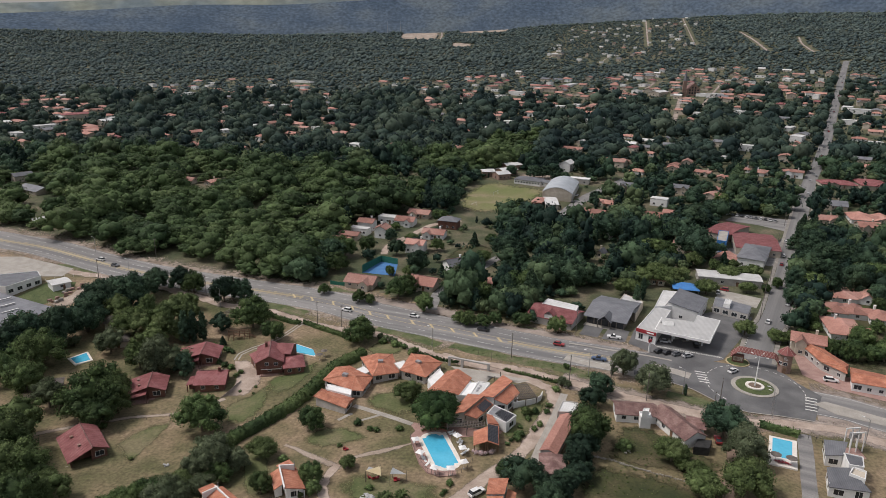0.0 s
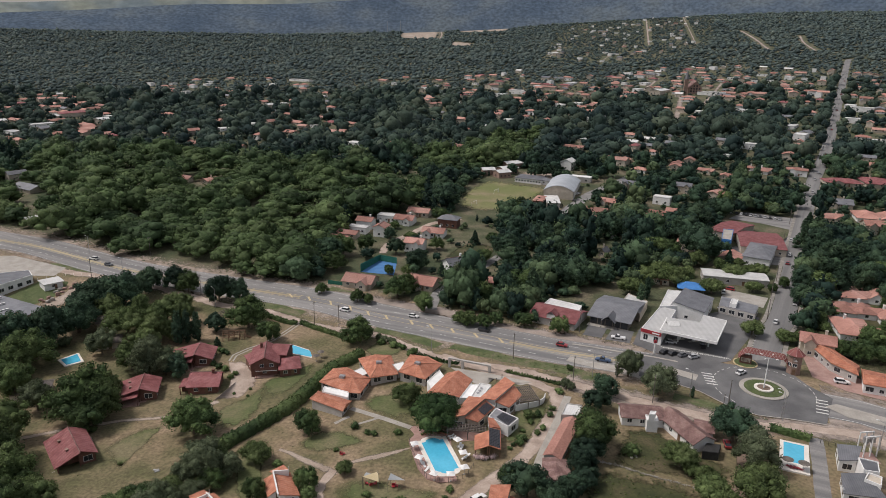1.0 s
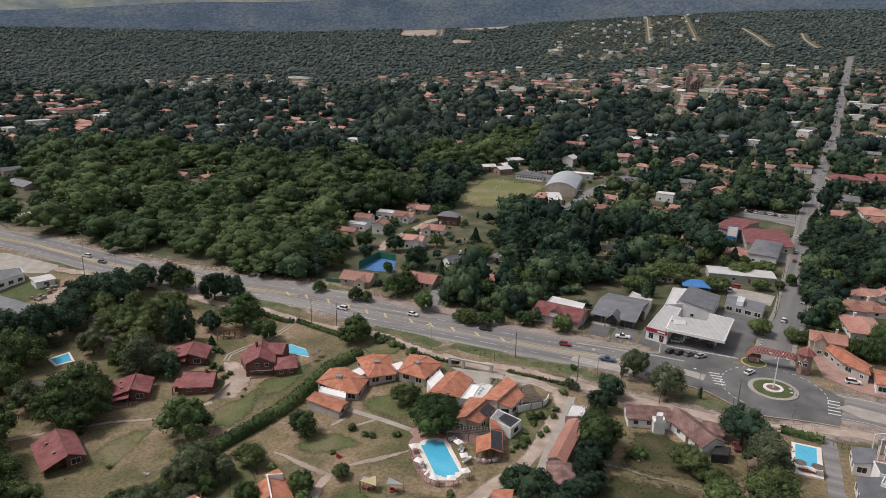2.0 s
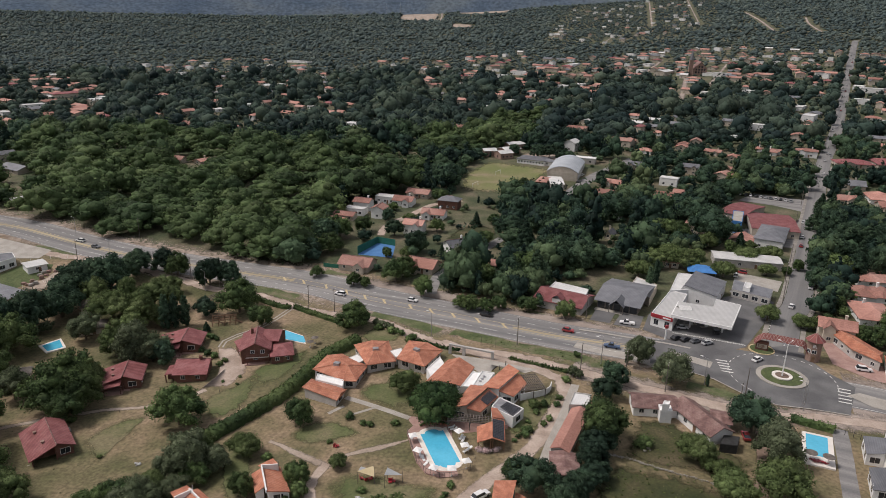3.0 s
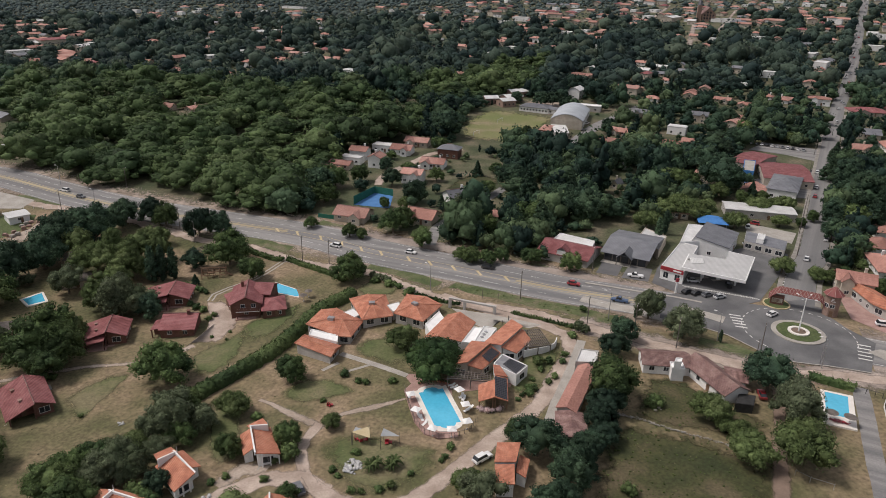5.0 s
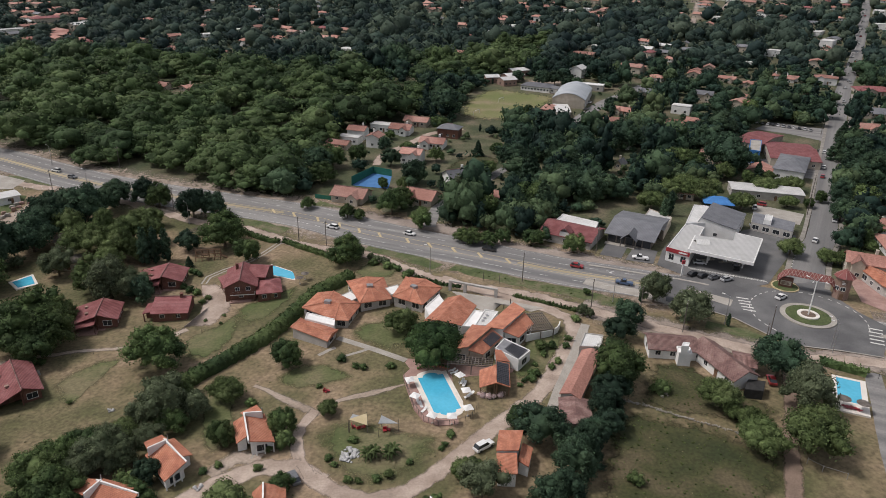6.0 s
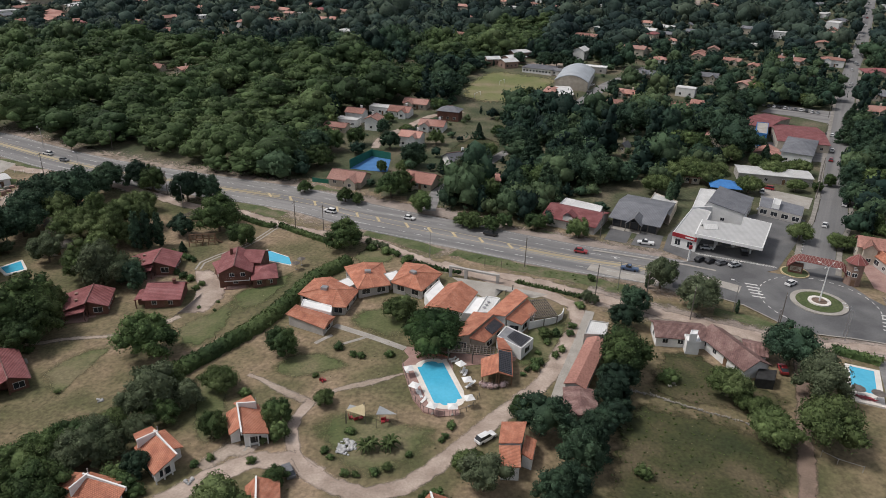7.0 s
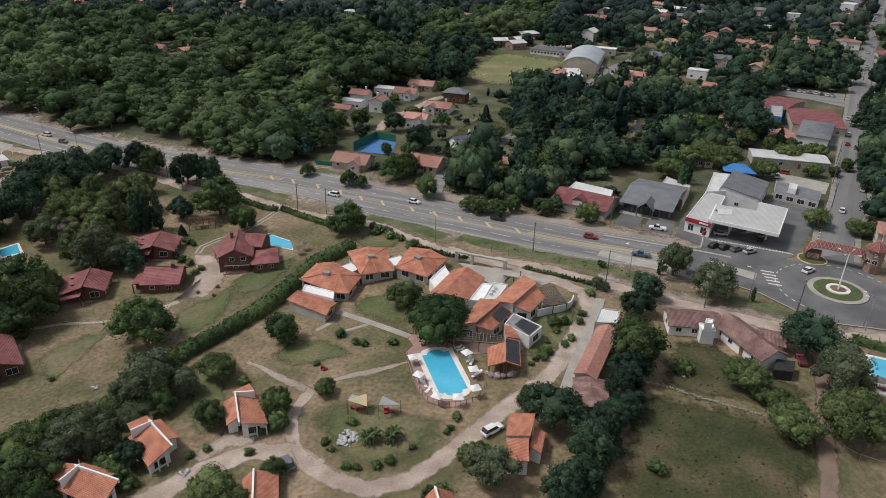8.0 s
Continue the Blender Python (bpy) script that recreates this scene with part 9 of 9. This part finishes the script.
# wooden pergolas, playground and panels
def pergola(a, b, c, height, nx, ny, mat, label, name="pergola"):
    x, y, w, d, turn = corners(a, b, c)
    t = thing(name, x, y, turn, label, "pergola")
    for i in range(nx):
        px = -w / 2 + w * i / (nx - 1)
        part("rafter", boxes((px - 0.08, px + 0.08, -d / 2 - 0.3, d / 2 + 0.3, height, height + 0.2)), mat, t)
    for j in range(ny):
        py = -d / 2 + d * j / (ny - 1)
        part("beam", boxes((-w / 2 - 0.3, w / 2 + 0.3, py - 0.08, py + 0.08, height - 0.2, height)), mat, t)
    for i in (0, nx // 2, nx - 1):
        for py in (-d / 2, d / 2):
            px = -w / 2 + w * i / (nx - 1)
            part("post", boxes((px - 0.1, px + 0.1, py - 0.1, py + 0.1, -0.5, height - 0.2)), mat, t)


pergola((21.9, 190.4), (28.6, 192.0), (26.8, 200.6), 2.9, 13, 7, M["dark_wood"], "weathered lattice pergola beside the lobby")
pergola((1.6, 176.0), (12.0, 174.9), (11.9, 178.3), 2.8, 14, 5, M["dark_wood"], "grey weathered timber pergola over the terrace")
pergola((-90.3, 264.0), (-84.1, 261.3), (-85.4, 266.3), 2.5, 7, 3, M["dark_wood"], "dark timber pergola by the entrance")
wall_t = thing("curved_wall", 25.1, 191.2, 0, "white curved garden wall under the pergola", "wall")
bow = densify([(-3.6, -1.2), (0.0, 0.3), (3.0, 1.5), (5.3, 3.6), (6.3, 6.6)], 1.2)
for p, q in zip(bow, bow[1:]):
    n = (q - p).normalized()
    n = Vector((-n.y, n.x)) * 0.25
    part("wall", solid(bmesh.new(), [p, q, q + n, p + n], -0.5, 2.0), M["white"], wall_t)


def mats(corners_up, n, label, gap=0.08):
    """Dark solar mats laid side by side on a roof plane given by four corners (x, y, height over the ground)."""
    cx, cy = sum(p[0] for p in corners_up) / 4, sum(p[1] for p in corners_up) / 4
    z0 = gz(cx, cy)
    t = thing("solar_collector", cx, cy, 0, label, "solar panel", "solar panels", z=z0)
    a, b, c, d = (Vector((x - cx, y - cy, gz(x, y) + up - z0)) for x, y, up in corners_up)
    for i in range(n):
        u, v = (i + gap) / n, (i + 1 - gap) / n
        quad = [a.lerp(b, u), a.lerp(b, v), d.lerp(c, v), d.lerp(c, u)]
        if (quad[1] - quad[0]).cross(quad[3] - quad[0]).z < 0:
            quad = quad[::-1]
        part("panel", slab(bmesh.new(), [tuple(q) for q in quad], 0.08), M["solar"], t)


mats([(9.6, 184.4, 4.42), (12.4, 188.6, 4.42), (14.7, 186.8, 3.55), (11.85, 182.4, 3.52)], 7, "dark solar heating mats on the restaurant roof")
mats([(15.2, 181.7, 3.3), (17.3, 184.4, 3.3), (20.9, 181.1, 3.3), (18.2, 177.4, 3.3)], 8, "dark solar heating mats on the white annex roof", 0.2)
mats([(12.85, 174.7, 4.3), (12.45, 166.3, 4.3), (15.4, 166.5, 3.0), (15.8, 175.4, 3.05)], 12, "dark solar heating mats on the barbecue roof")
gate = thing("entrance_frame", 8.4, 217.4, -20, "white concrete entrance frame of the hotel", "gateway")
part("beam", boxes((-7.5, 7.5, -0.4, 0.4, 2.6, 3.1)), M["grey_wall"], gate)
for px in (-7.1, -2.4, 7.1):
    part("pillar", boxes((px - 0.4, px + 0.4, -0.4, 0.4, -0.5, 2.6)), M["grey_wall"], gate)
tagged(patch("parking", [(2.1, 219.3), (14.6, 214.5), (28.5, 208.0), (24.5, 205.9), (16.6, 210.6), (12.5, 204.5), (7.5, 210.8)], 0.09, M["concrete"], False), "pale paved forecourt of the hotel", "forecourt", kind="structure")
play = thing("climbing_frame", -80.0, 247.6, 10, "dark timber climbing frame with ladders on the grass", "playground")
for k in range(5):
    for side in (-1, 1):
        part("pole", rod(bmesh.new(), (k * 2.0 - 4.0, side * 1.7, -0.3), (k * 2.0 - 4.0, side * 0.25, 3.6), 0.15, 0.12, 6), M["wood"], play)
for z, w in ((3.4, 0.3), (2.3, 0.85), (1.2, 1.3)):
    for side in (-1, 1):
        part("bar", rod(bmesh.new(), (-4.3, side * w, z), (4.3, side * w, z + 0.05), 0.1, 0.1, 6), M["wood"], play)
part("platform", boxes((-2.0, 0.0, -1.0, 1.0, 1.6, 1.75)), M["wood"], play)
part("ramp", slab(bmesh.new(), [(4.0, -0.6, 1.5), (7.0, -0.6, 0.0), (7.0, 0.6, 0.0), (4.0, 0.6, 1.5)], 0.12), M["wood"], play)


def fence_posts(points, step, label, mat="dark_wood", height=1.2, rails=0):
    line = densify(points, step)
    t = thing("post_fence", *line[0], 0, label, "fence")
    z0 = gz(*line[0])
    for i, p in enumerate(line):
        q = p - line[0]
        z = gz(*p) - z0
        part("post", rod(bmesh.new(), (q.x, q.y, z - 0.3), (q.x, q.y, z + height), 0.07, 0.06, 6), M[mat], t)
        if rails and i:
            o = line[i - 1] - line[0]
            part("rail", rod(bmesh.new(), (o.x, o.y, gz(*line[i - 1]) - z0 + height * 0.85), (q.x, q.y, z + height * 0.85), 0.04, 0.04, 5), M[mat], t)


fence_posts([(-53.9, 186.3), (-50.1, 192.6), (-44.2, 197.7)], 3.0, "row of thin dark fence posts")
fence_posts([(-97.7, 189.0), (-85.4, 191.3), (-78.4, 196.7), (-66.8, 200.5)], 6.0, "row of short dark posts beside the track", height=0.9)
fence_posts([(11.9, 226.1), (16.6, 223.4)], 3.0, "three stout timber posts by the highway", height=3.0)
fence_posts([(102.7, 177.8), (104.8, 176.2), (108.0, 174.5)], 1.4, "dark iron gate and railing at the drive", "black", 1.6, 1)
fence_posts([(73.6, 145.7), (75.7, 143.6), (79.6, 141.7)], 2.5, "green mesh fence with pale posts", "metal", 1.6, 1)
fence_posts([(-186.5, 297.6), (-174.7, 304.9), (-161.2, 304.5), (-153.4, 293.5), (-164.7, 280.9), (-174.4, 271.9)], 3.0, "row of white fence posts round a yard", "white", 1.2)

# ---- sheds and halls at the western edge ----
block([(-197.9, 265.0), (-192.1, 278.4), (-160.8, 263.6), (-162.9, 253.0), (-167.8, 239.0), (-171.4, 225.2)], 5.0, M["roof_grey"], M["brick"], "large hall with a grey sheet roof and brick walls", "hall", parapet=0)
block([(-168.6, 250.5), (-166.0, 254.8), (-162.0, 250.9), (-164.4, 246.8)], 6.5, M["roof_brown"], M["brick"], "square brick tower on the hall roof", "brick_tower")
block([(-205.6, 284.0), (-203.1, 296.1), (-189.6, 302.3), (-184.5, 296.1), (-191.2, 280.8)], 4.0, M["roof_grey"], M["white"], "white service building with a dark flat roof", "service_building", windows=(0, 1, 2))
x, y, w, d, turn = corners((-175.3, 287.4), (-170.1, 292.7), (-174.3, 298.8))
house(x, y, w, d, turn, 2.8, 0.4, "gable", M["roof_metal"], M["white"], "small white cabin on a lawn", name="cabin", windows=1)
tagged(patch("lawn", [(-188.0, 280.6), (-182.5, 299.8), (-170.1, 298.7), (-166.5, 286.6), (-173.0, 273.6)], 0.05, M["turf"], False), "green lawn round a white cabin", "lawn", kind="structure")
tagged(patch("apron", [(-233.3, 325.7), (-211.6, 327.3), (-179.4, 314.2), (-179.8, 304.6), (-202.7, 303.0), (-213.9, 295.7)], 0.11, M["concrete"], False), "pale concrete apron beside the highway", "apron", kind="structure")
for px, py, ww in ((-133.5, 206.4, 11), (-154.2, 222.4, 10), (-125.4, 241.5, 9), (-132.4, 258.4, 9)):
    house(px, py, ww, ww * 0.7, 20, 2.6, 1.8, "hip", M["dark_wood"], M["cream"], "hut with a grey weathered thatch roof among trees", name="hut", windows=1)
plant([(-144.5, 223.3, 9.3, 0), (-110.0, 153.8, 7.8, 0), (-124.6, 178.9, 5.9, 8), (-125.8, 196.4, 5.5, 3), (-109.3, 192.2, 9.9, 0), (-137.7, 204.0, 7.0, 0), (-99.9, 148.7, 5.8, 1), (-103.7, 142.1, 6.7, 0), (-119.8, 165.4, 7.9, 0), (-157.1, 226.1, 8.2, 6), (-154.7, 235.1, 7.3, 6), (-147.3, 241.7, 7.4, 6), (-141.6, 251.7, 7.5, 6), (-149.7, 212.2, 6.9, 0), (-134.0, 220.3, 4.3, 8), (-130.2, 250.9, 6.4, 0)], "trees at the western edge")
plant([(-22.6, 146.2, 1.0, 5), (-21.1, 144.2, 0.9, 5), (-17.7, 139.6, 1.0, 5), (-15.6, 139.3, 0.9, 5), (-9.8, 140.8, 1.0, 1), (-6.0, 144.6, 0.9, 5), (-18.2, 151.6, 1.1, 5), (-12.1, 139.7, 1.0, 5), (-12.6, 179.5, 1.3, 5), (-19.4, 179.3, 1.1, 5), (-21.4, 180.1, 1.1, 5), (-25.4, 183.4, 1.4, 5), (2.2, 152.8, 1.2, 5), (1.0, 149.8, 0.8, 5), (0.3, 148.6, 0.7, 5), (-29.0, 171.9, 0.8, 5)], "shrubs in the hotel garden")
plant([(-71.3, 219.8, 1.2, 5), (-72.1, 217.2, 1.2, 5), (-63.2, 209.3, 0.6, 5), (-62.8, 204.7, 0.6, 5), (-67.7, 206.4, 0.6, 5), (-78.5, 224.7, 1.4, 5), (-75.7, 222.9, 1.4, 5), (-81.4, 227.2, 1.4, 5), (-36.3, 143.5, 1.0, 5), (-35.4, 149.1, 1.0, 1), (-43.7, 165.9, 1.3, 5), (-44.6, 144.6, 0.9, 5), (-47.2, 142.9, 1.0, 5), (-102.9, 184.6, 1.3, 5), (-105.6, 184.5, 1.3, 5), (-86.9, 167.6, 0.7, 1)], "shrubs by the cottages")
plant([(18.3, 170.6, 0.8, 5), (19.4, 172.3, 0.8, 5), (21.3, 175.7, 0.9, 5), (22.6, 179.1, 0.9, 5), (25.3, 183.5, 1.1, 5), (27.8, 187.2, 1.1, 0), (16.2, 160.3, 1.1, 0), (36.1, 200.9, 1.5, 5), (53.4, 201.1, 1.2, 5), (-35.0, 242.2, 1.8, 5), (-23.3, 239.7, 1.6, 5), (-18.6, 236.6, 1.6, 5), (-12.1, 229.7, 1.7, 5), (-12.1, 206.8, 0.9, 5), (-2.3, 132.0, 1.4, 0), (-0.4, 133.3, 1.4, 0)], "shrubs along the drive")
plant([(-24.6, 243.6, 1.3, 3), (-22.4, 241.6, 1.5, 3), (-20.4, 240.4, 1.3, 3), (-19.0, 238.2, 1.5, 3), (-16.8, 236.6, 1.2, 5), (-14.9, 234.6, 1.4, 5), (-10.8, 231.2, 1.7, 5), (38.4, 204.6, 1.6, 3), (40.2, 203.2, 1.4, 3), (36.9, 206.4, 1.0, 5), (32.5, 190.9, 1.3, 5), (31.4, 187.4, 1.2, 5), (28.4, 180.4, 1.1, 5), (26.6, 177.9, 1.2, 5), (25.0, 186.6, 1.8, 1), (22.4, 175.0, 1.4, 5), (21.2, 172.9, 1.3, 5)], "shrubs round the hotel forecourt")


M["blossom"] = foliage("pale_pink_blossom", [(0.42, 0.30, 0.30), (0.62, 0.52, 0.52)], 0.6, 0.5, 0.1)
rng = random.Random(12)
for x, y, r in ((9.7, 166.6, 0.75), (10.9, 166.3, 0.85), (12.0, 166.2, 0.8), (13.4, 166.4, 0.7), (8.6, 167.6, 0.5)):
    bush = thing("flowering_shrub", x, y, rng.uniform(0, 360), "flowering shrub with pale pink heads beside the barbecue house", "shrub", "flowering shrubs")
    v, f = crown_template(810 + int(x * 10), 9, 1, 160, 0.11, "round", 0.8, 0.25)
    bulk("foliage", v * r * 0.92 - np.array([0, 0, 0.2]), f, M["leaf"], bush)
    v, f = crown_template(820 + int(x * 10), 1, 1, 170, 0.12, "round", 0.85, 0.25, False)
    bulk("blossom", v * r - np.array([0, 0, 0.15]), f, M["blossom"], bush)
for k in range(11):
    a = math.radians(150 - 12 * k)
    x, y = -2.2 + 4.2 * math.cos(a), 176.3 + 2.6 * math.sin(a)
    pot = thing("flower_pot", x, y, 0, "terracotta flower pot with a small green plant", "flower pot", "flower pots by the pool", z=gz(x, y) + 0.15)
    part("pot", rod(bmesh.new(), (0, 0, 0), (0, 0, 0.5), 0.2, 0.3, 10), M["roof_orange"], pot)
    v, f = crown_template(840 + k % 3, 4, 1, 40, 0.2, "round", 0.9, 0.25)
    bulk("plant", v * rng.uniform(0.35, 0.5) + np.array([0, 0, 0.4]), f, M["leaf"], pot)


# ---- grass tufts: past counting ----
def tufts():
    rng = np.random.default_rng(31)
    shapes = [crown_template(300 + k, 1, 1, 10, 0.35, "round", 0.5, 0.4, False) for k in range(4)]
    meadow = [(38.0, 159.5), (46.8, 162.5), (71.8, 153.2), (61.9, 131.3), (29.2, 130.0)]
    north = [(51.3, 179.0), (65.5, 169.1), (74.5, 162.0), (71.8, 155.7), (44.7, 163.4)]
    verge = [(2.9, 236.7), (52.5, 211.8), (51.0, 208.6), (2.0, 233.6)]
    x, y = jittered(-120, 140, 100, 260, 1.3, 41)
    keep = (within(x, y, meadow) | within(x, y, north) | within(x, y, verge)) & (rng.uniform(0, 1, len(x)) < 0.5)
    x, y = x[keep], y[keep]
    r = rng.uniform(0.08, 0.26, len(x))
    scatter("tall_grass", shapes, x, y, r, r * rng.uniform(0.6, 1.1, len(x)), M["tuft"], "tufts of rough green grass in the meadow", "grass")
    x, y = jittered(-130, 70, 110, 215, 2.6, 43)
    keep = (rng.uniform(0, 1, len(x)) < 0.35) & ~north_of_highway(x, y, -22) & free_spots(x, y, 0.8)
    for line, reach in ((LOOP, 3.4), (SPUR, 2.2), (SPUR_WEST, 3.8), (DRIVE, 3.2)):
        keep &= ~near_line(x, y, line, reach)
    keep &= np.hypot(x + 1, y - 168) > 14
    x, y = x[keep], y[keep]
    r = rng.uniform(0.06, 0.18, len(x))
    scatter("dry_grass", shapes, x, y, r, r * rng.uniform(0.4, 0.8, len(x)), M["dry_tuft"], "short tufts of dry grass on the park lawns", "grass")


M["tuft"] = foliage("rough_grass_blades", [(0.062, 0.088, 0.030), (0.105, 0.128, 0.050)], 0.2, 0.4, 0.0)
M["dry_tuft"] = foliage("dry_grass_blades", [(0.12, 0.125, 0.06), (0.21, 0.185, 0.115)], 0.2, 0.4, 0.0)
tufts()
# skylight strips on the grey hall, stacks of bricks in the yard
for k in range(5):
    a, b = Vector((-186.6, 265.8)), Vector((-182.8, 271.0))
    step = (Vector((-170.0, 253.6)) - Vector((-191.1, 276.8))) * 0.22
    p, q = a + step * k, b + step * k
    m = (p + q) / 2
    strip = thing("skylight_strip", m.x, m.y, math.degrees(math.atan2(q.y - p.y, q.x - p.x)), "pale skylight strip on the grey hall roof", "skylight", "skylight strips")
    part("frame", boxes((-(q - p).length / 2, (q - p).length / 2, -0.35, 0.35, 4.9, 5.2)), M["metal"], strip)
    part("sheet", boxes((-(q - p).length / 2 + 0.1, (q - p).length / 2 - 0.1, -0.28, 0.28, 5.2, 5.26)), M["white"], strip)
rng = random.Random(31)
for p in ((-171.5, 278.8), (-169.2, 277.8), (-169.0, 280.6), (-166.7, 279.1), (-169.5, 287.0), (-169.2, 289.5), (-167.0, 287.2), (-167.9, 290.8), (-167.2, 284.2), (-167.7, 277.3), (-165.2, 294.6), (-165.2, 291.5)):
    stack = thing("brick_stack", *p, rng.uniform(0, 90), "stack of reddish building blocks on a pallet", "brick stack", "stacks in the yard")
    part("pallet", boxes((-0.9, 0.9, -0.7, 0.7, -0.1, 0.15)), M["wood"], stack)
    high = rng.uniform(0.5, 1.3)
    part("load", boxes((-0.85, 0.85, -0.65, 0.65, 0.15, high), (-0.6, 0.7, -0.6, 0.5, high, high + 0.25)), M[rng.choice(("brick_pale", "paving_red", "concrete"))], stack)
tagged(patch("yard", [(-170.7, 273.8), (-165.9, 285.5), (-166.4, 299.0), (-158.1, 300.8), (-156.9, 290.3), (-162.0, 271.0)], 0.055, M["dirt"], True), "bare earth yard with stacks of blocks", "yard", kind="structure")


# ---- woods: crowns past counting ----
VILLAGE = [(-62, 340), (-60, 395), (-40, 418), (5, 425), (32, 400), (32, 330), (12, 300), (-8, 280), (-55, 292)]


def woods():
    rng = np.random.default_rng(5)
    mid = [crown_template(20 + k, 9, 1, 150, 0.095, "round", 0.95, 0.3) for k in range(6)]
    mid = mid[:6] + mid[:5] + [crown_template(40, 14, 1, 150, 0.1, "cone"), crown_template(44, 9, 1, 80, 0.12, "column")]
    mid = mid[:11] + [(v * np.array([1, 1, 0.78]), f) for v, f in mid[11:]]
    light = [crown_template(120 + k, 13, 1, 280, 0.07, "round", 0.95, 0.3) for k in range(5)]
    far = [crown_template(60 + k, 2, 1, 24, 0.19, "round", 0.95, 0.25, False) for k in range(6)]
    far += [crown_template(70, 3, 1, 20, 0.2, "cone", core=False)]
    rng8 = np.random.default_rng(8)
    eight = np.array([(1, 0, 0), (0, 1, 0), (-1, 0, 0), (0, -1, 0), (0, 0, 1), (0, 0, -0.6)], float)
    sides = np.array([(0, 1, 4), (1, 2, 4), (2, 3, 4), (3, 0, 4), (1, 0, 5), (2, 1, 5), (3, 2, 5), (0, 3, 5)])
    tiny = [(eight * (1 + rng8.uniform(-0.3, 0.3, (6, 1))) + np.array([0, 0, 0.6]), sides) for k in range(6)]
    dist = [(v * 0.9 + np.array([0, 0, 0.1]), f) for v, f in tiny] + [(np.concatenate([v * 0.8, v * 0.6 + np.array([0.45, 0.3, 0.25])]), np.concatenate([f, f + 6])) for v, f in tiny[:4]]
    grove_area = [(-246.2, 336.7), (-319.9, 447.0), (-299.0, 561.3), (-246.4, 604.9), (-142.3, 529.2), (-80.8, 557.9), (-14.2, 488.1), (-18.6, 413.1), (-64.5, 396.0), (-60.4, 317.7), (-75.5, 300.1)]
    grove_north = [(-38.9, 493.5), (-17.2, 577.4), (46.1, 689.5), (94.7, 723.4), (64.1, 587.2), (10.4, 518.6)]
    village = [(188.8, 1573.7), (331.6, 2296.5), (567.6, 2581.8), (881.9, 2470.5), (565.0, 1625.4), (382.0, 1361.0), (207.2, 1438.6)]
    bands = ((240, 400, 6.6, 4.8, mid), (400, 600, 7.2, 5.0, mid), (600, 1000, 7.7, 4.8, far), (1000, 1500, 7.4, 4.3, dist), (1500, 2450, 8.0, 4.6, tiny))
    for k, (y0, y1, step, size, templates) in enumerate(bands):
        soft = 0.0 if k < 2 else 90.0
        x, y = jittered(-0.75 * y1 - 80, 0.75 * y1 + 80, y0 - soft, y1 + (soft if k in (2, 3) else 0), step, 100 + k)
        keep = in_cone(x, y) & north_of_highway(x, y) & free_spots(x, y, 0.85)
        if soft:
            # neighbouring stands run into each other
            chance = np.clip((y - y0 + soft) / (2 * soft), 0, 1) if k > 2 else (y > y0) * 1.0
            chance = chance * (np.clip((y1 + soft - y) / (2 * soft), 0, 1) if k < 4 else 1.0)
            keep &= rng.uniform(0, 1, len(x)) < chance
        patchy = np.array([noise.noise((a / 90, b / 90, 3.0)) for a, b in zip(x, y)])
        keep &= rng.uniform(0, 1, len(x)) < 0.92 + 0.5 * patchy
        x, y = x[keep], y[keep]
        r = size * np.clip(np.exp(rng.normal(-0.08, 0.34, len(x))), 0.45, 1.9)
        low = in_yard(x, y)
        stay = ~low | (rng.uniform(0, 1, len(x)) < 0.6)
        r = np.where(low, r * 0.42, r)
        if k > 2:
            streets = within(x, y, village)
            r = np.where(streets & ~low, r * 0.72, r)
            stay &= ~streets | (rng.uniform(0, 1, len(x)) < 0.92)
        x, y, r = x[stay], y[stay], r[stay]
        if k < 4:
            # garden trees stay clear of the walls they stand beside
            for sx, sy, sr in CLEAR_SPOTS:
                r = np.minimum(r, np.maximum(1.1, np.hypot(x - sx, y - sy) - sr * 0.7))
            for area, n, gap in QUARTERS:
                r = np.where(within(x, y, area), r * (0.8 if gap < 21 else 0.9), r)
            gardens = within(x, y, VILLAGE)
            r = np.where(gardens, r * 0.5, r)
            stay = ~gardens | (rng.uniform(0, 1, len(x)) < 0.5)
            x, y, r = x[stay], y[stay], r[stay]
        tall = np.array([noise.noise((a / 35, b / 35, 11.0)) for a, b in zip(x, y)])
        h = r * rng.uniform(0.85, 1.25, len(x)) * (1 + 0.5 * tall) * (0.6 if k > 2 else 1.0)
        grove = within(x, y, grove_area) | within(x, y, grove_north)
        grove_keep = grove & (rng.uniform(0, 1, len(x)) < 0.52)
        if grove.any():
            scatter("grove", light, x[grove_keep], y[grove_keep], r[grove_keep] * 1.55, h[grove_keep] * 1.15, M["grove"], "dense grove of lighter green trees")
            x, y, r, h = x[~grove], y[~grove], r[~grove], h[~grove]
        # the further bands take the leaf colours that have haze in them
        scatter("woodland", templates, x, y, r, h, M["woods"] if y1 < 900 else M["hazy_middle_woods"] if y1 < 1200 else M["hazy_far_woods"], "dense mixed green woodland filling the valley", dark=11 if k < 2 else 6 if k == 2 else 99)


woods()
